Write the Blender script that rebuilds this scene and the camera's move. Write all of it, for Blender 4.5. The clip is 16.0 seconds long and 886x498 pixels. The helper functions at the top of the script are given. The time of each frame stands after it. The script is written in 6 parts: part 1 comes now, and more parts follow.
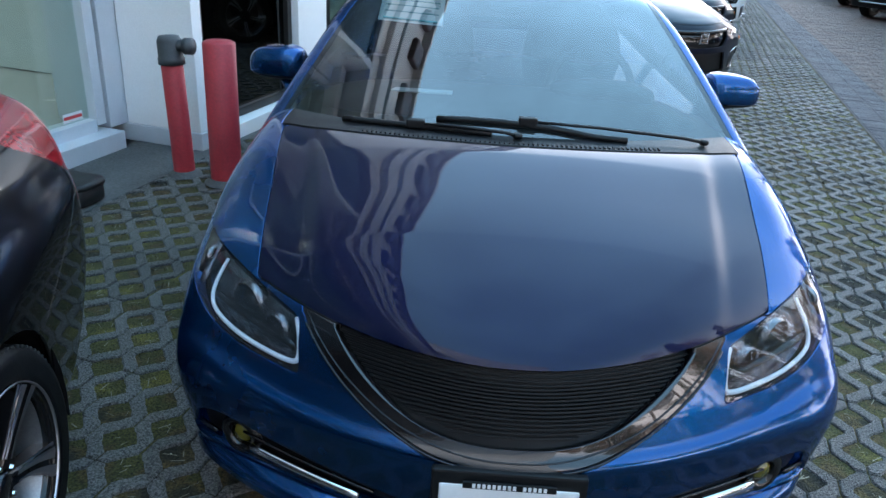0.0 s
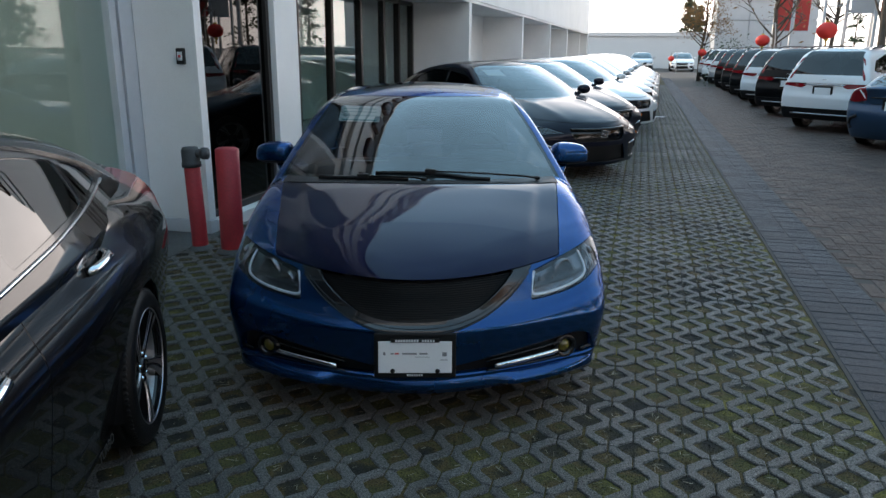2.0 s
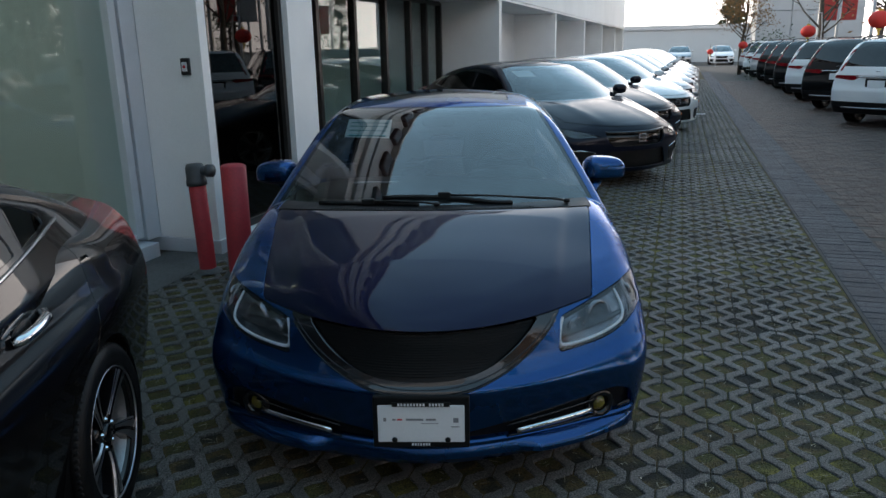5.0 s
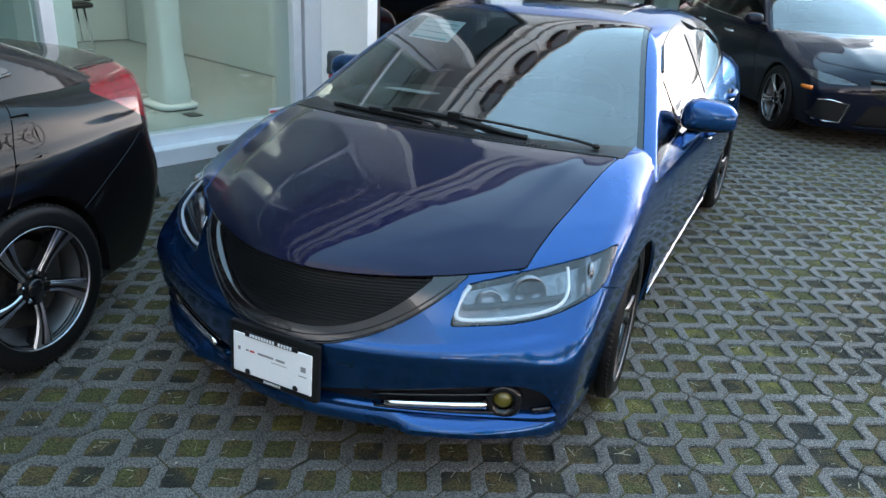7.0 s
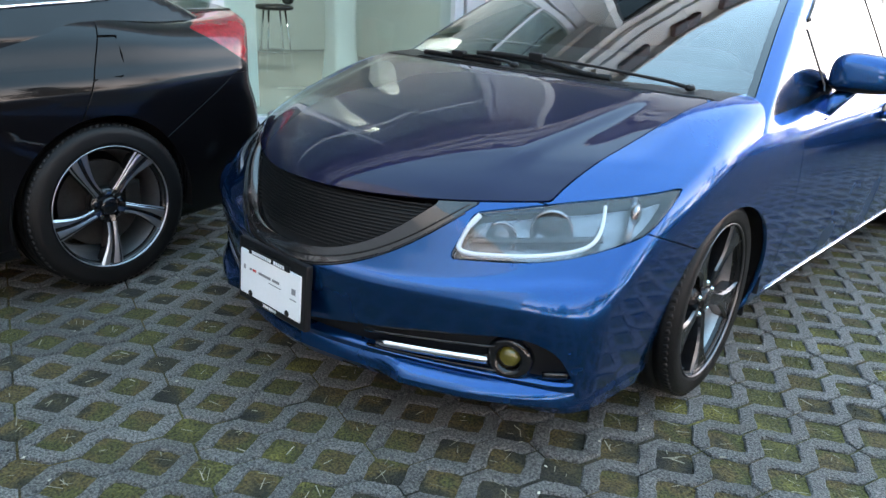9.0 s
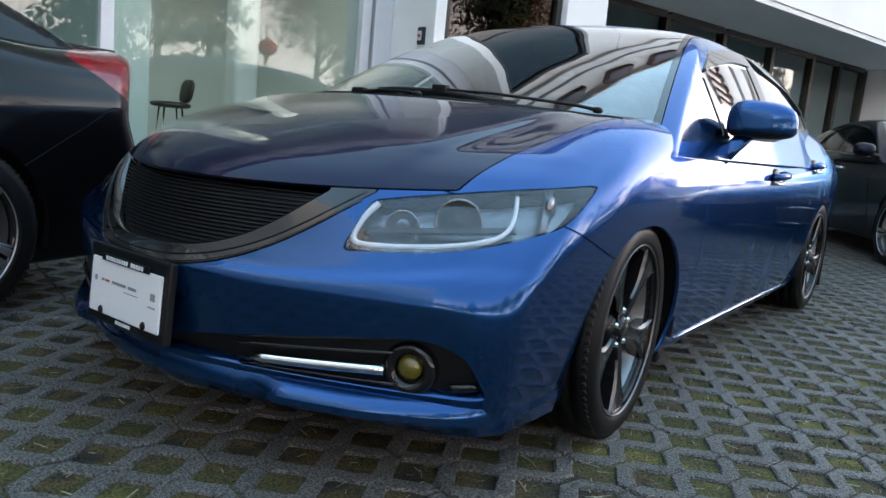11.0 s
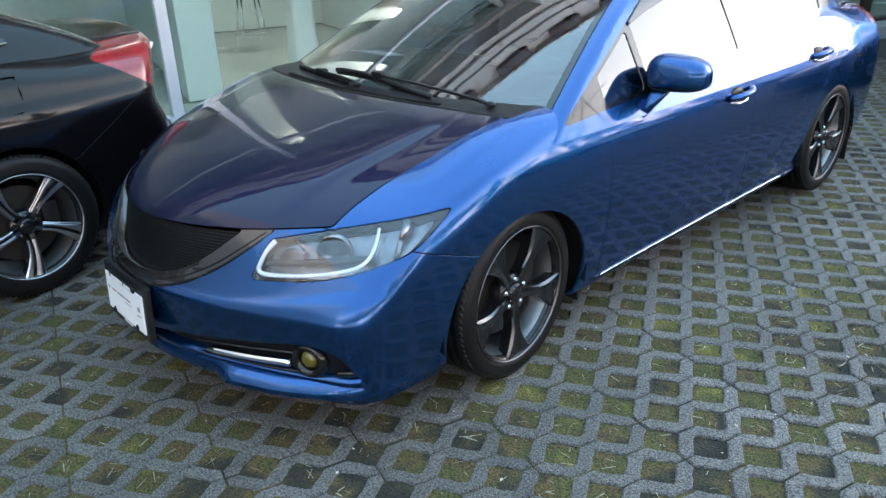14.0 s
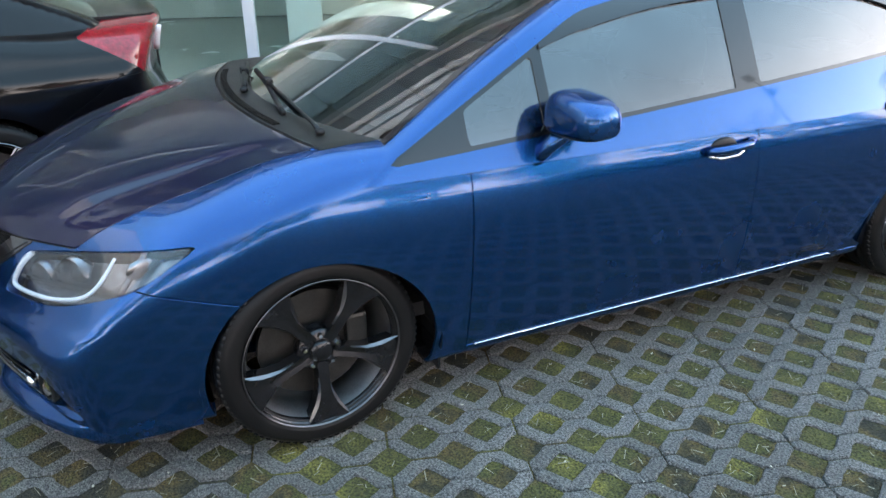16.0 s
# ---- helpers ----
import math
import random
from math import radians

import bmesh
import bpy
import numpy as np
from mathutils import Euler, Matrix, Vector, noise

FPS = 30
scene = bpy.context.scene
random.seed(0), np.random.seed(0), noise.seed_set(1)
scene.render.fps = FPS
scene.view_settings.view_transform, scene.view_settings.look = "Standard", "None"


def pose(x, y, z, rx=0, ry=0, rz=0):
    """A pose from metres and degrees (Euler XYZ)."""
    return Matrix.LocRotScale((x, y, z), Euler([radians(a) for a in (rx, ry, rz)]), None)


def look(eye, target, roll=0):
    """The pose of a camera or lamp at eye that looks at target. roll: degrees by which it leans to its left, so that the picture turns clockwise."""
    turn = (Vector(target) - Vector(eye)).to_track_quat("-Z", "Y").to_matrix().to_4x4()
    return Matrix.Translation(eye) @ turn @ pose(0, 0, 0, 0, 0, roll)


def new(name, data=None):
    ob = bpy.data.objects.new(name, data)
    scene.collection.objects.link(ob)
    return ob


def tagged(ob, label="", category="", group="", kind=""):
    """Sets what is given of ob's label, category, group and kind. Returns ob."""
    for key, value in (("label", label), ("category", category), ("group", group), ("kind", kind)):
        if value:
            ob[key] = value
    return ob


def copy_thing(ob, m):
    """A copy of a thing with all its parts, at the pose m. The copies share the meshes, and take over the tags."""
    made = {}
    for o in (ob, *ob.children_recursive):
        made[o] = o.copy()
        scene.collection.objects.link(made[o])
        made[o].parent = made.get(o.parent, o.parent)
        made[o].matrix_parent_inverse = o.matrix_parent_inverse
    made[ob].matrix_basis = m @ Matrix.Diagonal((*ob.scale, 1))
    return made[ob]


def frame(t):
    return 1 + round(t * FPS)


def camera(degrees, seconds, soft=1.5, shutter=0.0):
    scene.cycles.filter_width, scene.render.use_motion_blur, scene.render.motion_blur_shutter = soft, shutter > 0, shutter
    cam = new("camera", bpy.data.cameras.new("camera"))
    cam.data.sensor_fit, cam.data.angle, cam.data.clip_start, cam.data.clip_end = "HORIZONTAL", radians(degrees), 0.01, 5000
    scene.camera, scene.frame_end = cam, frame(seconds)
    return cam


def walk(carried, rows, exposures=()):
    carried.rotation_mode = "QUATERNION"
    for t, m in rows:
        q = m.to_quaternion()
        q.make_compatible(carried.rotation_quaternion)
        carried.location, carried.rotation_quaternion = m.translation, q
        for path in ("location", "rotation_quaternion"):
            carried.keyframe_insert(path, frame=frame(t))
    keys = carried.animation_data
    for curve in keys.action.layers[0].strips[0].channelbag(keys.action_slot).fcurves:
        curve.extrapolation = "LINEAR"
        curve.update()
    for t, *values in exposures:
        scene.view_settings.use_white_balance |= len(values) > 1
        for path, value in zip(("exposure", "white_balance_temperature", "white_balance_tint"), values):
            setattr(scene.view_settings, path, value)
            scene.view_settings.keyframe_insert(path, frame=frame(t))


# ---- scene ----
cam = camera(62.5, 16.0)
METRES, EYE, TILT, LEAN, TURN = 7.979, 1.522, 0.0, -1.5, 0.0
ROWS = [
    (0.0, 0.0, 0.0, 0.0, 0.79, -24.5, -1.74),
    (0.5, 0.0173, -0.0561, 0.0028, 1.82, -21.26, 1.1),
    (1.0, 0.0126, -0.1051, 0.001, -0.39, -19.88, 1.71),
    (1.5, 0.0183, -0.1549, 0.0027, -0.93, -15.25, -0.31),
    (2.0, 0.0241, -0.1948, 0.0055, -2.13, -15.39, 1.17),
    (2.5, 0.012, -0.2141, 0.0053, -3.88, -15.34, 1.64),
    (3.0, 0.0062, -0.2199, 0.0064, -4.46, -14.14, 0.81),
    (5.5, 0.0684, -0.1117, 0.009, 3.65, -16.61, 2.44),
    (6.0, 0.1168, -0.0958, 0.0051, 10.57, -19.38, 0.2),
    (6.5, 0.1501, -0.0681, -0.0016, 18.36, -20.26, -1.23),
    (7.0, 0.1804, -0.0424, -0.0001, 25.64, -21.87, -1.54),
    (7.5, 0.2223, -0.0308, -0.0027, 32.98, -22.3, -3.13),
    (8.0, 0.2326, -0.0134, -0.0096, 40.19, -24.2, -3.34),
    (10.5, 0.2152, 0.0296, -0.0962, 41.66, -9.1, -2.56),
    (11.0, 0.2164, 0.0299, -0.0958, 35.37, -8.22, -4.16),
    (11.5, 0.2164, 0.0303, -0.0958, 34.26, -8.64, -4.47),
    (12.0, 0.2173, 0.0305, -0.0882, 35.85, -12.04, -3.16),
    (12.5, 0.2234, 0.0271, -0.035, 37.24, -21.27, -2.54),
    (13.0, 0.2419, 0.0204, -0.0173, 38.58, -24.81, -1.28),
    (13.5, 0.2851, 0.0293, -0.0146, 41.97, -23.59, -0.03),
    (14.0, 0.3079, 0.0564, -0.0144, 44.93, -22.98, 2.64),
    (14.5, 0.3182, 0.095, -0.0132, 49.65, -23.84, -0.12),
    (15.0, 0.3399, 0.1333, -0.0146, 57.52, -23.08, 1.07),
    (15.5, 0.3526, 0.1709, -0.0147, 60.6, -23.71, 1.85),
    (16.0, 0.3563, 0.2139, -0.0139, 64.09, -23.52, 0.97),
]
EXPOSURES = [(0.0, 0.65, 6750, 18), (0.5, 0.65, 7250, 19), (1.0, 0.32, 7400, 19), (1.5, -0.15, 7500, 19), (2.0, -0.49, 7500, 19), (2.5, -1.15, 7500, 19), (3.0, -1.07, 7400, 18), (5.5, -0.6, 7500, 19), (6.2, 0.2, 7600, 20), (7.0, 0.76, 7600, 20), (8.2, 1.11, 7800, 21), (10.3, 0.95, 7700, 22), (10.7, 0.67, 7700, 22), (11.2, 0.33, 7700, 22), (11.7, 0.35, 7700, 22), (13.0, 1.06, 7700, 22), (16.0, 1.1, 7700, 22)]
walk(cam, [(t, pose(0, 0, EYE, TILT, LEAN, TURN) @ pose(METRES * x, METRES * y, METRES * z, 90 + pitch, roll, yaw)) for t, x, y, z, yaw, pitch, roll in ROWS], EXPOSURES)

# ---- world and sun ----
# The lot runs along ALONG, seventeen degrees east of the y axis; ACROSS points from the showroom to the lane.
LOT = radians(17.0)
ALONG = Vector((math.sin(LOT), math.cos(LOT), 0))
ACROSS = Vector((math.cos(LOT), -math.sin(LOT), 0))
to_sun = (-0.84 * ACROSS + 0.54 * ALONG).normalized() * math.cos(radians(21)) + Vector((0, 0, math.sin(radians(21))))
world = bpy.data.worlds.new("world")
scene.world = world
world.use_nodes = True
sky = world.node_tree.nodes.new("ShaderNodeTexSky")
sky.sky_type, sky.sun_disc = "NISHITA", False
sky.sun_elevation = radians(21)
sky.sun_rotation = math.atan2(to_sun.x, to_sun.y)
sky.air_density, sky.dust_density, sky.ozone_density = 1.0, 3.0, 1.0
wn, wl = world.node_tree.nodes, world.node_tree.links
way = wn.new("ShaderNodeTexCoord")
cloud = wn.new("ShaderNodeTexNoise")
cloud.inputs["Scale"].default_value, cloud.inputs["Detail"].default_value, cloud.inputs["Roughness"].default_value = 2.2, 6.0, 0.6
cover = wn.new("ShaderNodeValToRGB")
cover.color_ramp.elements[0].position, cover.color_ramp.elements[1].position = 0.22, 0.60
cover.color_ramp.elements[0].color = (0.55, 0.55, 0.55, 1)
height = wn.new("ShaderNodeSeparateXYZ")
haze = wn.new("ShaderNodeMapRange")
haze.interpolation_type = "SMOOTHSTEP"
haze.inputs["From Min"].default_value, haze.inputs["From Max"].default_value = 0.05, 0.62
haze.inputs["To Min"].default_value, haze.inputs["To Max"].default_value = 1.0, 0.72
veil = wn.new("ShaderNodeMath")
veil.operation = "MULTIPLY"
blend = wn.new("ShaderNodeMix")
blend.data_type = "RGBA"
pale = wn.new("ShaderNodeValToRGB")
pale.color_ramp.interpolation = "EASE"
pale.color_ramp.elements[0].position, pale.color_ramp.elements[0].color = 0.05, (30.0, 30.6, 31.4, 1)
pale.color_ramp.elements[1].position, pale.color_ramp.elements[1].color = 0.60, (4.2, 9.2, 13.6, 1)
wl.new(height.outputs["Z"], pale.inputs["Fac"])
toward = wn.new("ShaderNodeVectorMath")
toward.operation = "DOT_PRODUCT"
toward.inputs[1].default_value = to_sun
glow = wn.new("ShaderNodeMapRange")
glow.interpolation_type = "SMOOTHSTEP"
glow.inputs["From Min"].default_value, glow.inputs["From Max"].default_value = -0.9, 1.0
glow.inputs["To Min"].default_value, glow.inputs["To Max"].default_value = 1.05, 1.6
tone = wn.new("ShaderNodeMix")
tone.data_type, tone.blend_type = "RGBA", "MULTIPLY"
tone.inputs["Factor"].default_value = 1.0
wl.new(way.outputs["Generated"], toward.inputs[0])
wl.new(toward.outputs["Value"], glow.inputs["Value"])
wl.new(pale.outputs["Color"], tone.inputs["A"])
wl.new(glow.outputs[0], tone.inputs["B"])
wl.new(tone.outputs["Result"], blend.inputs["B"])
wl.new(way.outputs["Generated"], cloud.inputs["Vector"])
wl.new(cloud.outputs["Fac"], cover.inputs["Fac"])
wl.new(way.outputs["Generated"], height.inputs[0])
wl.new(height.outputs["Z"], haze.inputs["Value"])
wl.new(cover.outputs["Color"], veil.inputs[0])
wl.new(haze.outputs[0], veil.inputs[1])
wl.new(veil.outputs[0], blend.inputs["Factor"])
wl.new(sky.outputs[0], blend.inputs["A"])
wl.new(blend.outputs["Result"], wn["Background"].inputs[0])
world.node_tree.nodes["Background"].inputs[1].default_value = 0.15
sun = new("sun", bpy.data.lights.new("sun", "SUN"))
sun.data.energy, sun.data.angle, sun.data.color = 4.6, radians(0.6), (1.0, 0.86, 0.68)
sun.matrix_world = look(to_sun * 50, (0, 0, 0))


# ---- materials ----
def node_material(name):
    m = bpy.data.materials.new(name)
    m.use_nodes = True
    nt = m.node_tree
    return m, nt, nt.nodes["Principled BSDF"]


def add(nt, kind, **values):
    n = nt.nodes.new("ShaderNode" + kind)
    for k, v in values.items():
        n.inputs[k].default_value = v
    return n


def surface(name, colour, rough=0.5, metal=0.0, coat=0.0, vary=0.12, scale=6.0, fine=90.0, bump=0.0, rough_vary=0.1, second=None, spec=0.5):
    """A surface with two scales of variation in colour, gloss and relief; second is a stain colour."""
    m, nt, b = node_material(name)
    co = add(nt, "TexCoord")
    big = add(nt, "TexNoise", Scale=scale, Detail=5.0, Roughness=0.6)
    small = add(nt, "TexNoise", Scale=fine, Detail=3.0, Roughness=0.7)
    for n in (big, small):
        nt.links.new(co.outputs["Object"], n.inputs["Vector"])
    ramp = add(nt, "ValToRGB")
    lo = [c * (1 - vary) for c in colour]
    hi = [min(1.0, c * (1 + vary)) for c in colour]
    ramp.color_ramp.elements[0].color, ramp.color_ramp.elements[1].color = (*(second or lo), 1), (*hi, 1)
    ramp.color_ramp.elements[0].position, ramp.color_ramp.elements[1].position = 0.32, 0.62
    both = add(nt, "Math")
    both.operation = "ADD"
    half = add(nt, "Math")
    half.operation = "MULTIPLY"
    half.inputs[1].default_value = 0.5
    nt.links.new(big.outputs["Fac"], both.inputs[0])
    nt.links.new(small.outputs["Fac"], both.inputs[1])
    nt.links.new(both.outputs[0], half.inputs[0])
    nt.links.new(half.outputs[0], ramp.inputs["Fac"])
    nt.links.new(ramp.outputs["Color"], b.inputs["Base Color"])
    rr = add(nt, "MapRange")
    rr.inputs["To Min"].default_value, rr.inputs["To Max"].default_value = max(0.0, rough - rough_vary), min(1.0, rough + rough_vary)
    nt.links.new(big.outputs["Fac"], rr.inputs["Value"])
    nt.links.new(rr.outputs[0], b.inputs["Roughness"])
    b.inputs["Metallic"].default_value = metal
    b.inputs["Coat Weight"].default_value = coat
    b.inputs["Coat Roughness"].default_value = 0.015
    b.inputs["Specular IOR Level"].default_value = spec
    if bump:
        bp = add(nt, "Bump", Strength=bump, Distance=0.004)
        nt.links.new(small.outputs["Fac"], bp.inputs["Height"])
        nt.links.new(bp.outputs[0], b.inputs["Normal"])
    return m


def glass(name, tint, ior=1.5, rough=0.0, gain=1.0, haze=0.0):
    """Thin glazing: a tinted see-through sheet with a mirror gloss that grows at grazing angles."""
    m, nt, b = node_material(name)
    nt.nodes.remove(b)
    see = add(nt, "BsdfTransparent", Color=(*tint, 1))
    shine = add(nt, "BsdfGlossy", Color=(1, 1, 1, 1), Roughness=rough)
    lw = add(nt, "LayerWeight")
    five = add(nt, "Math")
    five.operation = "POWER"
    five.inputs[1].default_value = 5.0
    nt.links.new(lw.outputs["Facing"], five.inputs[0])
    f0 = ((ior - 1) / (ior + 1)) ** 2
    fr = add(nt, "Math")
    fr.operation = "MULTIPLY_ADD"
    fr.inputs[1].default_value, fr.inputs[2].default_value = 1 - f0, f0
    nt.links.new(five.outputs[0], fr.inputs[0])
    amp = add(nt, "Math")
    amp.operation, amp.use_clamp = "MULTIPLY", True
    amp.inputs[1].default_value = gain
    mix = add(nt, "MixShader")
    nt.links.new(fr.outputs[0], amp.inputs[0])
    nt.links.new(amp.outputs[0], mix.inputs[0])
    nt.links.new(see.outputs[0], mix.inputs[1])
    nt.links.new(shine.outputs[0], mix.inputs[2])
    last = mix
    if haze:
        last = add(nt, "MixShader", Fac=haze)
        milk = add(nt, "BsdfDiffuse", Color=(0.8, 0.82, 0.84, 1))
        nt.links.new(mix.outputs[0], last.inputs[1])
        nt.links.new(milk.outputs[0], last.inputs[2])
    nt.links.new(last.outputs[0], nt.nodes["Material Output"].inputs["Surface"])
    return m


BLUE = surface("metallic_blue_paint", (0.0001, 0.055, 0.185), 0.27, 0.90, 1.0, 0.06, 3, 600, 0, 0.02)
BLUE.node_tree.nodes["Principled BSDF"].inputs["Specular Tint"].default_value = (0.04, 0.53, 0.95, 1)
BLUE.node_tree.nodes["Principled BSDF"].inputs["Coat IOR"].default_value = 1.40
BLUE.node_tree.nodes["Principled BSDF"].inputs["Coat Roughness"].default_value = 0.05
NAVY = surface("dark_navy_bonnet_film", (0.0045, 0.0068, 0.030), 0.42, 0.6, 1.0, 0.08, 3, 500, 0, 0.05, None, 0.03)
NAVY.node_tree.nodes["Principled BSDF"].inputs["Coat IOR"].default_value = 1.35
BLACK = surface("black_paint", (0.0022, 0.0022, 0.003), 0.4, 0.0, 1.0, 0.08, 3, 400, 0, 0.04, None, 0.06)
BLACK.node_tree.nodes["Principled BSDF"].inputs["Coat IOR"].default_value = 1.33
MIDNIGHT = surface("midnight_blue_paint", (0.003, 0.005, 0.014), 0.40, 0.3, 0.75, 0.08, 3, 400, 0, 0.04, None, 0.06)
MIDNIGHT.node_tree.nodes["Principled BSDF"].inputs["Coat IOR"].default_value = 1.34
PEARL = surface("white_pearl_paint", (0.72, 0.73, 0.74), 0.3, 0.0, 1.0, 0.03, 3, 300, 0, 0.04)
SILVER = surface("silver_paint", (0.42, 0.44, 0.46), 0.32, 0.7, 1.0, 0.04, 3, 300, 0, 0.04)
SEA = surface("sea_blue_paint", (0.02, 0.07, 0.14), 0.3, 0.5, 1.0, 0.05, 3, 300, 0, 0.04)
TRIM = surface("satin_black_plastic", (0.007, 0.007, 0.008), 0.42, 0, 0.0, 0.2, 8, 200, 0.15, 0.08, None, 0.28)
GLOSSTRIM = surface("gloss_black_plastic", (0.006, 0.006, 0.007), 0.12, 0, 0.4, 0.15, 8, 200, 0, 0.04, None, 0.35)
GUNMETAL = surface("gunmetal_trim", (0.012, 0.010, 0.011), 0.20, 0.4, 1.0, 0.15, 12, 300, 0.05, 0.08)
RUBBER = surface("tyre_rubber", (0.004, 0.004, 0.0045), 0.46, 0, 0, 0.3, 14, 220, 0.2, 0.1, None, 0.22)
STEEL = surface("satin_machined_alloy", (0.15, 0.15, 0.16), 0.34, 1.0, 0, 0.08, 16, 300, 0, 0.06)
CHROME = surface("chrome", (0.8, 0.8, 0.82), 0.08, 1.0, 0, 0.03, 10, 200, 0, 0.04)
ALLOY = surface("machined_alloy", (0.46, 0.47, 0.50), 0.36, 1.0, 0, 0.06, 16, 300, 0, 0.06)
BARREL = surface("bare_wheel_barrel", (0.34, 0.34, 0.35), 0.42, 1.0, 0, 0.2, 16, 200, 0, 0.1)
DARKALLOY = surface("dark_grey_alloy", (0.022, 0.022, 0.025), 0.26, 0.75, 0.3, 0.12, 14, 260, 0, 0.08)
IRON = surface("brake_iron", (0.05, 0.047, 0.045), 0.42, 0.8, 0, 0.3, 30, 200, 0.1, 0.1)
LAMPWHITE = surface("white_light_guide", (0.88, 0.90, 0.91), 0.25, 0, 0, 0.03, 20, 200, 0, 0.05)
LAMPBOWL = surface("lamp_reflector", (0.22, 0.22, 0.23), 0.24, 1.0, 0, 0.5, 14, 40, 0.9, 0.1, (0.04, 0.04, 0.045))
LAMPRED = surface("red_lamp_plastic", (0.25, 0.003, 0.008), 0.16, 0, 0.8, 0.3, 14, 60, 0, 0.06, (0.12, 0.002, 0.004), 0.3)
AMBER = surface("amber_lamp_plastic", (0.7, 0.16, 0.01), 0.15, 0, 0.8, 0.1, 25, 120, 0, 0.03)
YELLOWFOG = surface("yellow_fog_lens", (0.11, 0.09, 0.012), 0.12, 0.1, 1.0, 0.2, 30, 150, 0, 0.04)
PLATEWHITE = surface("white_dealer_plate", (0.78, 0.79, 0.80), 0.35, 0, 0.2, 0.03, 10, 100, 0, 0.05)
SEATCLOTH = surface("grey_seat_cloth", (0.05, 0.05, 0.055), 0.9, 0, 0, 0.2, 20, 400, 0.2, 0.05)
DASH = surface("dash_plastic", (0.03, 0.03, 0.033), 0.6, 0, 0, 0.2, 10, 300, 0.1, 0.08)
PAPER = surface("white_paper", (0.75, 0.77, 0.77), 0.7, 0, 0, 0.03, 8, 90, 0, 0.05)
PVC = surface("dull_grey_pipe", (0.055, 0.058, 0.062), 0.6, 0, 0, 0.2, 10, 120, 0.3, 0.1)
SHEET = surface("bright_white_card", (0.93, 0.94, 0.94), 0.6, 0, 0, 0.02, 8, 90, 0, 0.05)
TEAL = surface("teal_print", (0.10, 0.42, 0.45), 0.7, 0, 0, 0.05, 8, 90, 0, 0.05)
LETTER = surface("grey_print", (0.24, 0.24, 0.25), 0.6, 0, 0, 0.05, 8, 90, 0, 0.05)
REDPRINT = surface("red_print", (0.6, 0.05, 0.05), 0.6, 0, 0, 0.05, 8, 90, 0, 0.05)
WINDSCREEN = glass("windscreen_glass", (0.42, 0.48, 0.48), 1.6, 0.0, 2.2)
CARGLASS = glass("tinted_car_glass", (0.16, 0.18, 0.19), 1.7, 0.0, 1.7)
LENS = glass("clear_lamp_lens", (0.80, 0.82, 0.85), 1.55, 0.0, 1.4, 0.012)
PRIVACY = glass("dark_privacy_glass", (0.05, 0.055, 0.06), 1.6, 0.0, 1.2)


# ---- mesh tools ----
def thing(name, label, category, group="", m=Matrix(), kind=""):
    ob = tagged(new(name), label, category, group, kind)
    ob.empty_display_size = 0.2
    ob.matrix_world = m
    return ob


def part(name, bm, material, parent=None, label="", smooth=False):
    me = bpy.data.meshes.new(name)
    bm.to_mesh(me)
    bm.free()
    me.materials.append(material)
    if smooth:
        for p in me.polygons:
            p.use_smooth = True
    ob = new(name, me)
    if parent:
        ob.parent = parent
    return tagged(ob, label)


def box(sx, sy, sz, at=(0, 0, 0), bevel=0.0, turn=None, segments=2):
    """A box of that size about its centre, with rounded edges."""
    bm = bmesh.new()
    bmesh.ops.create_cube(bm, size=1)
    bmesh.ops.scale(bm, vec=(sx, sy, sz), verts=bm.verts)
    if bevel:
        bmesh.ops.bevel(bm, geom=bm.edges[:], offset=bevel, segments=segments, affect="EDGES", profile=0.6)
    if turn:
        bmesh.ops.transform(bm, matrix=turn, verts=bm.verts)
    bmesh.ops.translate(bm, vec=at, verts=bm.verts)
    return bm


def lathe(profile, steps=48, axis="Z"):
    """A solid of revolution from (radius, height) pairs."""
    bm = bmesh.new()
    rings = []
    for i in range(steps):
        a = 2 * math.pi * i / steps
        rings.append([bm.verts.new((r * math.cos(a), r * math.sin(a), h)) for r, h in profile])
    for i in range(steps):
        p, q = rings[i], rings[(i + 1) % steps]
        for j in range(len(profile) - 1):
            bm.faces.new((p[j], q[j], q[j + 1], p[j + 1]))
    bmesh.ops.remove_doubles(bm, verts=bm.verts, dist=1e-6)
    bmesh.ops.recalc_face_normals(bm, faces=bm.faces)
    if axis == "X":
        bmesh.ops.transform(bm, matrix=Matrix.Rotation(math.pi / 2, 4, "Y"), verts=bm.verts)
    elif axis == "Y":
        bmesh.ops.transform(bm, matrix=Matrix.Rotation(-math.pi / 2, 4, "X"), verts=bm.verts)
    return bm


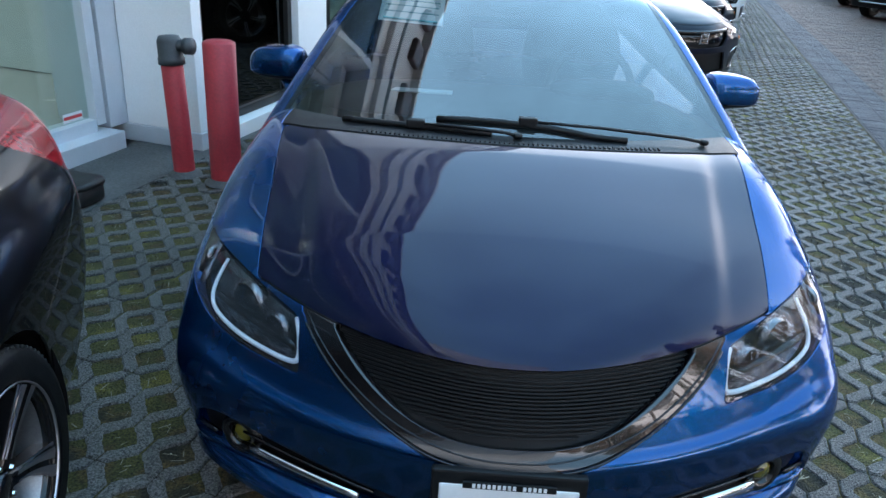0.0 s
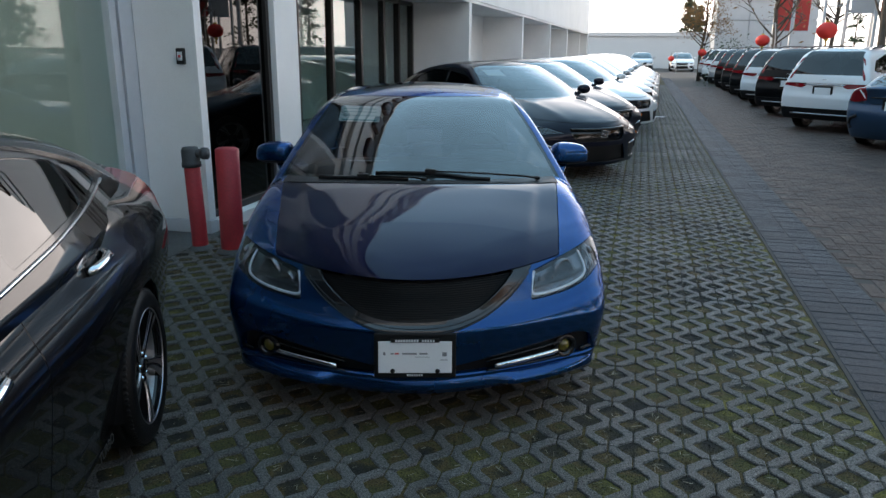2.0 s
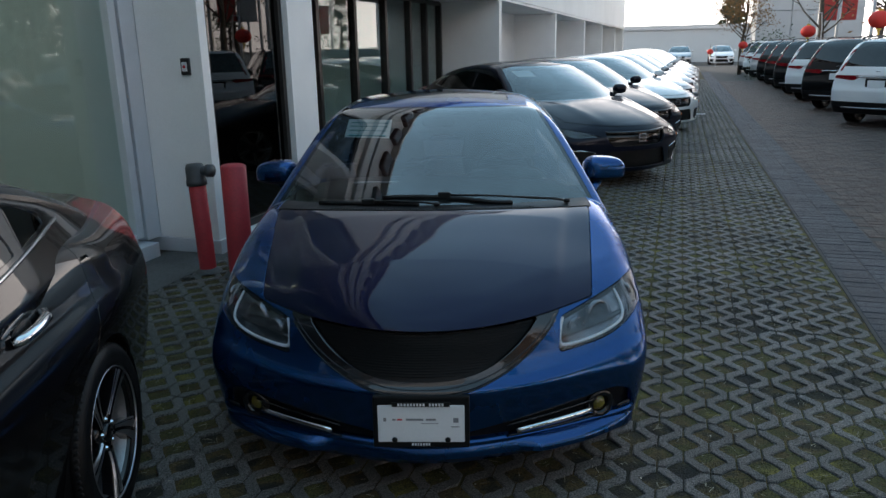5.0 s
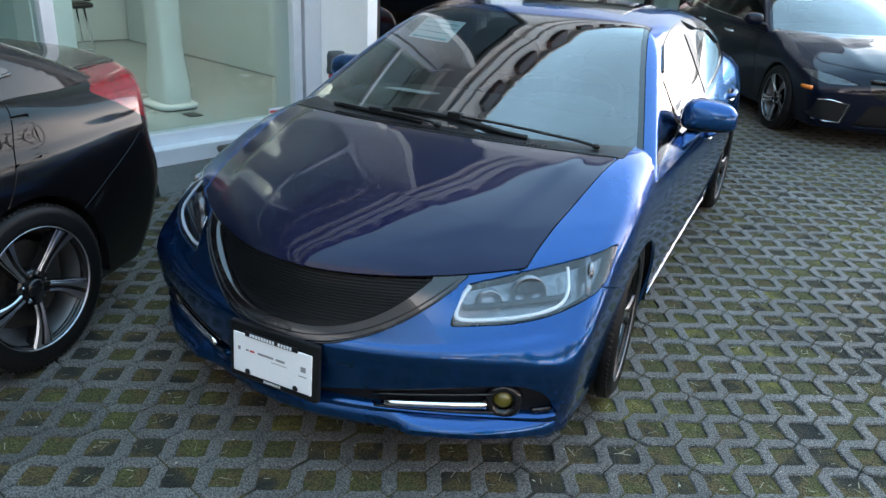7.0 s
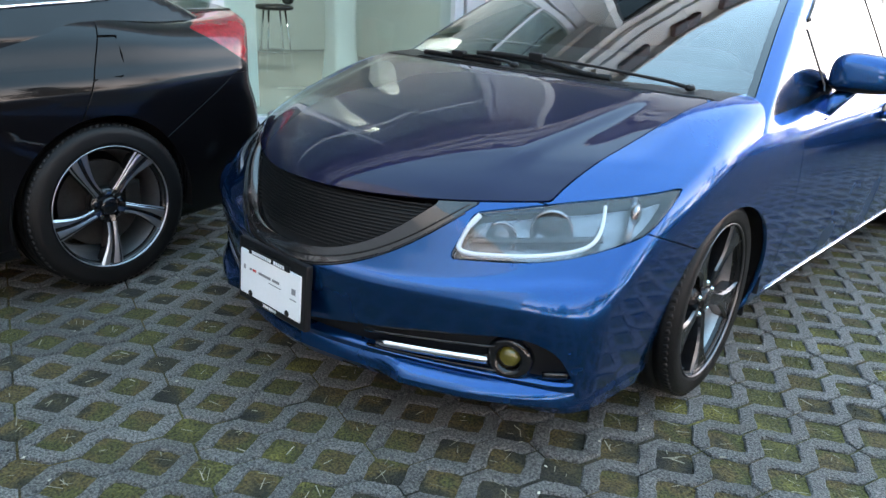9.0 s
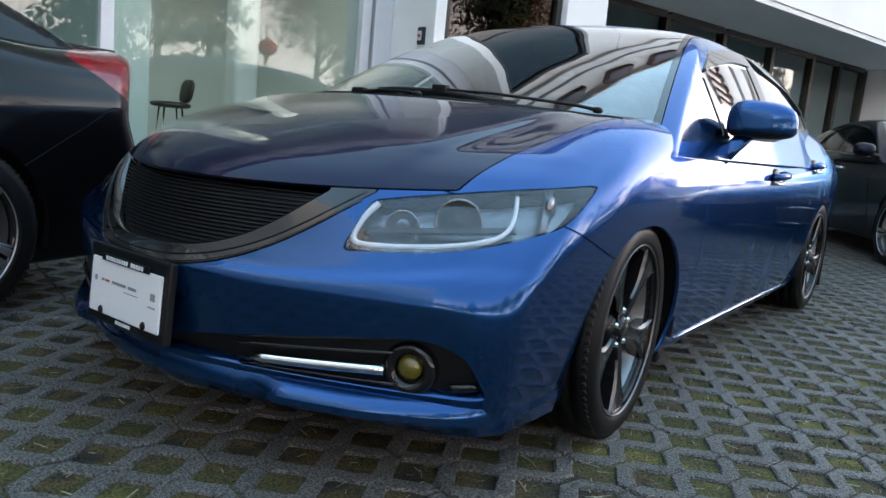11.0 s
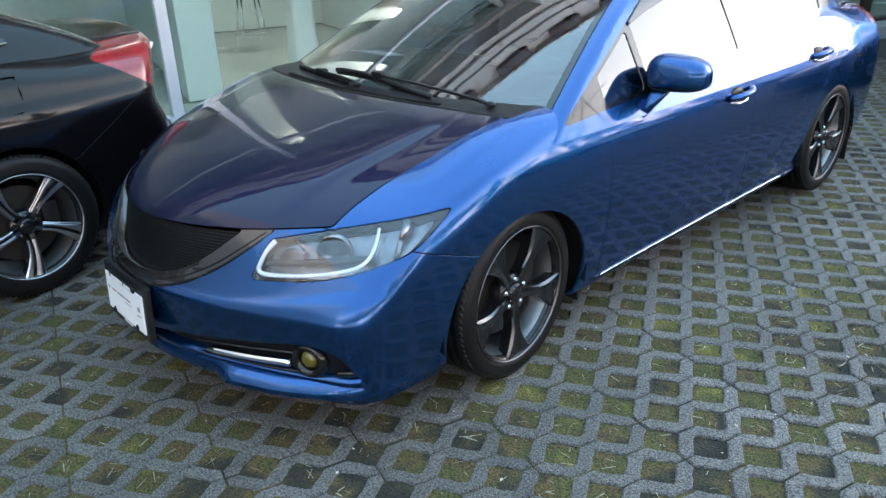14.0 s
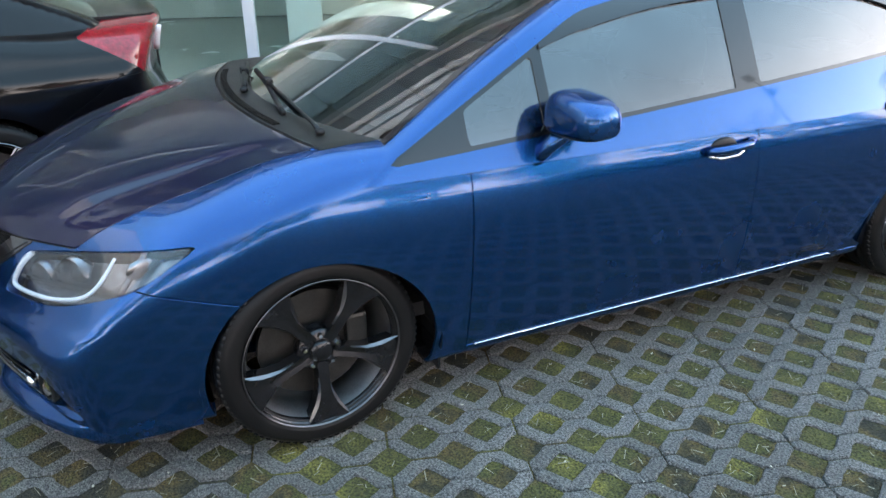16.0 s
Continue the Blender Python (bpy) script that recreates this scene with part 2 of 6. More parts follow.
def sweep(points, radius, sides=8, flat=1.0, taper=1.0):
    """A tube along points; flat squeezes it across, taper is the end's share of the radius."""
    bm = bmesh.new()
    pts = [Vector(p) for p in points]
    rings = []
    for i, p in enumerate(pts):
        tan = (pts[min(i + 1, len(pts) - 1)] - pts[max(i - 1, 0)]).normalized()
        up = Vector((0, 0, 1)) if abs(tan.z) < 0.95 else Vector((1, 0, 0))
        s = tan.cross(up).normalized()
        u = s.cross(tan)
        r = radius * (1 + (taper - 1) * i / max(1, len(pts) - 1))
        rings.append([bm.verts.new(p + s * r * math.cos(2 * math.pi * k / sides) + u * r * flat * math.sin(2 * math.pi * k / sides)) for k in range(sides)])
    for p, q in zip(rings, rings[1:]):
        for k in range(sides):
            bm.faces.new((p[k], p[(k + 1) % sides], q[(k + 1) % sides], q[k]))
    bm.faces.new(rings[0])
    bm.faces.new(rings[-1][::-1])
    bmesh.ops.recalc_face_normals(bm, faces=bm.faces)
    return bm


def join(*bms):
    out = bmesh.new()
    for b in bms:
        me = bpy.data.meshes.new("join")
        b.to_mesh(me)
        out.from_mesh(me)
        b.free()
        bpy.data.meshes.remove(me)
    return out


# ---- shaped car bodies: smooth fields, cut into panels ----
def curve(*pairs):
    """A smooth function through (x, y) pairs, flat beyond them."""
    xs = np.array([p[0] for p in pairs], float)
    ys = np.array([p[1] for p in pairs], float)
    d = np.diff(ys) / np.diff(xs)
    m = np.concatenate([[d[0]], (d[:-1] + d[1:]) / 2, [d[-1]]])
    m[1:-1][d[:-1] * d[1:] <= 0] = 0

    def f(v):
        v = np.clip(v, xs[0], xs[-1])
        i = np.clip(np.searchsorted(xs, v) - 1, 0, len(xs) - 2)
        h = xs[i + 1] - xs[i]
        t = (v - xs[i]) / h
        return ys[i] * (2 * t**3 - 3 * t**2 + 1) + h * m[i] * (t**3 - 2 * t**2 + t) + ys[i + 1] * (3 * t**2 - 2 * t**3) + h * m[i + 1] * (t**3 - t**2)
    return f


def smax(a, b, r):
    h = np.maximum(r - np.abs(a - b), 0) / r
    return np.maximum(a, b) + h * h * r / 4


def meet(field, o, d, far=3.0):
    """Where rays from inside leave the field's solid."""
    o, d = np.atleast_2d(np.array(o, float)), np.atleast_2d(np.array(d, float))
    d = d / np.linalg.norm(d, axis=1)[:, None]
    o, d = np.broadcast_arrays(o, d)
    lo, hi = np.zeros(len(o)), np.full(len(o), far)
    for _ in range(36):
        mid = (lo + hi) / 2
        out = field(o + d * mid[:, None]) > 0
        hi, lo = np.where(out, mid, hi), np.where(out, lo, mid)
    return o + d * lo[:, None]


def normals_of(field, p, e=0.002):
    g = np.stack([field(p + np.eye(3)[k] * e) - field(p - np.eye(3)[k] * e) for k in range(3)], 1)
    return g / np.maximum(np.linalg.norm(g, axis=1), 1e-9)[:, None]


def skin(field, core, u_dirs, v_angles):
    """A half skin (x >= 0) by rays from core points in plan directions u and heights v. Returns (V, N, F)."""
    o = np.repeat(core, len(v_angles), 0)
    u = np.repeat(u_dirs, len(v_angles), 0)
    v = np.tile(v_angles, len(core))
    d = np.concatenate([u[:, :2] * np.cos(v)[:, None], np.sin(v)[:, None]], 1)
    p = meet(field, o, d)
    p[:, 0] = np.maximum(p[:, 0], 0)
    n = normals_of(field, p)
    i, j = np.meshgrid(np.arange(len(core) - 1), np.arange(len(v_angles) - 1), indexing="ij")
    a = (i * len(v_angles) + j).ravel()
    b = a + len(v_angles)
    f = np.concatenate([np.stack([a, b, b + 1], 1), np.stack([a, b + 1, a + 1], 1)])
    q = p[f]
    area = np.linalg.norm(np.cross(q[:, 1] - q[:, 0], q[:, 2] - q[:, 0]), axis=1)
    return p, n, f[area > 1e-9]


def cut(mesh, g, keep=-1):
    """The part of a skin where g (a value for each vertex, or a function of places) has the sign keep, cut cleanly along zero."""
    V, N, F = mesh
    if len(F) == 0:
        return mesh
    val = (g(V) if callable(g) else g) * -keep
    inside = val < 0
    count = inside[F].sum(1)
    faces = [F[count == 3]]
    newV, newN, made = [], [], {}

    def mid(a, b):
        k = (a, b) if a < b else (b, a)
        if k not in made:
            t = val[k[0]] / (val[k[0]] - val[k[1]])
            made[k] = len(V) + len(newV)
            newV.append(V[k[0]] * (1 - t) + V[k[1]] * t)
            newN.append(N[k[0]] * (1 - t) + N[k[1]] * t)
        return made[k]
    extra = []
    for tri in F[(count == 1) | (count == 2)].tolist():
        w = [bool(inside[k]) for k in tri]
        lone = w.index(True) if sum(w) == 1 else w.index(False)
        a, b, c = tri[lone], tri[(lone + 1) % 3], tri[(lone + 2) % 3]
        ab, ac = mid(a, b), mid(a, c)
        if sum(w) == 1:
            extra.append((a, ab, ac))
        else:
            extra += [(ab, b, c), (ab, c, ac)]
    if newV:
        V, N = np.concatenate([V, newV]), np.concatenate([N, newN])
    F = np.concatenate([faces[0], np.array(extra, int).reshape(-1, 3)])
    used, inv = np.unique(F, return_inverse=True)
    return V[used], N[used], inv.reshape(-1, 3)


def inset(mesh, depth):
    V, N, F = mesh
    return V - N * depth, N, F


def rim(mesh, depth):
    """Folded edges for a panel: its border turned inwards by depth."""
    V, N, F = mesh
    e = np.concatenate([F[:, [0, 1]], F[:, [1, 2]], F[:, [2, 0]]])
    key = np.sort(e, 1)
    _, first, num = np.unique(key, axis=0, return_index=True, return_counts=True)
    e = e[first[num == 1]]
    e = e[~((np.abs(V[e[:, 0], 0]) < 1e-5) & (np.abs(V[e[:, 1], 0]) < 1e-5))]
    if len(e) == 0:
        return mesh
    a, b = V[e[:, 0]], V[e[:, 1]]
    na, nb = N[e[:, 0]], N[e[:, 1]]
    side = np.cross(b - a, na)
    side /= np.maximum(np.linalg.norm(side, axis=1), 1e-9)[:, None]
    k, base = len(e), len(V)
    V2 = np.concatenate([V, a, b, b - nb * depth, a - na * depth])
    N2 = np.concatenate([N, side * 0.7 + na * 0.7, side * 0.7 + nb * 0.7, side, side])
    r = np.arange(k) + base
    F2 = np.concatenate([F, np.stack([r, r + 3 * k, r + 2 * k], 1), np.stack([r, r + 2 * k, r + k], 1)])
    return V2, N2, F2


def skin_object(name, mesh, material, parent, label="", side="both", depth=0.0):
    """Links a half skin: both halves as one mesh, or the left or right one alone."""
    V, N, F = rim(mesh, depth) if depth else mesh
    mv, mn, mf = V * (-1, 1, 1), N * (-1, 1, 1), F[:, ::-1]
    if side == "right":
        V, N, F = mv, mn, mf
    elif side == "both":
        V, N, F = np.concatenate([V, mv]), np.concatenate([N, mn]), np.concatenate([F, mf + len(V)])
    me = bpy.data.meshes.new(name)
    me.from_pydata(V.tolist(), [], F.tolist())
    for p in me.polygons:
        p.use_smooth = True
    n = N / np.maximum(np.linalg.norm(N, axis=1), 1e-9)[:, None]
    me.normals_split_custom_set_from_vertices(n.tolist())
    me.materials.append(material)
    ob = new(name, me)
    ob.parent = parent
    return tagged(ob, label)


def pair(name, mesh, material, parent, label="", depth=0.0):
    return [skin_object(name, mesh, material, parent, label, s, depth) for s in ("left", "right")]


def convex(a, b, *pts):
    """Signed distance, positive outside, to a convex outline of (a, b) pairs in order."""
    area = sum(p[0] * q[1] - q[0] * p[1] for p, q in zip(pts, pts[1:] + pts[:1]))
    out = np.full(np.shape(a), -9.0)
    for p, q in zip(pts, pts[1:] + pts[:1]):
        ex, ey = q[0] - p[0], q[1] - p[1]
        l = math.hypot(ex, ey)
        d = ((a - p[0]) * ey - (b - p[1]) * ex) / l * (1 if area > 0 else -1)
        out = smax(out, d, 0.02)
    return out


def body_fields(P):
    """The lower body and the cabin of a car as smooth solids. x is to the car's left, y to its rear from the front axle, z up."""
    def lower(p):
        x, y, z = np.abs(p[:, 0]), p[:, 1], p[:, 2]
        top = z - (P["spine"](y) - P["crown"](y) * (x / 0.65) ** 2.5 + P.get("dome", lambda x, y: 0 * x)(x, y))
        side = x - (P["width"](y) + P["flank"](z) + P.get("flare", lambda y, z: 0 * y)(y, z))
        xs = np.sqrt(x * x + 0.0025) - 0.05
        front = P["nose"](z) + P["nose_bow"](z) * xs**1.5 - P.get("lip", lambda x, z: 0 * x)(x, z) - y
        rear = y - (P["tail"](z) - P["tail_bow"] * xs**2)
        f = smax(top, side, P["shoulder"](y))
        f = smax(f, front, P.get("nose_round", 0.06))
        f = smax(f, rear, 0.08)
        return smax(f, P["floor"] - z, 0.03)

    def cabin(p):
        x, y, z = np.abs(p[:, 0]), p[:, 1], p[:, 2]
        top = z - (P["roof"](y) - P["roof_crown"] * (x / 0.6) ** 2)
        h = np.maximum(z - P["belt0"], P.get("tuck", -0.2))
        side = x - (P["cabin_width"](y) - P["lean"] * h - 0.10 * h * h)
        front = P["screen"](z) + P["screen_bow"] * x * x - y
        rear = y - (P["backlight"](z) - P["back_bow"] * x * x)
        f = smax(top, side, 0.09)
        f = smax(f, front, 0.035)
        f = smax(f, rear, 0.05)
        return smax(f, 0.5 - z, 0.02)
    return lower, cabin


def body_skins(P, fine=1.0):
    lower, cabin = body_fields(P)
    n = lambda k: max(6, int(k * fine))

    def grid(y0, y1, zc, caps, mid, heights, lo):
        a = np.linspace(0, math.pi / 2, caps)
        front = np.stack([np.sin(a), -np.cos(a), 0 * a], 1)
        b = np.linspace(0, math.pi / 2, caps)[1:]
        back = np.stack([np.cos(b), np.sin(b), 0 * b], 1)
        ys = np.linspace(y0, y1, mid)[1:]
        core = np.concatenate([np.tile((0, y0, zc), (caps, 1)), np.stack([0 * ys, ys, 0 * ys + zc], 1), np.tile((0, y1, zc), (caps - 1, 1))])
        dirs = np.concatenate([front, np.tile((1.0, 0, 0), (mid - 1, 1)), back])
        return core, dirs, np.linspace(radians(lo), math.pi / 2, heights)
    low = skin(lower, *grid(P["core"][0], P["core"][1], 0.46, n(100), n(150), n(180), -46))
    top = skin(cabin, *grid(P["core2"][0], P["core2"][1], 0.84, n(60), n(80), n(80), -16))
    return lower, cabin, low, top


# ---- wheels ----
def wheel(parent, name, at, turn, R, rr, width, spokes, face, style, lug=5):
    """A tyre on an alloy rim with spokes, hub cap, nuts and brake disc; its outer face looks to +x before turn."""
    hub = new(name)
    hub.parent = parent
    hub.matrix_local = Matrix.Translation(at) @ turn
    w = width / 2
    shine = STEEL if style == "twin" else ALLOY

    def sub(n, bm, mat, label="", smooth=True):
        return part(n, bm, mat, hub, label, smooth)
    tread = [(rr - 0.012, -w * 0.8), (rr + 0.004, -w * 0.92), (rr + (R - rr) * 0.55, -w * 1.03), (R - 0.018, -w * 0.96), (R - 0.004, -w * 0.82)]
    g = 0.007
    for c in (-0.45, 0.0, 0.45):
        tread += [(R, w * c - w * 0.13 - g), (R, w * c - g), (R - 0.008, w * c - g * 0.6), (R - 0.008, w * c + g * 0.6), (R, w * c + g)]
    tread += [(R, w * 0.7), (R - 0.004, w * 0.82), (R - 0.018, w * 0.96), (rr + (R - rr) * 0.55, w * 1.03), (rr + 0.018, w * 0.99), (rr + 0.012, w * 1.0), (rr + 0.004, w * 0.92), (rr - 0.012, w * 0.8)]
    tyre = lathe(tread, 72, "X")
    # shoulder blocks between the sipes
    for k in range(84):
        m = Matrix.Rotation(2 * math.pi * k / 84, 4, "X") @ Matrix.Translation((w * 0.76, 0, R - 0.0110)) @ Matrix.Rotation(0.25, 4, "Z")
        b = box(w * 0.22, 0.0145, 0.0185, bevel=0.002, segments=1)
        bmesh.ops.transform(b, matrix=m, verts=b.verts)
        me = bpy.data.meshes.new("t")
        b.to_mesh(me)
        tyre.from_mesh(me)
        b.free()
        bpy.data.meshes.remove(me)
    sub("tyre", tyre, RUBBER, "black low-profile tyre")
    sub("rim", lathe([(rr + 0.003, w * 0.96), (rr + 0.006, w * 0.90), (rr - 0.006, w * 0.86), (rr - 0.012, w * 0.66)], 72, "X"), face)
    sub("rim_barrel", lathe([(rr - 0.0125, w * 0.66), (rr - 0.03, w * 0.2), (rr - 0.035, -w * 0.85), (rr + 0.0, -w * 0.9)], 72, "X"), BARREL, "bare grey wheel barrel")
    sub("rim_lip", lathe([(rr + 0.0035, w * 0.955), (rr + 0.003, w * 0.978), (rr + 0.0005, w * 0.978), (rr - 0.001, w * 0.93)], 72, "X"), shine, "machined rim edge")
    d0, d1 = w * 0.70, w * 0.90

    def blade(angle, rows, mat, owner, nm, label=""):
        """An arm from rows of points across it, each (along the rim, out of the face, from the hub)."""
        bm = bmesh.new()
        V = [[bm.verts.new((x, t, r)) for t, x, r in row] for row in rows]
        for p, q in zip(V, V[1:]):
            for k in range(len(p) - 1):
                bm.faces.new((p[k], p[k + 1], q[k + 1], q[k]))
        bmesh.ops.recalc_face_normals(bm, faces=bm.faces)
        if sum(f.normal.x * f.calc_area() for f in bm.faces) < 0:
            bmesh.ops.reverse_faces(bm, faces=bm.faces)
        bmesh.ops.rotate(bm, cent=(0, 0, 0), matrix=Matrix.Rotation(angle, 3, "X"), verts=bm.verts)
        return part(nm, bm, mat, owner, label)
    steps = np.linspace(0, 1, 9)
    for k in range(spokes):
        a = math.pi + 2 * math.pi * k / spokes
        if style == "twin":
            # one broad dark arm that flares to the rim, a leaf-shaped machined facet along each edge
            half = curve((0.0, 0.017), (0.25, 0.018), (0.48, 0.021), (0.6, 0.029), (0.8, 0.047), (1.0, 0.068))
            leaf = curve((0.0, 0.0004), (0.30, 0.0015), (0.55, 0.006), (0.74, 0.010), (0.90, 0.006), (1.0, 0.001))
            rows, left, right = [], [], []
            for u in steps:
                r, h, x = 0.040 + (rr - 0.046) * u, float(half(u)), d0 + (d1 - d0) * u ** 0.8
                f = float(leaf(u))
                rows.append([(-h, x - 0.045, r), (-h, x - 0.007, r), (-h + f, x, r), (0, x - 0.004, r), (h - f, x, r), (h, x - 0.007, r), (h, x - 0.045, r)])
                left.append([(-h - 0.0006, x - 0.0064, r), (-h + f, x + 0.0008, r)])
                right.append([(h - f, x + 0.0008, r), (h + 0.0006, x - 0.0064, r)])
            arm = blade(a, rows, face, hub, "spoke")
            for row in (left, right):
                blade(a, row[2:], shine, arm, "spoke_face", "machined spoke facet")
        else:
            # a swept black arm that carries two polished bands
            half = curve((0.0, 0.020), (0.3, 0.019), (0.6, 0.027), (1.0, 0.047))
            rows, one, two = [], [], []
            for u in steps:
                r, h, x = 0.040 + (rr - 0.046) * u, float(half(u)), d0 + (d1 - d0) * u ** 0.8
                o = 0.040 * u * u - 0.012 * u
                rows.append([(o - h, x - 0.045, r), (o - h, x - 0.006, r), (o - h * 0.8, x, r), (o, x - 0.006, r), (o + h * 0.8, x, r), (o + h, x - 0.008, r), (o + h, x - 0.045, r)])
                one.append([(o - h * 1.02, x - 0.004, r), (o - h * 0.55, x + 0.0018, r), (o - h * 0.10, x - 0.001, r)])
                two.append([(o + h * (0.55 - 0.30 * u), x + 0.0012, r), (o + h * 0.8, x + 0.0018, r), (o + h * 1.02, x - 0.004, r)])
            arm = blade(a, rows, face, hub, "spoke")
            for row in (one, two):
                blade(a, row[1:], shine, arm, "spoke_face", "polished spoke band")
    sub("hub_plate", lathe([(0.0, d0 - 0.006), (0.060, d0 - 0.006), (0.070, d0 - 0.016), (0.070, d0 - 0.05)], 32, "X"), face)
    sub("hub_cap", lathe([(0.0, d0 + 0.009), (0.028, d0 + 0.009), (0.034, d0 + 0.004), (0.036, d0 - 0.008)], 32, "X"), face, "plain round hub cap")
    for k in range(lug):
        a = 2 * math.pi * k / lug
        b = lathe([(0.0, d0 + 0.006), (0.006, d0 + 0.006), (0.0095, d0 - 0.001), (0.0095, d0 - 0.02)], 6, "X")
        bmesh.ops.translate(b, vec=(0, 0.052 * math.sin(a), 0.052 * math.cos(a)), verts=b.verts)
        sub("wheel_nut", b, CHROME, "", False)
    sub("brake_disc", lathe([(0.05, w * 0.1), (rr * 0.72, w * 0.1), (rr * 0.72, -w * 0.1), (0.05, -w * 0.1)], 40, "X"), IRON, "grey iron brake disc", False)
    cal = box(0.06, 0.07, 0.14, (w * 0.05, rr * 0.55, 0), 0.012)
    sub("brake_caliper", cal, IRON, "", False)
    return hub


def blob(sx, sy, sz, e=2.6, nu=28, nv=18, squash=None):
    """A rounded box (superellipsoid) of half sizes sx, sy, sz."""
    bm = bmesh.new()
    f = lambda c: math.copysign(abs(c) ** (2 / e), c)
    rows = []
    for j in range(nv + 1):
        b = -math.pi / 2 + math.pi * j / nv
        row = []
        for i in range(nu):
            a = 2 * math.pi * i / nu
            p = Vector((sx * f(math.cos(b)) * f(math.cos(a)), sy * f(math.cos(b)) * f(math.sin(a)), sz * f(math.sin(b))))
            row.append(bm.verts.new(squash(p) if squash else p))
        rows.append(row)
    for p, q in zip(rows, rows[1:]):
        for i in range(nu):
            k = (i + 1) % nu
            bm.faces.new((p[i], p[k], q[k], q[i]))
    bmesh.ops.remove_doubles(bm, verts=bm.verts, dist=1e-5)
    bmesh.ops.recalc_face_normals(bm, faces=bm.faces)
    return bm


def moved(bm, m):
    bmesh.ops.transform(bm, matrix=m, verts=bm.verts)
    return bm


def door_handle(parent, lower, y, z, s, mat, label=""):
    p = meet(lower, (0, y, z), (s, 0, 0))[0]
    bar = sweep([Vector((p[0] + s * 0.004, y - 0.10, z - 0.006)), Vector((p[0] + s * 0.026, y - 0.07, z - 0.003)), Vector((p[0] + s * 0.032, y, z)), Vector((p[0] + s * 0.028, y + 0.07, z + 0.004)), Vector((p[0] + s * 0.004, y + 0.105, z + 0.008))], 0.017, 10, 0.9)
    h = part("door_handle", bar, mat, parent, label, True)
    # no hollow is cut: a black pad paints the shade behind the bar
    cup = blob(0.012, 0.062, 0.036, 2.0, 20, 10)
    part("handle_shade", moved(cup, Matrix.Translation((p[0] - s * 0.004, y - 0.02, z - 0.004))), TRIM, h, "", True)
    return h


def seat(parent, x, y, z, mat):
    s = new("front_seat")
    s.parent = parent
    part("seat_cushion", moved(blob(0.25, 0.27, 0.09, 3.5), Matrix.Translation((x, y, z))), mat, s, "", True)
    part("seat_back", moved(blob(0.24, 0.08, 0.32, 3.2), Matrix.Translation((x, y + 0.30, z + 0.34)) @ Matrix.Rotation(radians(-16), 4, "X")), mat, s, "", True)
    part("headrest", moved(blob(0.13, 0.05, 0.08, 3.0), Matrix.Translation((x, y + 0.40, z + 0.62))), mat, s, "", True)
    return s


# ---- the blue sedan ----
P_BLUE = dict(
    spine=curve((-1.0, 0.60), (-0.86, 0.668), (-0.7, 0.745), (-0.5, 0.805), (-0.3, 0.850), (-0.02, 0.898), (0.15, 0.905), (0.4, 0.895), (1.0, 0.905), (1.56, 0.93), (2.22, 0.978), (2.8, 1.01), (3.2, 1.0), (3.5, 0.985), (3.7, 0.93)),
    crown=curve((-0.9, 0.20), (-0.68, 0.155), (-0.53, 0.10), (-0.2, 0.05), (0.1, 0.012), (0.4, 0.0), (2.6, 0.0), (3.2, 0.04), (3.6, 0.05)),
    dome=lambda x, y: 0.012 / (1 + np.exp((x - 0.485 - 0.16 * np.clip(y + 0.7, 0, 1)) / 0.011)) * np.clip((0.12 - y) / 0.2, 0, 1) * np.clip((y + 0.8) / 0.3, 0, 1),
    width=curve((-0.95, 0.82), (-0.6, 0.860), (-0.3, 0.871), (0.1, 0.873), (1.0, 0.864), (2.0, 0.860), (2.7, 0.860), (3.3, 0.815), (3.7, 0.765)),
    flank=curve((0.1, -0.075), (0.2, -0.045), (0.32, -0.022), (0.5, -0.004), (0.62, 0.0), (0.70, -0.004), (0.76, -0.014), (0.82, -0.034), (0.88, -0.058), (0.95, -0.10), (1.05, -0.17)),
    nose=curve((0.1, -0.85), (0.16, -0.885), (0.22, -0.90), (0.30, -0.912), (0.435, -0.918), (0.47, -0.912), (0.54, -0.882), (0.64, -0.862), (0.72, -0.83), (0.9, -0.6)),
    nose_bow=curve((0.1, 0.45), (0.44, 0.43), (0.54, 0.47), (0.64, 0.61), (0.75, 0.76)),
    tail=curve((0.1, 3.48), (0.3, 3.6), (0.6, 3.64), (0.9, 3.62), (1.0, 3.56)),
    lip=lambda x, z: 0.016 / (1 + np.exp(np.clip((z - 0.470 - 0.05 * np.clip((x - 0.30) / 0.45, 0, 1) ** 2) / 0.0055, -40, 40))) * np.clip((z - 0.30) / 0.15, 0, 1),
    tail_bow=0.28, floor=0.155, shoulder=curve((-0.9, 0.10), (-0.4, 0.13), (0.0, 0.13), (0.5, 0.07), (2.5, 0.07), (3.3, 0.12)), nose_round=0.07,
    roof=curve((0.5, 1.255), (0.95, 1.302), (1.3, 1.332), (1.6, 1.340), (2.0, 1.327), (2.4, 1.285), (2.9, 1.19)), roof_crown=0.05,
    belt0=0.85, lean=0.50, cabin_width=curve((0.2, 0.826), (0.6, 0.830), (1.5, 0.832), (2.2, 0.820), (2.7, 0.785), (3.1, 0.725)),
    screen=curve((0.80, -0.12), (0.90, 0.07), (1.0, 0.27), (1.1, 0.48), (1.2, 0.71), (1.29, 0.95), (1.36, 1.2)), screen_bow=0.42,
    backlight=curve((0.8, 3.4), (1.0, 3.12), (1.15, 2.82), (1.28, 2.45), (1.36, 2.1)), back_bow=0.25,
    core=(-0.25, 3.1), core2=(0.8, 2.3))


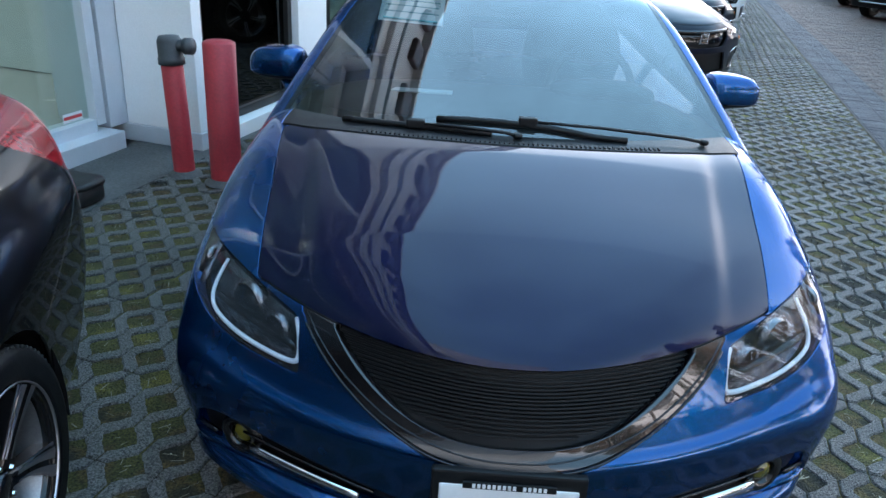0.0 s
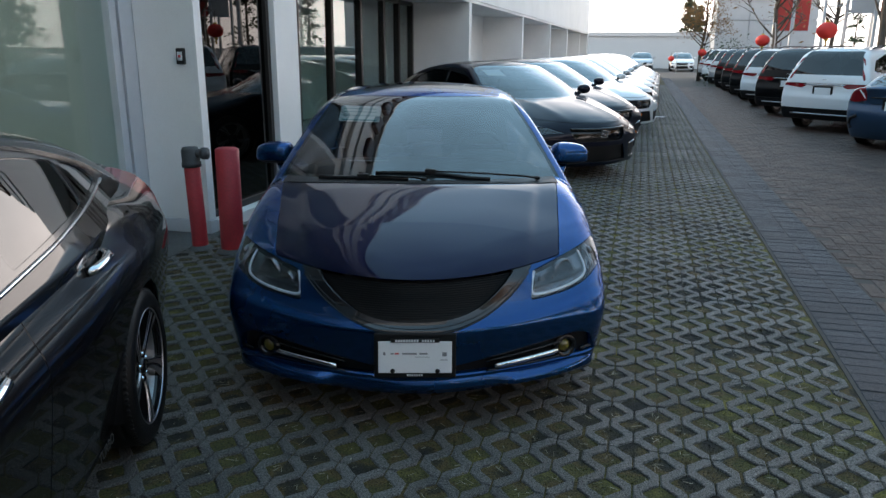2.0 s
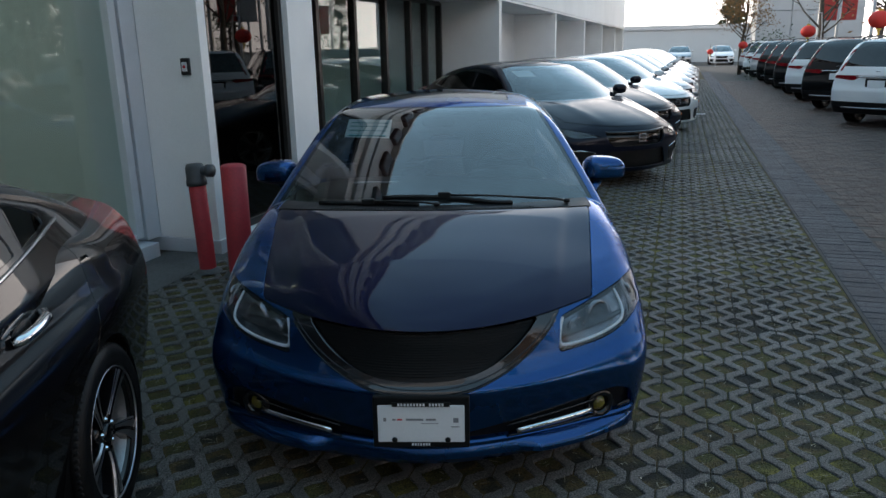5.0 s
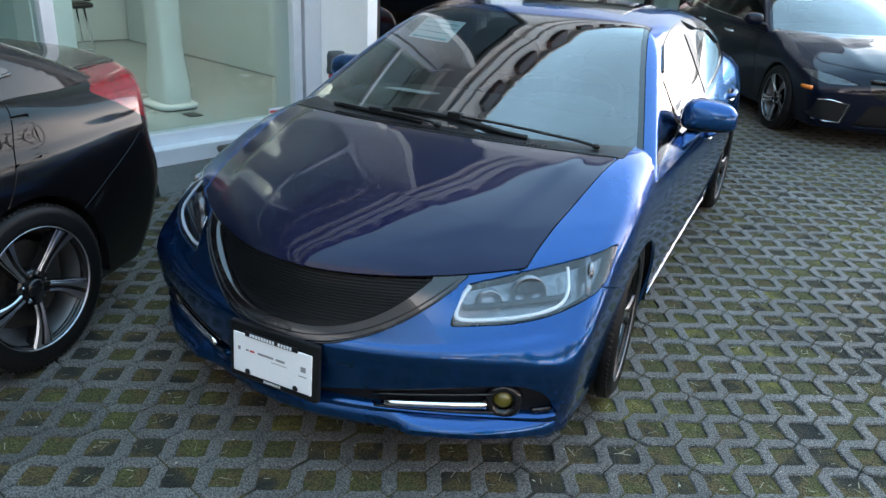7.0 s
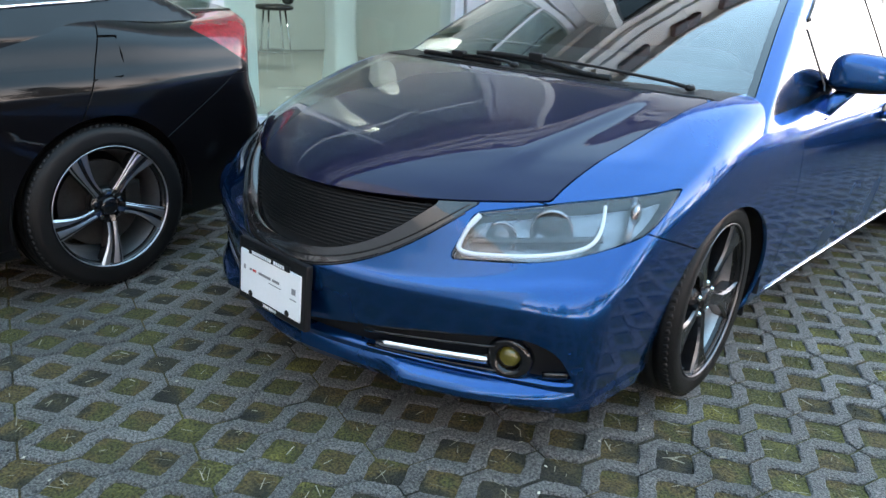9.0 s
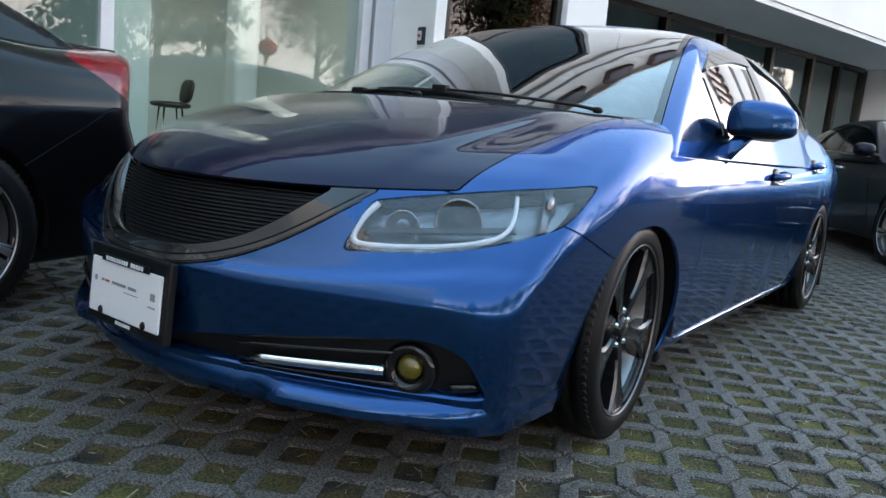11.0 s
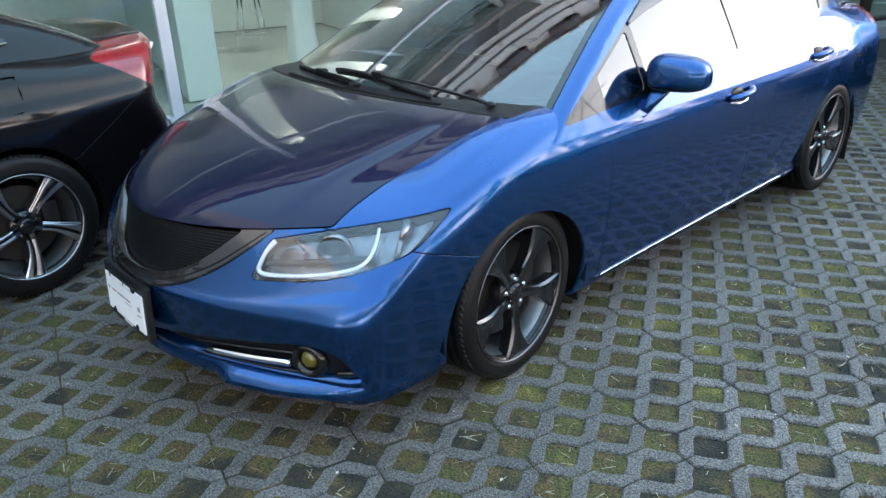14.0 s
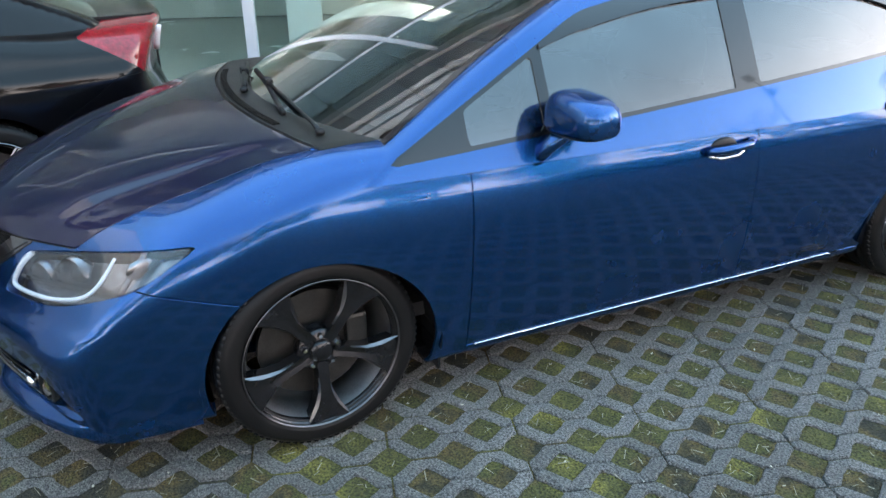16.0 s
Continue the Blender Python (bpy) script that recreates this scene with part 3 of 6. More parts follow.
WIPERS = (((-0.236, 0.140), (0.37, 0.104), (0.624, 0.150), (0.054, 0.126)), ((-0.54, 0.160), (-0.06, 0.062), (0.02, 0.045), (-0.30, 0.106)))


def hood_edge(x):
    return 0.653 + 0.025 * (x / 0.637) ** 2.7


def blue_sedan(m):
    car = thing("blue_sedan", "metallic blue four-door sedan with dark navy bonnet and dealer plate", "car", m=m)
    lower, cabin, low, top = body_skins(P_BLUE, 1.0)
    G = 0.0022
    cols = lambda p: (np.abs(p[:, 0]), p[:, 1], p[:, 2])
    hub_f, hub_r, hub_z, arch_r = 0.045, 2.685, 0.275, 0.332

    def arches(p):
        x, y, z = cols(p)
        back = lambda d: np.where(d > 0, d / 1.12, d)
        d = np.minimum(np.hypot(back(y - hub_f), z - hub_z), np.hypot(y - hub_r, z - hub_z)) - arch_r
        return np.maximum(d, 0.5 - x)

    def head(p):
        x, y, z = cols(p)
        return np.maximum(convex(y + 0.9 + x, z, (0.643, 0.532), (0.98, 0.550), (1.345, 0.620), (1.512, 0.716), (1.02, 0.680), (0.732, 0.642)), y - 0.1)

    def bonnet(p):
        x, y, z = cols(p)
        return np.maximum(np.maximum(hood_edge(x) - z, x - (0.640 + 0.125 * (y + 0.527))), y - (-0.03 + 0.27 * x * x))

    def grille(p):
        x, y, z = cols(p)
        return np.maximum(np.maximum(0.452 + 0.190 * (x / 0.485) ** 2.7 - z, y + 0.45), x - 0.50)

    def mesh_hole(p):
        x, y, z = cols(p)
        return np.maximum(np.maximum(0.490 + 0.150 * (x / 0.405) ** 3.0 - z, y + 0.45), x - 0.415)

    def pocket(p):
        x, y, z = cols(p)
        outer = convex(x, z, (0.02, 0.242), (0.30, 0.238), (0.60, 0.240), (0.815, 0.243), (0.782, 0.345), (0.70, 0.382), (0.60, 0.380), (0.30, 0.322), (0.02, 0.284))
        return np.maximum(outer, y + 0.4)

    def cowl(p):
        x, y, z = cols(p)
        return np.maximum(np.maximum(-0.03 + 0.27 * x * x - y, x - 0.735), y - 0.6)

    def bumper(p):
        x, y, z = cols(p)
        return np.maximum(z - (0.612 - 0.365 * (y + 0.385)), y + 0.05)
    rear_edge = lambda z: 2.25 + 0.62 * np.clip(z - 0.25, 0, 1) - 0.1 * np.clip(z - 0.6, 0, 1)
    low = cut(low, arches, 1)
    # dark inner shell behind the gaps
    shell = low
    for f in (head, mesh_hole, pocket):
        shell = cut(shell, f, 1)
    skin_object("inner_shell", inset(shell, 0.014), TRIM, car)
    # bonnet
    skin_object("bonnet", cut(low, lambda p: bonnet(p) + G), NAVY, car, "glossy dark navy bonnet", depth=0.014)
    rest = cut(low, lambda p: bonnet(p) - G, 1)
    # head lamps
    lens = cut(rest, lambda p: head(p) + 0.003)
    bowl = inset(cut(lens, lambda p: head(p) + 0.012), 0.045)
    lamps = pair("headlamp", lens, LENS, car, "clear headlamp with a white light guide", 0.012)
    for s, ob in zip((1, -1), lamps):
        skin_object("lamp_bowl", bowl, LAMPBOWL, ob, "", "left" if s > 0 else "right")
        at = lambda q, z, d=0.0: (lambda w: Vector((s * w[0], w[1], w[2])))(meet(lower, (0.0, q - 0.9, z), (1, -1, 0))[0] - np.array((0.7, -0.7, 0)) * d)
        guide = [(0.756, 0.634), (0.714, 0.606), (0.690, 0.576), (0.681, 0.555), (0.706, 0.547), (0.82, 0.551), (0.97, 0.562), (1.10, 0.581), (1.150, 0.600), (1.176, 0.626), (1.188, 0.654), (1.194, 0.674)]
        for _ in range(2):
            guide = [guide[0]] + [((p[0] * w + q[0] * (1 - w)), (p[1] * w + q[1] * (1 - w))) for p, q in zip(guide, guide[1:]) for w in (0.75, 0.25)] + [guide[-1]]
        pts = [at(q, z, 0.012) for q, z in guide]
        part("light_guide", sweep(pts, 0.0078, 10, 1.0, 0.55), LAMPWHITE, ob, "white light guide tube", True)
        c = at(1.01, 0.608, 0.05)
        turn = Matrix.Translation(c) @ Matrix.Rotation(s * radians(38), 4, "Z")
        part("projector", moved(lathe([(0.0, 0.020), (0.014, 0.016), (0.022, 0.006), (0.024, 0.0), (0.031, 0.002), (0.034, -0.03)], 24, "Y"), turn @ Matrix.Rotation(math.pi, 4, "Z")), GLOSSTRIM, ob, "dark projector lens", True)
        for q, z, r, d in ((1.01, 0.608, 0.050, 0.052), (0.835, 0.588, 0.036, 0.046)):
            dish = lathe([(r * 0.45, -0.012), (r * 0.8, 0.004), (r, 0.020), (r * 1.08, 0.020), (r * 1.1, 0.0)], 28, "Y")
            part("reflector_dish", moved(dish, Matrix.Translation(at(q, z, d)) @ Matrix.Rotation(s * radians(38), 4, "Z") @ Matrix.Rotation(math.pi, 4, "Z")), LAMPBOWL, ob, "grey reflector dish", True)
        # dark strip added in place of the dark lower half of the lamp's reflection
        low_strip = [at(0.72 + 0.46 * i / 12, 0.572 + 0.030 * i / 12, 0.030) for i in range(13)]
        part("lamp_dark_strip", sweep(low_strip, 0.013, 8, 0.7), GLOSSTRIM, ob, "dark strip added low in the lamp", True)
        fin = [at(1.262 + 0.012 * i, 0.600 + 0.024 * i, 0.022) for i in range(5)]
        part("lamp_fin", sweep(fin, 0.010, 8, 0.8), LAMPBOWL, ob, "bright divider", True)
        c = at(1.31, 0.655, 0.035)
        part("turn_lamp", moved(blob(0.012, 0.045, 0.028, 2.5, 16, 10), Matrix.Translation(c) @ Matrix.Rotation(s * radians(20), 4, "Z")), LAMPBOWL, ob, "", True)
    rest = cut(rest, head, 1)
    # grille with its dark frame and slats
    frame_skin = cut(cut(rest, lambda p: grille(p) + G), mesh_hole, 1)
    g = skin_object("grille_surround", frame_skin, GUNMETAL, car, "dark gunmetal grille surround", depth=0.035)
    back = inset(cut(cut(rest, grille), lambda p: mesh_hole(p) - 0.004), 0.035)
    skin_object("grille_mesh", back, TRIM, g, "black slatted grille mesh")
    for k in range(17):
        z = 0.497 + k * 0.0088
        half = 0.402 * max(0.05, (z - 0.490) / 0.150) ** (1 / 3.0)
        pts = []
        for i in range(25):
            x = -half + 2 * half * i / 24
            q = meet(lower, (x, 0, z), (0, -1, 0))[0]
            pts.append((x, q[1] + 0.031, z))
        part("slat", sweep(pts, 0.0028, 5), RUBBER, g)
    for off, r in ((0.0, 0.0035), (0.020, 0.0022)):
        pts = []
        for i in range(49):
            x = -0.485 + i * 0.97 / 48
            z = 0.449 + off + 0.190 * (abs(x) / 0.485) ** 2.7
            q = meet(lower, (x, 0, z), (0, -1, 0))[0]
            pts.append((x, q[1] - 0.001, z))
        part("grille_bead", sweep(pts, r, 6), DARKALLOY, g, "dark bright-edged bead", True)
    rest = cut(rest, lambda p: grille(p) - G, 1)
    # lower pockets with fog lamps and bright strips
    bay = inset(cut(cut(low, lambda p: pocket(p) - 0.004), arches, 1), 0.035)
    bumper_skin = cut(cut(rest, pocket, 1), lambda p: bumper(p) + G)
    bump = skin_object("front_bumper", bumper_skin, BLUE, car, "metallic blue front bumper with a low lip", depth=0.04)
    skin_object("intake_bay", bay, TRIM, bump, "black lower intake")
    for s in (1, -1):
        on = lambda x, z, d=0.0: (lambda w: Vector((s * w[0], w[1] + d, w[2])))(meet(lower, (x, 0, z), (0, -1, 0))[0])
        pts = [on(0.335 + 0.285 * i / 10, 0.270 + 0.022 * i / 10, 0.004) for i in range(11)]
        part("bright_strip", sweep(pts, 0.0125, 8, 1.0, 1.0), CHROME, bump, "bright chrome strip", True)
        for z0, z1 in ((0.314, 0.368), (0.298, 0.335), (0.252, 0.262)):
            part("pocket_bead", sweep([on(0.30 + 0.34 * i / 10, z0 + (z1 - z0) * i / 10, 0.004) for i in range(11)], 0.004, 6), GLOSSTRIM, bump, "", True)
        c = on(0.660, 0.298, 0.020)
        turn = Matrix.Translation(c) @ Matrix.Rotation(s * radians(24), 4, "Z") @ Matrix.Rotation(math.pi, 4, "Z")
        fog = part("fog_lamp", moved(lathe([(0.0, 0.006), (0.016, 0.004), (0.026, -0.002), (0.029, -0.01)], 24, "Y"), turn), YELLOWFOG, bump, "yellow-tinted round fog lamp", True)
        part("fog_bezel", moved(lathe([(0.030, -0.01), (0.033, 0.004), (0.046, 0.010), (0.058, 0.004), (0.064, -0.03)], 28, "Y"), turn), GLOSSTRIM, fog, "gloss black bezel", True)
        fin = [on(0.735 + 0.055 * i / 5, 0.266 + 0.010 * i / 5, 0.020) for i in range(6)]
        part("pocket_fin", sweep(fin, 0.006, 6, 1.6), GLOSSTRIM, bump, "", True)
    # low lip that steps out from the bumper's foot and runs round to the wheel arch
    v, f = [], []
    way = [(-1, -0.305 - 0.055 * i) for i in range(5)] + [(0, -0.80 + 1.60 * i / 60) for i in range(61)] + [(1, -0.525 + 0.055 * i) for i in range(5)]
    for side, q in way:
        if side:
            base = meet(lower, (0, q, 0.236), (side, 0, 0))[0]
            out, step, drop = np.array((side, 0.0, 0.0)), -0.006, 0.160
        else:
            ax = abs(q)
            base = meet(lower, (q, 0, 0.236), (0, -1, 0))[0]
            lead = max(0.0, (ax - 0.62) / 0.18)
            out = np.array((0.8 * lead * (1 if q > 0 else -1), -1.0, 0.0))
            out = out / np.linalg.norm(out)
            step = 0.006 + 0.040 * min(1, max(0, (ax - 0.34) / 0.09)) * (1 - 1.1 * min(1, max(0, (ax - 0.60) / 0.20)))
            drop = 0.170 - 0.004 * min(1, max(0, (ax - 0.34) / 0.09))
        for d, z in ((-0.012, 0.240), (step * 0.55, 0.226), (step, 0.206), (step, max(0.190, drop + 0.010)), (-0.015, drop - 0.006), (-0.10, drop - 0.004)):
            w = base + out * d
            v.append((w[0], w[1], z))
    n = len(way)
    for i in range(n - 1):
        for k in range(5):
            q = i * 6 + k
            f.append((q, q + 6, q + 7, q + 1))
    me = bpy.data.meshes.new("front_lip")
    me.from_pydata([tuple(map(float, p)) for p in v], [], f)
    for p in me.polygons:
        p.use_smooth = p.index % 5 in (0, 1)
    me.materials.append(BLUE)
    new("front_lip", me).parent = bump
    rest = cut(rest, lambda p: bumper(p) - G, 1)
    # cowl, fenders, doors, sills, rear
    cow = skin_object("cowl_panel", cut(rest, lambda p: cowl(p) + 0.004), TRIM, car, "black plastic cowl with a slotted vent", depth=0.02)
    for k in range(64):
        x = -0.46 + k * 0.92 / 63
        y = -0.012 + 0.27 * x * x
        q = meet(lower, (x, y + 0.012, 0.5), (0, 0, 1))[0]
        part("vent_rib", box(0.005, 0.024, 0.006, (x, y + 0.012, q[2] + 0.002)), RUBBER, cow)
    part("bonnet_seal", sweep([(x, -0.022 + 0.27 * x * x, meet(lower, (x, -0.022 + 0.27 * x * x, 0.5), (0, 0, 1))[0][2]) for x in np.linspace(-0.72, 0.72, 41)], 0.004, 6), TRIM, cow, "", True)
    rest = cut(rest, cowl, 1)
    col = lambda k: (lambda p: p[:, k])
    fend = cut(cut(rest, lambda p: p[:, 1] - 0.528 + G), lambda p: 0.612 - 0.365 * (p[:, 1] + 0.385) - p[:, 2] - 9 * (p[:, 1] > -0.1))
    pair("fender", fend, BLUE, car, "", 0.014)
    body = cut(rest, lambda p: p[:, 1] - 0.528 - G, 1)
    sill = cut(cut(body, lambda p: p[:, 2] - 0.198), lambda p: p[:, 1] - 2.5)
    pair("sill", sill, BLUE, car, "", 0.01)
    up = cut(body, lambda p: np.maximum(p[:, 2] - 0.203, p[:, 1] - 2.5), 1)
    up = cut(up, lambda p: np.maximum(p[:, 2] - 0.203, p[:, 1] - 2.5), 1)
    cab_front = lambda z: 1.655 - 0.05 * (z - 0.6)
    d1 = cut(up, lambda p: p[:, 1] - cab_front(p[:, 2]) + G)
    d2 = cut(cut(up, lambda p: p[:, 1] - cab_front(p[:, 2]) - G, 1), lambda p: p[:, 1] - rear_edge(p[:, 2]) + G)
    fd = pair("front_door", d1, BLUE, car, "", 0.014)
    rd = pair("rear_door", d2, BLUE, car, "", 0.014)
    tail = cut(up, lambda p: p[:, 1] - rear_edge(p[:, 2]) - G, 1)
    boot = lambda p: np.maximum(np.maximum(np.abs(p[:, 0]) - 0.66, 2.95 - p[:, 1]), 0.72 - p[:, 2])
    lampr = lambda p: np.maximum(convex(p[:, 1] - 0.6 * np.abs(p[:, 0]), p[:, 2], (2.86, 0.86), (3.3, 0.80), (3.4, 0.90), (3.3, 0.96), (2.95, 0.95)), 3.2 - p[:, 1])
    skin_object("boot_lid", cut(cut(tail, lambda p: boot(p) + G), lampr, 1), BLUE, car, "", depth=0.014)
    skin_object("rear_body", cut(cut(tail, lambda p: boot(p) - G, 1), lampr, 1), BLUE, car, "", depth=0.014)
    pair("tail_lamp", cut(tail, lampr), LAMPRED, car, "red tail lamp", 0.02)
    for s, f, r, w in ((1, fd[0], rd[0], 1), (-1, fd[1], rd[1], 1)):
        door_handle(f, lower, 1.505, 0.752, s, BLUE, "blue door handle with chrome base")
        door_handle(r, lower, 2.40, 0.812, s, BLUE, "blue door handle with chrome base")
        for hy, hz, d in ((1.505, 0.752, f), (2.40, 0.812, r)):
            q = meet(lower, (0, hy, hz - 0.024), (s, 0, 0))[0]
            part("handle_trim", sweep([(q[0] + s * 0.003, hy - 0.09, hz - 0.022), (q[0] + s * 0.016, hy - 0.04, hz - 0.034), (q[0] + s * 0.016, hy + 0.03, hz - 0.03), (q[0] + s * 0.006, hy + 0.09, hz - 0.006)], 0.007, 6), CHROME, d, "chrome handle base", True)
        pts = [meet(lower, (0, y, 0.200), (s, 0, 0))[0] + np.array((s * 0.003, 0, 0)) for y in np.linspace(0.555, 2.24, 24)]
        part("sill_strip", sweep(pts, 0.0026, 6), CHROME, car, "thin bright sill strip", True)
        # small faded lettering on the lower rear door, kept as bars
        for k, (dy, dz, ln) in enumerate(((0, 0, 0.10), (0.02, -0.014, 0.13), (0.06, -0.026, 0.08))):
            q = meet(lower, (0, 2.05 + dy, 0.262 + dz), (s, 0, 0))[0]
            part("faded_mark", box(0.002, ln, 0.007, (q[0] + s * 0.001, 2.05 + dy, 0.262 + dz)), GUNMETAL, r)
        # wheel housings
        for hy in (hub_f, hub_r):
            bm = lathe([(arch_r + 0.016, s * 0.845), (arch_r + 0.016, s * 0.40), (0.05, s * 0.40)], 40, "X")
            bmesh.ops.scale(bm, vec=(1, 1.12, 1), verts=[v for v in bm.verts if v.co.y > 0])
            moved(bm, Matrix.Translation((0, hy, hub_z)))
            bmesh.ops.delete(bm, geom=[v for v in bm.verts if v.co.z < 0.17], context="VERTS")
            part("wheel_housing", bm, TRIM, car, "", True)
        wheel(car, "wheel", (s * 0.752, hub_f, 0.308), Matrix.Rotation(radians(5), 4, "Z") @ (Matrix() if s > 0 else Matrix.Rotation(math.pi, 4, "Z")), 0.310, 0.240, 0.212, 5, DARKALLOY, "twin")
        wheel(car, "wheel", (s * 0.748, hub_r, 0.308), Matrix() if s > 0 else Matrix.Rotation(math.pi, 4, "Z"), 0.310, 0.240, 0.208, 5, DARKALLOY, "twin")
        part("mud_flap", moved(box(0.13, 0.012, 0.15, bevel=0.004), Matrix.Translation((s * 0.745, hub_f + arch_r * 1.12 + 0.02, 0.20))), TRIM, car, "black mud flap")
        part("mud_flap", moved(box(0.16, 0.012, 0.20, bevel=0.004), Matrix.Translation((s * 0.77, hub_r + arch_r + 0.02, 0.20))), TRIM, car, "black mud flap")
    # cabin
    side_x = lambda p: P_BLUE["cabin_width"](p[:, 1]) - 0.5 * (p[:, 2] - 0.85) - 0.1 * (p[:, 2] - 0.85) ** 2

    def screen(p):
        x, y, z = cols(p)
        return np.maximum(x - (side_x(p) - 0.040), y - (0.945 + 0.45 * x * x))

    def backlight(p):
        x, y, z = cols(p)
        return np.maximum(x - (side_x(p) - 0.10), 2.40 - 0.22 * x * x - y)

    def light_opening(p):
        x, y, z = cols(p)
        return np.maximum(convex(y, z, (0.205, 0.812), (1.6, 0.918), (2.9, 0.995), (2.72, 1.10), (2.3, 1.225), (1.8, 1.272), (1.3, 1.250), (0.975, 1.195), (0.755, 1.090)), side_x(p) - 0.09 - x)
    top = cut(top, lambda p: p[:, 2] - 0.80, 1)
    scr = skin_object("windscreen", cut(top, lambda p: screen(p) + 0.022), WINDSCREEN, car, "windscreen reflecting the sky")
    skin_object("windscreen_border", cut(cut(top, lambda p: screen(p) + 0.002), lambda p: screen(p) + 0.022, 1), GLOSSTRIM, scr, "black windscreen border")
    rest = cut(top, lambda p: screen(p) - 0.001, 1)
    skin_object("rear_window", cut(rest, backlight), CARGLASS, car, "tinted rear window")
    rest = cut(rest, backlight, 1)
    trim = cut(rest, light_opening)
    roofskin = cut(rest, light_opening, 1)
    sunroof = lambda p: np.maximum(np.maximum(np.abs(p[:, 0]) - 0.40, 1.18 - p[:, 1]), p[:, 1] - 1.62)
    skin_object("sunroof", cut(roofskin, lambda p: sunroof(p) + G), GLOSSTRIM, car, "dark glass sunroof", depth=0.01)
    skin_object("roof", cut(roofskin, lambda p: sunroof(p) - G, 1), BLUE, car, "metallic blue roof and pillars", depth=0.012)
    trim_all = trim
    panes = []
    for y0, y1 in ((0.535, 0.792), (0.828, 1.562), (1.672, 2.62)):
        f = lambda p, a=y0, b=y1: np.maximum(np.maximum(light_opening(p) + 0.013, a + 0.12 * 0 - p[:, 1]), p[:, 1] - b)
        panes.append(cut(trim, f))
        trim = cut(trim, f, 1)
    pair("window_trim", trim, GLOSSTRIM, car, "gloss black window trim", 0.006)
    for q in panes:
        pair("side_window", inset(q, 0.004), CARGLASS, car, "side window mirroring the sky")
    # smoked rain visors along the tops of the doors' windows
    for y0, y1 in ((0.80, 1.600), (1.640, 2.66)):
        f = lambda p, a=y0, b=y1: np.maximum(np.maximum(-0.010 - 0.042 * np.clip((p[:, 1] - a) / 0.22, 0, 1) - light_opening(p), light_opening(p) + 0.004), np.maximum(np.maximum(a - p[:, 1], p[:, 1] - b), 0.920 + 0.0705 * (p[:, 1] - 0.33) - p[:, 2]))
        pair("rain_visor", inset(cut(trim_all, f), -0.009), GLOSSTRIM, car, "smoked rain visor", 0.012)
    # door mirrors
    for s in (1, -1):
        mir = new("door_mirror")
        mir.parent = car
        shape = lambda p: Vector((p.x, p.y + 0.02 * (p.x / 0.1) ** 2 * s * 0, p.z * (1.0 - 0.18 * (p.x / 0.10))))
        hm = Matrix.Translation((s * 0.915, 0.850, 0.926)) @ Matrix.Rotation(s * radians(10), 4, "Z")
        sq = (lambda p: Vector((p.x, p.y, (p.z if p.z > 0 else p.z * 0.52) * (1.0 - 0.10 * s * p.x / 0.1))))
        shell_bm = moved(blob(0.115, 0.080, 0.086, 3.1, 40, 26, sq), hm)
        cap = shell_bm.copy()
        bmesh.ops.bisect_plane(cap, geom=cap.verts[:] + cap.edges[:] + cap.faces[:], plane_co=(0, 0, 0.903), plane_no=(0, 0, 1), clear_inner=True)
        bmesh.ops.bisect_plane(shell_bm, geom=shell_bm.verts[:] + shell_bm.edges[:] + shell_bm.faces[:], plane_co=(0, 0, 0.901), plane_no=(0, 0, 1), clear_outer=True)
        part("mirror_cap", cap, BLUE, mir, "metallic blue mirror cap", True)
        part("mirror_base", shell_bm, TRIM, mir, "black mirror underside", True)
        part("mirror_stalk", sweep([(s * 0.815, 0.755, 0.79), (s * 0.845, 0.785, 0.842), (s * 0.880, 0.83, 0.900)], 0.034, 10, 0.7, 1.1), BLUE, mir, "", True)
        part("mirror_glass", moved(blob(0.078, 0.004, 0.050, 3.2, 20, 8), hm @ Matrix.Translation((0, 0.076, 0))), CHROME, mir, "mirror glass", True)
    # wipers
    def on_glass(x, y):
        return Vector((x, y, max(meet(cabin, (x, y, 0.84), (0, 0, 1))[0][2], meet(lower, (x, y, 0.6), (0, 0, 1))[0][2]) + 0.008))
    for a, b, pv, clip in WIPERS:
        wip = new("wiper")
        wip.parent = car
        line = [on_glass(a[0] + (b[0] - a[0]) * k / 12, a[1] + (b[1] - a[1]) * k / 12) for k in range(13)]
        part("wiper_blade", sweep(line, 0.009, 6, 1.25), TRIM, wip, "", True)
        c = on_glass(*clip) + Vector((0, 0, 0.010))
        p0 = on_glass(*pv) + Vector((0, 0, 0.004))
        part("wiper_arm", sweep([p0, p0 + (c - p0) * 0.12 + Vector((0, 0, 0.006)), p0 + (c - p0) * 0.6 + Vector((0, -0.004, 0.008)), c], 0.009, 6, 0.7, 0.7), TRIM, wip, "", True)
        part("wiper_clip", moved(box(0.06, 0.026, 0.028, bevel=0.006), Matrix.Translation(c)), TRIM, wip)
        part("wiper_cap", moved(blob(0.015, 0.015, 0.010, 2.6, 16, 8), Matrix.Translation(p0)), TRIM, wip, "", True)
    # price sheet behind the glass
    def in_glass(x, z):
        w = meet(cabin, (x, 1.2, z), (0, -1, 0))[0]
        return Vector((w[0], w[1] + 0.012, w[2]))
    bm = bmesh.new()
    grid = [[bm.verts.new(in_glass(-0.50 + 0.25 * i / 6, 1.152 + 0.078 * j / 4)) for i in range(7)] for j in range(5)]
    for j in range(4):
        for i in range(6):
            bm.faces.new((grid[j][i], grid[j][i + 1], grid[j + 1][i + 1], grid[j + 1][i]))
    sheet = part("price_sheet", bm, SHEET, car, "white price sheet with teal lines")
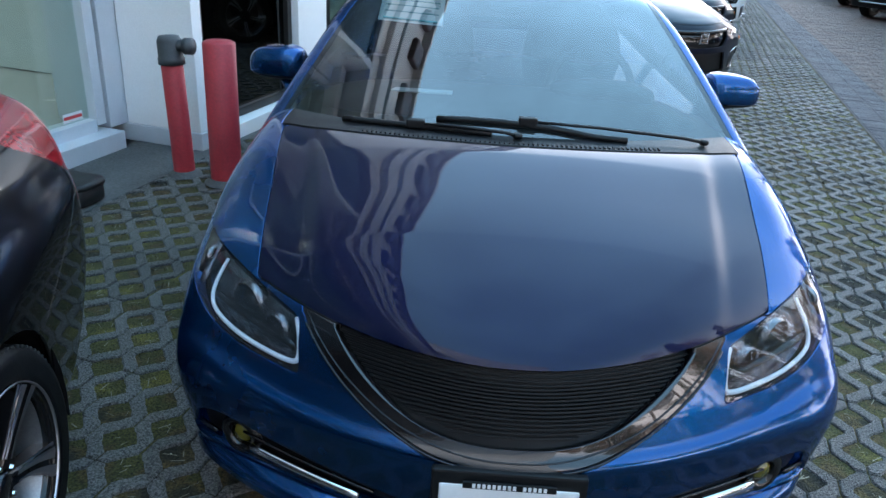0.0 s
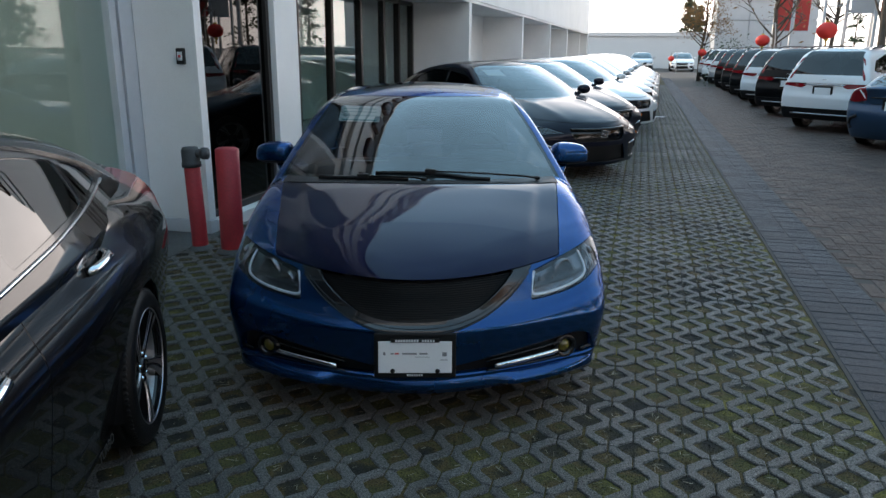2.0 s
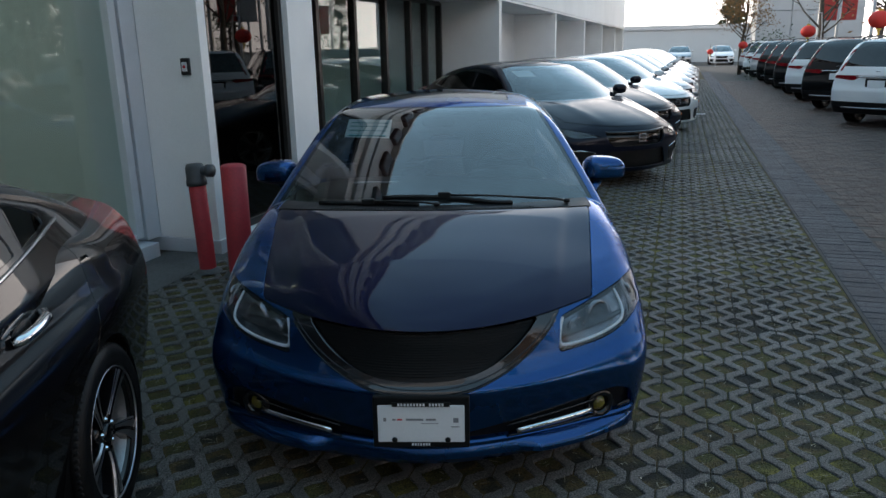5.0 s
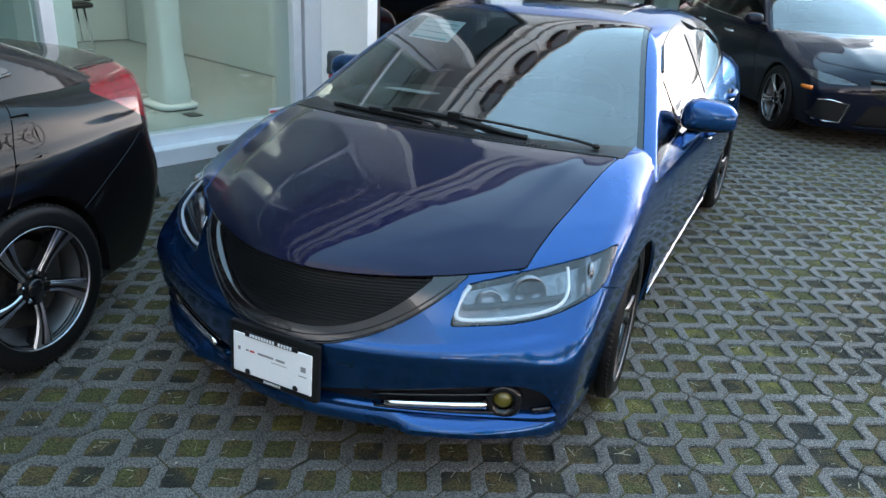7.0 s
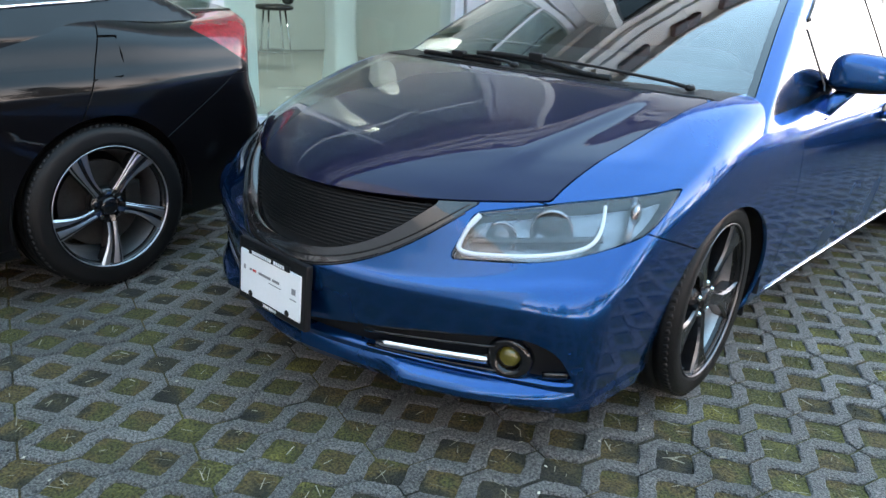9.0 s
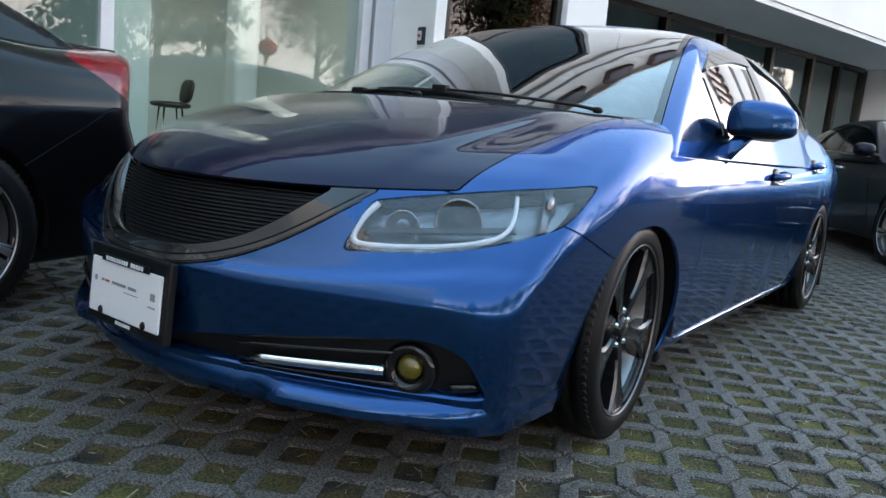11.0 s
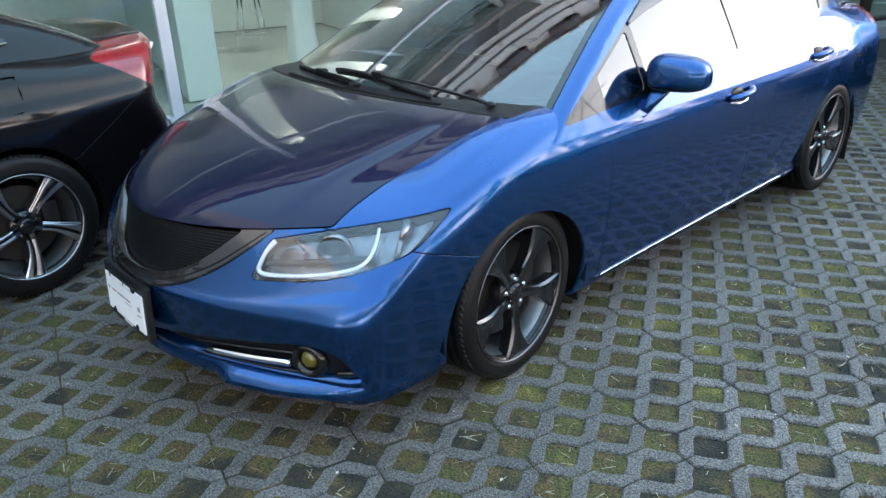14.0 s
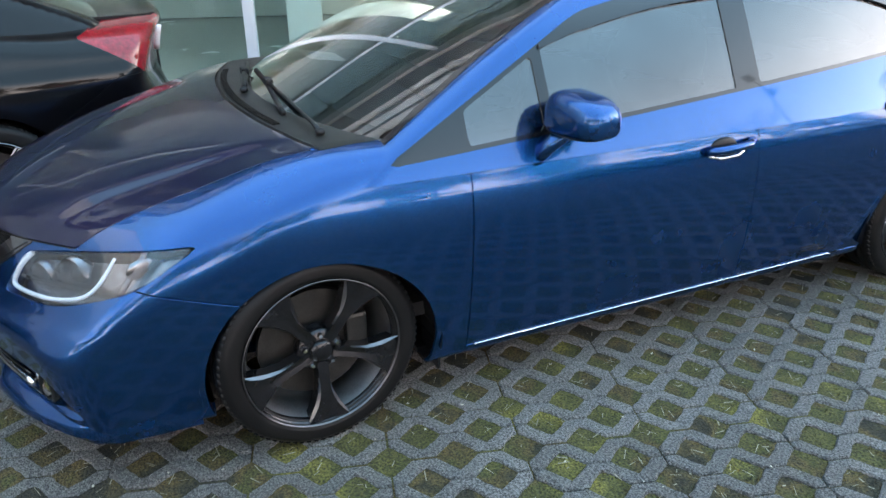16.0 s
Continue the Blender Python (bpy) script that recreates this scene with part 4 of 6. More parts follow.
    for k, z in enumerate((1.160, 1.182, 1.200, 1.215)):
        p0, p1 = in_glass(-0.48, z), in_glass(-0.27, z)
        part("print_line", sweep([p0 + Vector((0, -0.004, 0)), (p0 + p1) / 2 + Vector((0, -0.006, 0)), p1 + Vector((0, -0.004, 0))], 0.0022 if k else 0.005, 4), TEAL, sheet)
    # number plate holder
    hold = new("plate_holder")
    hold.parent = car
    hold.matrix_local = Matrix.Translation((0, -0.943, 0.362)) @ Matrix.Rotation(radians(-4), 4, "X")
    part("plate_frame", box(0.335, 0.022, 0.190, (0, 0.006, 0), 0.006), TRIM, hold, "black plastic plate frame")
    part("dealer_plate", box(0.300, 0.006, 0.135, (0, -0.008, -0.004), 0.004), PLATEWHITE, hold, "white dealer plate")
    part("frame_band", box(0.20, 0.006, 0.017, (0, -0.0125, 0.068), 0.002), TRIM, hold)
    for x, z, w, h, mat in ((-0.125, 0.012, 0.010, 0.013, LETTER), (-0.093, 0.012, 0.012, 0.006, LETTER), (-0.074, 0.012, 0.018, 0.006, REDPRINT), (-0.022, 0.012, 0.060, 0.007, LETTER), (0.034, 0.012, 0.034, 0.007, LETTER), (0.120, 0.010, 0.018, 0.017, LETTER), (0.118, -0.014, 0.030, 0.003, LETTER), (0.03, -0.002, 0.06, 0.002, LETTER)):
        part("print_bar", box(w, 0.003, h, (x, -0.0105, z)), mat, hold)
    for k in range(15):
        if k != 9:
            part("letter_bar", box(0.0068, 0.003, 0.010, (-0.076 + k * 0.0108, -0.0155, 0.068)), PLATEWHITE, hold)
    for k in range(7):
        part("letter_bar", box(0.0060, 0.003, 0.008, (-0.030 + k * 0.0095, -0.0055, -0.082)), PLATEWHITE, hold)
    for x in (-0.092, 0.092):
        part("plate_screw", moved(lathe([(0.0, 0.004), (0.008, 0.003), (0.010, 0.0)], 14, "Y"), Matrix.Translation((x, -0.012, -0.062)) @ Matrix.Rotation(math.pi, 4, "Z")), TRIM, hold, "", True)
    # interior
    part("dashboard", moved(blob(0.70, 0.26, 0.10, 3.5), Matrix.Translation((0, 0.52, 0.85))), DASH, car, "dark grey dashboard", True)
    part("instrument_hood", moved(blob(0.20, 0.10, 0.05, 2.6), Matrix.Translation((0.36, 0.62, 0.945))), DASH, car, "", True)
    st = moved(lathe([(0.165 + 0.016 * math.cos(a), 0.016 * math.sin(a)) for a in np.linspace(0, 2 * math.pi, 11)], 40), Matrix.Translation((0.36, 0.86, 0.92)) @ Matrix.Rotation(radians(66), 4, "X"))
    part("steering_wheel", join(st, moved(blob(0.07, 0.05, 0.025, 2.2, 16, 8), Matrix.Translation((0.36, 0.85, 0.92)) @ Matrix.Rotation(radians(66), 4, "X")), moved(box(0.32, 0.03, 0.018, bevel=0.006), Matrix.Translation((0.36, 0.855, 0.92)) @ Matrix.Rotation(radians(66), 4, "X"))), DASH, car, "", True)
    for x in (0.36, -0.36):
        seat(car, x, 1.22, 0.50, SEATCLOTH)
    part("rear_seat", join(moved(blob(0.62, 0.26, 0.12, 3.5), Matrix.Translation((0, 2.10, 0.48))), moved(blob(0.62, 0.09, 0.32, 3.5), Matrix.Translation((0, 2.42, 0.78)) @ Matrix.Rotation(radians(-20), 4, "X"))), SEATCLOTH, car, "", True)
    part("cabin_floor", box(1.40, 2.4, 0.05, (0, 1.5, 0.30)), DASH, car)
    part("rear_mirror", moved(blob(0.10, 0.02, 0.032, 2.6), Matrix.Translation((0, 0.98, 1.20))), DASH, car, "", True)
    part("dash_paper", box(0.21, 0.15, 0.004, (-0.30, 0.42, 0.957), turn=Matrix.Rotation(radians(-8), 4, "X")), PAPER, car, "white paper on the dashboard")
    return car


CAR_BLUE = pose(0.213, 2.15, 0, 0, 0, -1.6)
blue_sedan(CAR_BLUE)


# ---- ground ----
def lot(a, s, z=0.0):
    return ALONG * a + ACROSS * s + Vector((0, 0, z))


LOT_TURN = Matrix.Rotation(-LOT, 4, "Z")


def lot_box(s0, s1, a0, a1, z0, z1, bevel=0.0):
    return moved(box(s1 - s0, a1 - a0, z1 - z0, ((s0 + s1) / 2, (a0 + a1) / 2, (z0 + z1) / 2), bevel), LOT_TURN)


def structure(name, bm, mat, label, category, parent=None, smooth=False):
    return tagged(part(name, bm, mat, parent, "", smooth), label, category, kind="structure")


def concrete(name, lo, hi, speck, island=False):
    """Exposed-aggregate concrete: grain, pale and dark specks, damp stains, tone by piece."""
    m, nt, b = node_material(name)
    co = add(nt, "NewGeometry")
    big = add(nt, "TexNoise", Scale=1.7, Detail=5.0)
    grain = add(nt, "TexNoise", Scale=150.0, Detail=4.0, Roughness=0.75)
    vor = add(nt, "TexVoronoi", Scale=210.0)
    for n in (big, grain, vor):
        nt.links.new(co.outputs["Position"], n.inputs["Vector"])
    r1 = add(nt, "ValToRGB")
    r1.color_ramp.elements[0].color, r1.color_ramp.elements[1].color = (*lo, 1), (*hi, 1)
    r1.color_ramp.elements[0].position, r1.color_ramp.elements[1].position = 0.42, 0.60
    nt.links.new(grain.outputs["Fac"], r1.inputs["Fac"])
    r2 = add(nt, "ValToRGB")
    r2.color_ramp.elements[0].color, r2.color_ramp.elements[1].color = (*[c * 0.68 for c in speck], 1), (*speck, 1)
    r2.color_ramp.elements[0].position, r2.color_ramp.elements[1].position = 0.36, 0.60
    nt.links.new(big.outputs["Fac"], r2.inputs["Fac"])
    mul = add(nt, "Mix")
    mul.data_type, mul.blend_type = "RGBA", "MULTIPLY"
    mul.inputs["Factor"].default_value = 1.0
    nt.links.new(r1.outputs["Color"], mul.inputs["A"])
    nt.links.new(r2.outputs["Color"], mul.inputs["B"])
    rnd = add(nt, "ObjectInfo") if not island else co
    tone = add(nt, "MapRange")
    tone.inputs["To Min"].default_value, tone.inputs["To Max"].default_value = 0.78, 1.16
    nt.links.new(rnd.outputs["Random" if not island else "Random Per Island"], tone.inputs["Value"])
    mul2 = add(nt, "Mix")
    mul2.data_type, mul2.blend_type = "RGBA", "MULTIPLY"
    mul2.inputs["Factor"].default_value = 1.0
    nt.links.new(mul.outputs["Result"], mul2.inputs["A"])
    nt.links.new(tone.outputs[0], mul2.inputs["B"])
    nt.links.new(mul2.outputs["Result"], b.inputs["Base Color"])
    b.inputs["Roughness"].default_value = 0.62
    bp = add(nt, "Bump", Strength=1.0, Distance=0.006)
    nt.links.new(vor.outputs["Distance"], bp.inputs["Height"])
    nt.links.new(bp.outputs[0], b.inputs["Normal"])
    return m


def moss(name):
    m, nt, b = node_material(name)
    co = add(nt, "NewGeometry")
    patch = add(nt, "TexNoise", Scale=1.1, Detail=4.0, Roughness=0.65)
    cell = add(nt, "TexNoise", Scale=6.0, Detail=2.0)
    fine = add(nt, "TexNoise", Scale=140.0, Detail=4.0)
    for n in (patch, cell, fine):
        nt.links.new(co.outputs["Position"], n.inputs["Vector"])
    r = add(nt, "ValToRGB")
    e = r.color_ramp.elements
    e[0].position, e[0].color = 0.10, (0.014, 0.013, 0.010, 1)
    e[1].position, e[1].color = 0.95, (0.145, 0.118, 0.024, 1)
    for pos, c in ((0.30, (0.034, 0.028, 0.014, 1)), (0.44, (0.085, 0.056, 0.018, 1)), (0.58, (0.058, 0.052, 0.014, 1)), (0.75, (0.078, 0.069, 0.017, 1))):
        k = e.new(pos)
        k.color = c
    mixn = add(nt, "Math")
    mixn.operation = "MULTIPLY_ADD"
    mixn.inputs[1].default_value = 0.45
    nt.links.new(cell.outputs["Fac"], mixn.inputs[0])
    half = add(nt, "Math")
    half.operation = "MULTIPLY"
    half.inputs[1].default_value = 0.55
    nt.links.new(patch.outputs["Fac"], half.inputs[0])
    nt.links.new(half.outputs[0], mixn.inputs[2])
    wide = add(nt, "MapRange")
    wide.inputs["From Min"].default_value, wide.inputs["From Max"].default_value = 0.36, 0.64
    nt.links.new(mixn.outputs[0], wide.inputs["Value"])
    nt.links.new(wide.outputs[0], r.inputs["Fac"])
    sp = add(nt, "MapRange")
    sp.inputs["From Min"].default_value, sp.inputs["From Max"].default_value = 0.3, 0.7
    sp.inputs["To Min"].default_value, sp.inputs["To Max"].default_value = 0.2, 1.95
    nt.links.new(fine.outputs["Fac"], sp.inputs["Value"])
    mul = add(nt, "Mix")
    mul.data_type, mul.blend_type = "RGBA", "MULTIPLY"
    mul.inputs["Factor"].default_value = 1.0
    nt.links.new(r.outputs["Color"], mul.inputs["A"])
    nt.links.new(sp.outputs[0], mul.inputs["B"])
    nt.links.new(mul.outputs["Result"], b.inputs["Base Color"])
    b.inputs["Roughness"].default_value = 0.95
    bp = add(nt, "Bump", Strength=1.0, Distance=0.012)
    nt.links.new(fine.outputs["Fac"], bp.inputs["Height"])
    nt.links.new(bp.outputs[0], b.inputs["Normal"])
    return m


PAVER = concrete("grey_paver_concrete", (0.045, 0.043, 0.041), (0.250, 0.236, 0.224), (1.0, 1.0, 1.0))
PAVER_FAR = concrete("grey_paver_concrete_far", (0.045, 0.043, 0.039), (0.225, 0.213, 0.196), (1.0, 1.0, 1.0), True)
BRICK = concrete("red_brown_brick", (0.048, 0.030, 0.025), (0.130, 0.084, 0.070), (1.0, 0.95, 0.93), True)
EDGEBRICK = concrete("slate_grey_brick", (0.025, 0.030, 0.040), (0.070, 0.080, 0.098), (0.95, 0.98, 1.0), True)
MOSS = moss("moss_and_soil")
APRON = surface("damp_concrete", (0.085, 0.086, 0.086), 0.7, 0, 0, 0.35, 2.2, 60, 0.6, 0.15, (0.028, 0.030, 0.026))
WALLWHITE = surface("white_painted_render", (0.88, 0.88, 0.87), 0.6, 0, 0, 0.04, 0.8, 120, 0.25, 0.1, (0.78, 0.78, 0.77))
FRAMEGREY = surface("pale_aluminium_frame", (0.66, 0.69, 0.73), 0.4, 0.3, 0, 0.05, 5, 100, 0, 0.1)
FRAMEDARK = surface("dark_bronze_frame", (0.03, 0.028, 0.027), 0.4, 0.4, 0, 0.15, 5, 100, 0, 0.1)
REDPAINT = surface("weathered_red_paint", (0.50, 0.035, 0.045), 0.55, 0, 0, 0.12, 5, 70, 0.3, 0.12, (0.36, 0.03, 0.04))
SHOPGLASS = glass("showroom_glass", (0.80, 0.89, 0.87), 1.5, 0.0, 1.1)
DARKGLASS = glass("dark_door_glass", (0.10, 0.10, 0.10), 1.52, 0.0, 1.1)
SHOPFLOOR = surface("pale_floor_tile", (0.40, 0.44, 0.44), 0.25, 0, 0, 0.06, 1.5, 60, 0.05, 0.08)
SHOPWALL = surface("pale_green_wall", (0.58, 0.66, 0.67), 0.7, 0, 0, 0.04, 1.0, 60, 0, 0.1)
BOXBLACK = surface("black_polythene", (0.015, 0.015, 0.016), 0.45, 0, 0, 0.2, 12, 150, 0.1, 0.1)
LEAFGREEN = surface("dark_needles", (0.035, 0.055, 0.025), 0.8, 0, 0, 0.5, 2.0, 30, 0, 0.1)
LEAFBROWN = surface("autumn_leaves", (0.20, 0.10, 0.03), 0.8, 0, 0, 0.5, 2.0, 30, 0, 0.1)
BARK = surface("grey_bark", (0.09, 0.075, 0.06), 0.9, 0, 0, 0.3, 8, 80, 0.6, 0.05)
LANTERN = surface("red_lantern_cloth", (0.70, 0.03, 0.02), 0.6, 0, 0, 0.1, 6, 60, 0, 0.05)
GOLD = surface("gold_trim", (0.6, 0.4, 0.08), 0.4, 0.5, 0, 0.1, 6, 60, 0, 0.05)
POLE = surface("grey_painted_pole", (0.42, 0.43, 0.44), 0.45, 0.3, 0, 0.08, 4, 60, 0, 0.1)
BANNER = surface("red_banner_cloth", (0.55, 0.06, 0.05), 0.8, 0, 0, 0.1, 2, 80, 0, 0.05)
GREYSIGN = surface("grey_sign_panel", (0.5, 0.51, 0.52), 0.6, 0, 0, 0.06, 2, 80, 0, 0.05)
FARWALL = surface("pale_blue_grey_cladding", (0.46, 0.50, 0.52), 0.7, 0, 0, 0.05, 0.5, 20, 0, 0.05)

bm = bmesh.new()
R = 1500
bmesh.ops.create_grid(bm, x_segments=2, y_segments=2, size=R)
moved(bm, Matrix.Translation((0, 0, -0.05)) @ LOT_TURN)
structure("ground", bm, APRON, "damp grey open ground around the car lot", "ground")
structure("moss_bed", lot_box(-2.80, 1.74, -9, 60, -0.2, -0.0085), MOSS, "moss and soil under the grid pavers", "ground")
structure("pavement", lot_box(-3.4, -2.802, -9, 60, -0.2, 0.004, 0.006), APRON, "damp concrete apron along the showroom", "pavement")

# grid pavers: sixty by forty centimetres, with square openings set diamond-wise
CELL, TIP, FLAT = 0.2035, 0.0680, 0.0085


def paver_mesh(rng):
    """One paver with worn, rounded openings."""
    def arc(quarter):
        # a rounded quarter of an opening, from the x axis to the y axis
        pts = []
        for k in range(6):
            u = k / 5
            x, y = TIP * (1 - u), TIP * u
            grow = 1 + 0.03 * (4 * u * (1 - u)) ** 2 - 0.06 * (1 - min(1, 4 * u * (1 - u) * 3))
            if 0 < k < 5:
                grow += rng.uniform(-0.06, 0.04)
            pts.append((x * grow, y * grow))
        return pts

    def strip(x0, flip):
        """A wavy bar half a cell wide: openings bite into both of its sides in turn."""
        h, gap, loop = CELL / 2, 0.0032, []
        for k in range(2 if flip else 3):
            cy = CELL * (k + (0.5 if flip else 0.0))
            up = [(x, y) for x, y in arc(0)]
            bite = [(x, -y) for x, y in up[::-1]] + up[1:]
            loop += [(x, cy + y) for x, y in bite if -1e-6 <= cy + y <= 2 * CELL + 1e-6]
        left = [(max(gap, x), y) for x, y in loop]
        loop = []
        for k in range(3 if flip else 2):
            cy = CELL * (k + (0.0 if flip else 0.5))
            up = arc(0)
            loop += [(x, cy + y) for x, y in [(x, -y) for x, y in up[::-1]] + up[1:] if -1e-6 <= cy + y <= 2 * CELL + 1e-6]
        right = [(min(h - gap, h - x), y) for x, y in loop]
        if flip:
            left = [(gap, 0.0)] + left + [(gap, 2 * CELL)]
        else:
            right = [(h - gap, 0.0)] + right + [(h - gap, 2 * CELL)]
        bar = bmesh.new()
        z = rng.uniform(-0.0012, 0.0012)
        pts = []
        for p in left + right[::-1]:
            if not pts or (Vector(p) - Vector(pts[-1])).length > 1e-4:
                pts.append(p)
        bar.faces.new([bar.verts.new((x0 + x, y, z)) for x, y in pts])
        bmesh.ops.triangulate(bar, faces=bar.faces[:])
        return bar
    bm = join(*[strip(i * CELL / 2, i % 2 == 1) for i in range(6)])
    bmesh.ops.recalc_face_normals(bm, faces=bm.faces)
    if sum(f.normal.z for f in bm.faces) < 0:
        bmesh.ops.reverse_faces(bm, faces=bm.faces)
    edge = [e for e in bm.edges if len(e.link_faces) == 1]
    rimv = {v for e in edge for v in e.verts}
    out = bmesh.ops.inset_region(bm, faces=bm.faces[:], thickness=0.0045, depth=0.0, use_boundary=True, use_even_offset=True)
    for v in rimv:
        v.co.z -= 0.005
    edge = [e for e in bm.edges if len(e.link_faces) == 1]
    ext = bmesh.ops.extrude_edge_only(bm, edges=edge)
    for v in ext["geom"]:
        if isinstance(v, bmesh.types.BMVert):
            v.co.z = -0.035
    bmesh.ops.translate(bm, vec=(-1.5 * CELL, -CELL, 0), verts=bm.verts)
    bmesh.ops.scale(bm, vec=(0.988, 0.984, 1), verts=bm.verts)
    me = bpy.data.meshes.new("paver")
    bm.to_mesh(me)
    bm.free()
    return me


rng = random.Random(7)
kinds = [paver_mesh(rng) for _ in range(6)]
for me in kinds:
    me.materials.append(PAVER)
paver_base = kinds[0]
rows_a, rows_s = 2 * CELL, 3 * CELL
near, far = [], []
for i in range(-22, 86):
    for j in range(0, 8):
        a = 0.1217 + i * rows_a + rows_a / 2
        s = 1.73 - (j + 0.5) * rows_s + (0.0 if i % 2 else 0.0)
        if s - rows_s / 2 < -3.2:
            continue
        (near if -3.4 < a < 12.4 else far).append((a, s))
pave = tagged(new("paving"), "grey grid pavers with mossy square openings", "paving", kind="structure")
for a, s in near:
    ob = new("paver", rng.choice(kinds))
    ob.parent = pave
    ob.matrix_local = Matrix.Translation(lot(a, s, rng.uniform(-0.002, 0.002))) @ LOT_TURN @ Euler((rng.gauss(0, 0.0035), rng.gauss(0, 0.0035), rng.gauss(0, 0.003))).to_matrix().to_4x4()
pv = np.array([v.co for v in paver_base.vertices])
pf = [tuple(p.vertices) for p in paver_base.polygons]
allv, allf = [], []
turn3 = np.array(LOT_TURN.to_3x3())
for n, (a, s) in enumerate(far):
    allv.append(pv @ turn3.T + np.array(lot(a, s, rng.uniform(-0.002, 0.002))))
    allf += [tuple(k + n * len(pv) for k in f) for f in pf]
me = bpy.data.meshes.new("far_pavers")
me.from_pydata(np.concatenate(allv).tolist(), [], allf)
me.materials.append(PAVER_FAR)
tagged(new("far_pavers", me), "grey grid pavers farther along the lot", kind="stuff").parent = pave

# moss tufts in the openings
tv, tf = [], []
for i in range(-14, 60):
    for j in range(-13, 9):
        for o in (0.0, 0.5):
            c = lot(0.1217 + (i + o) * CELL, 1.73 - 3 * CELL * 3 + (j + o) * CELL)
            if noise.noise(Vector((c.x * 0.9, c.y * 0.9, 3))) < -0.15:
                continue
            for k in range(26):
                u, v = rng.uniform(-0.056, 0.056), rng.uniform(-0.056, 0.056)
                if abs(u) + abs(v) > 0.066:
                    continue
                b = c + Vector((u, v, -0.0085))
                h, an, w = rng.uniform(0.003, 0.014), rng.uniform(0, 6.28), rng.uniform(0.0015, 0.004)
                d = Vector((math.cos(an), math.sin(an), 0))
                lean = Vector((rng.gauss(0, 0.008), rng.gauss(0, 0.008), h))
                n = len(tv)
                tv += [b - d * w, b + d * w, b + lean]
                tf.append((n, n + 1, n + 2))
me = bpy.data.meshes.new("moss_tufts")
me.from_pydata([tuple(v) for v in tv], [], tf)
me.materials.append(MOSS)
tagged(new("moss_tufts", me), "short moss and grass tufts in the paver openings", "moss", kind="stuff")


# dry straw and twigs caught in the openings
sv, sf = [], []
for i in range(-10, 44):
    for j in range(-13, 9):
        for o in (0.0, 0.5):
            for k in range(rng.choice((0, 1, 2, 3, 4))):
                c = lot(0.1217 + (i + o) * CELL + rng.gauss(0, 0.022), 1.73 - 3 * CELL * 3 + (j + o) * CELL + rng.gauss(0, 0.022), rng.uniform(-0.006, 0.001))
                an, ln = rng.uniform(0, 6.28), rng.uniform(0.006, 0.022)
                u, w = Vector((math.cos(an), math.sin(an), rng.uniform(-0.2, 0.2))) * ln, Vector((-math.sin(an), math.cos(an), 0.3)) * rng.uniform(0.0007, 0.0016)
                n = len(sv)
                sv += [c - u - w, c + u - w, c + u + w, c - u + w]
                sf.append((n, n + 1, n + 2, n + 3))
me = bpy.data.meshes.new("dry_straw")
me.from_pydata([tuple(v) for v in sv], [], sf)
me.materials.append(surface("dry_straw_stems", (0.26, 0.23, 0.17), 0.8, 0, 0, 0.5, 3, 40, 0, 0.05, (0.10, 0.08, 0.05)))
tagged(new("dry_straw", me), "dry straw and twigs caught in the paver openings", "litter", kind="stuff")

# small pale petals and grit scattered over the pavers
lv, lf = [], []
for _ in range(420):
    a, s = rng.uniform(-1.5, 8.0), 1.7 - 3.9 * rng.random() ** 1.5
    c = lot(a, s, 0.0035)
    an, k = rng.uniform(0, 6.28), rng.uniform(0.003, 0.0075)
    u, w = Vector((math.cos(an), math.sin(an), rng.uniform(-0.3, 0.3))) * k, Vector((-math.sin(an), math.cos(an), 0.2)) * k * 0.6
    n = len(lv)
    lv += [c - u, c + w, c + u, c - w]
    lf.append((n, n + 1, n + 2, n + 3))
me = bpy.data.meshes.new("fallen_petals")
me.from_pydata([tuple(v) for v in lv], [], lf)
me.materials.append(surface("pale_dry_petal", (0.42, 0.38, 0.30), 0.8, 0, 0, 0.4, 3, 40, 0, 0.05))
tagged(new("fallen_petals", me), "pale dry petals and grit scattered over the pavers", "litter", kind="stuff")


def bricks(name, cells, size, mat, label, parent):
    """Many bevelled bricks in one mesh; cells hold centre along, centre across, half along, half across."""
    v, f = [], []
    for ca, cs, ha, hs in cells:
        z = rng.uniform(-0.003, 0.002)
        n = len(v)
        for hh, zz in ((0.0, -0.006), (0.005, 0.0)):
            for da, ds in ((-1, -1), (1, -1), (1, 1), (-1, 1)):
                v.append(lot(ca + da * (ha - hh), cs + ds * (hs - hh), zz + z))
        f.append((n + 7, n + 6, n + 5, n + 4))
        for k in range(4):
            f.append((n + (k + 1) % 4, n + k, n + 4 + k, n + 4 + (k + 1) % 4))
    me = bpy.data.meshes.new(name)
    me.from_pydata([tuple(p) for p in v], [], f)
    me.materials.append(mat)
    ob = tagged(new(name, me), label, kind="stuff")
    ob.parent = parent
    return ob


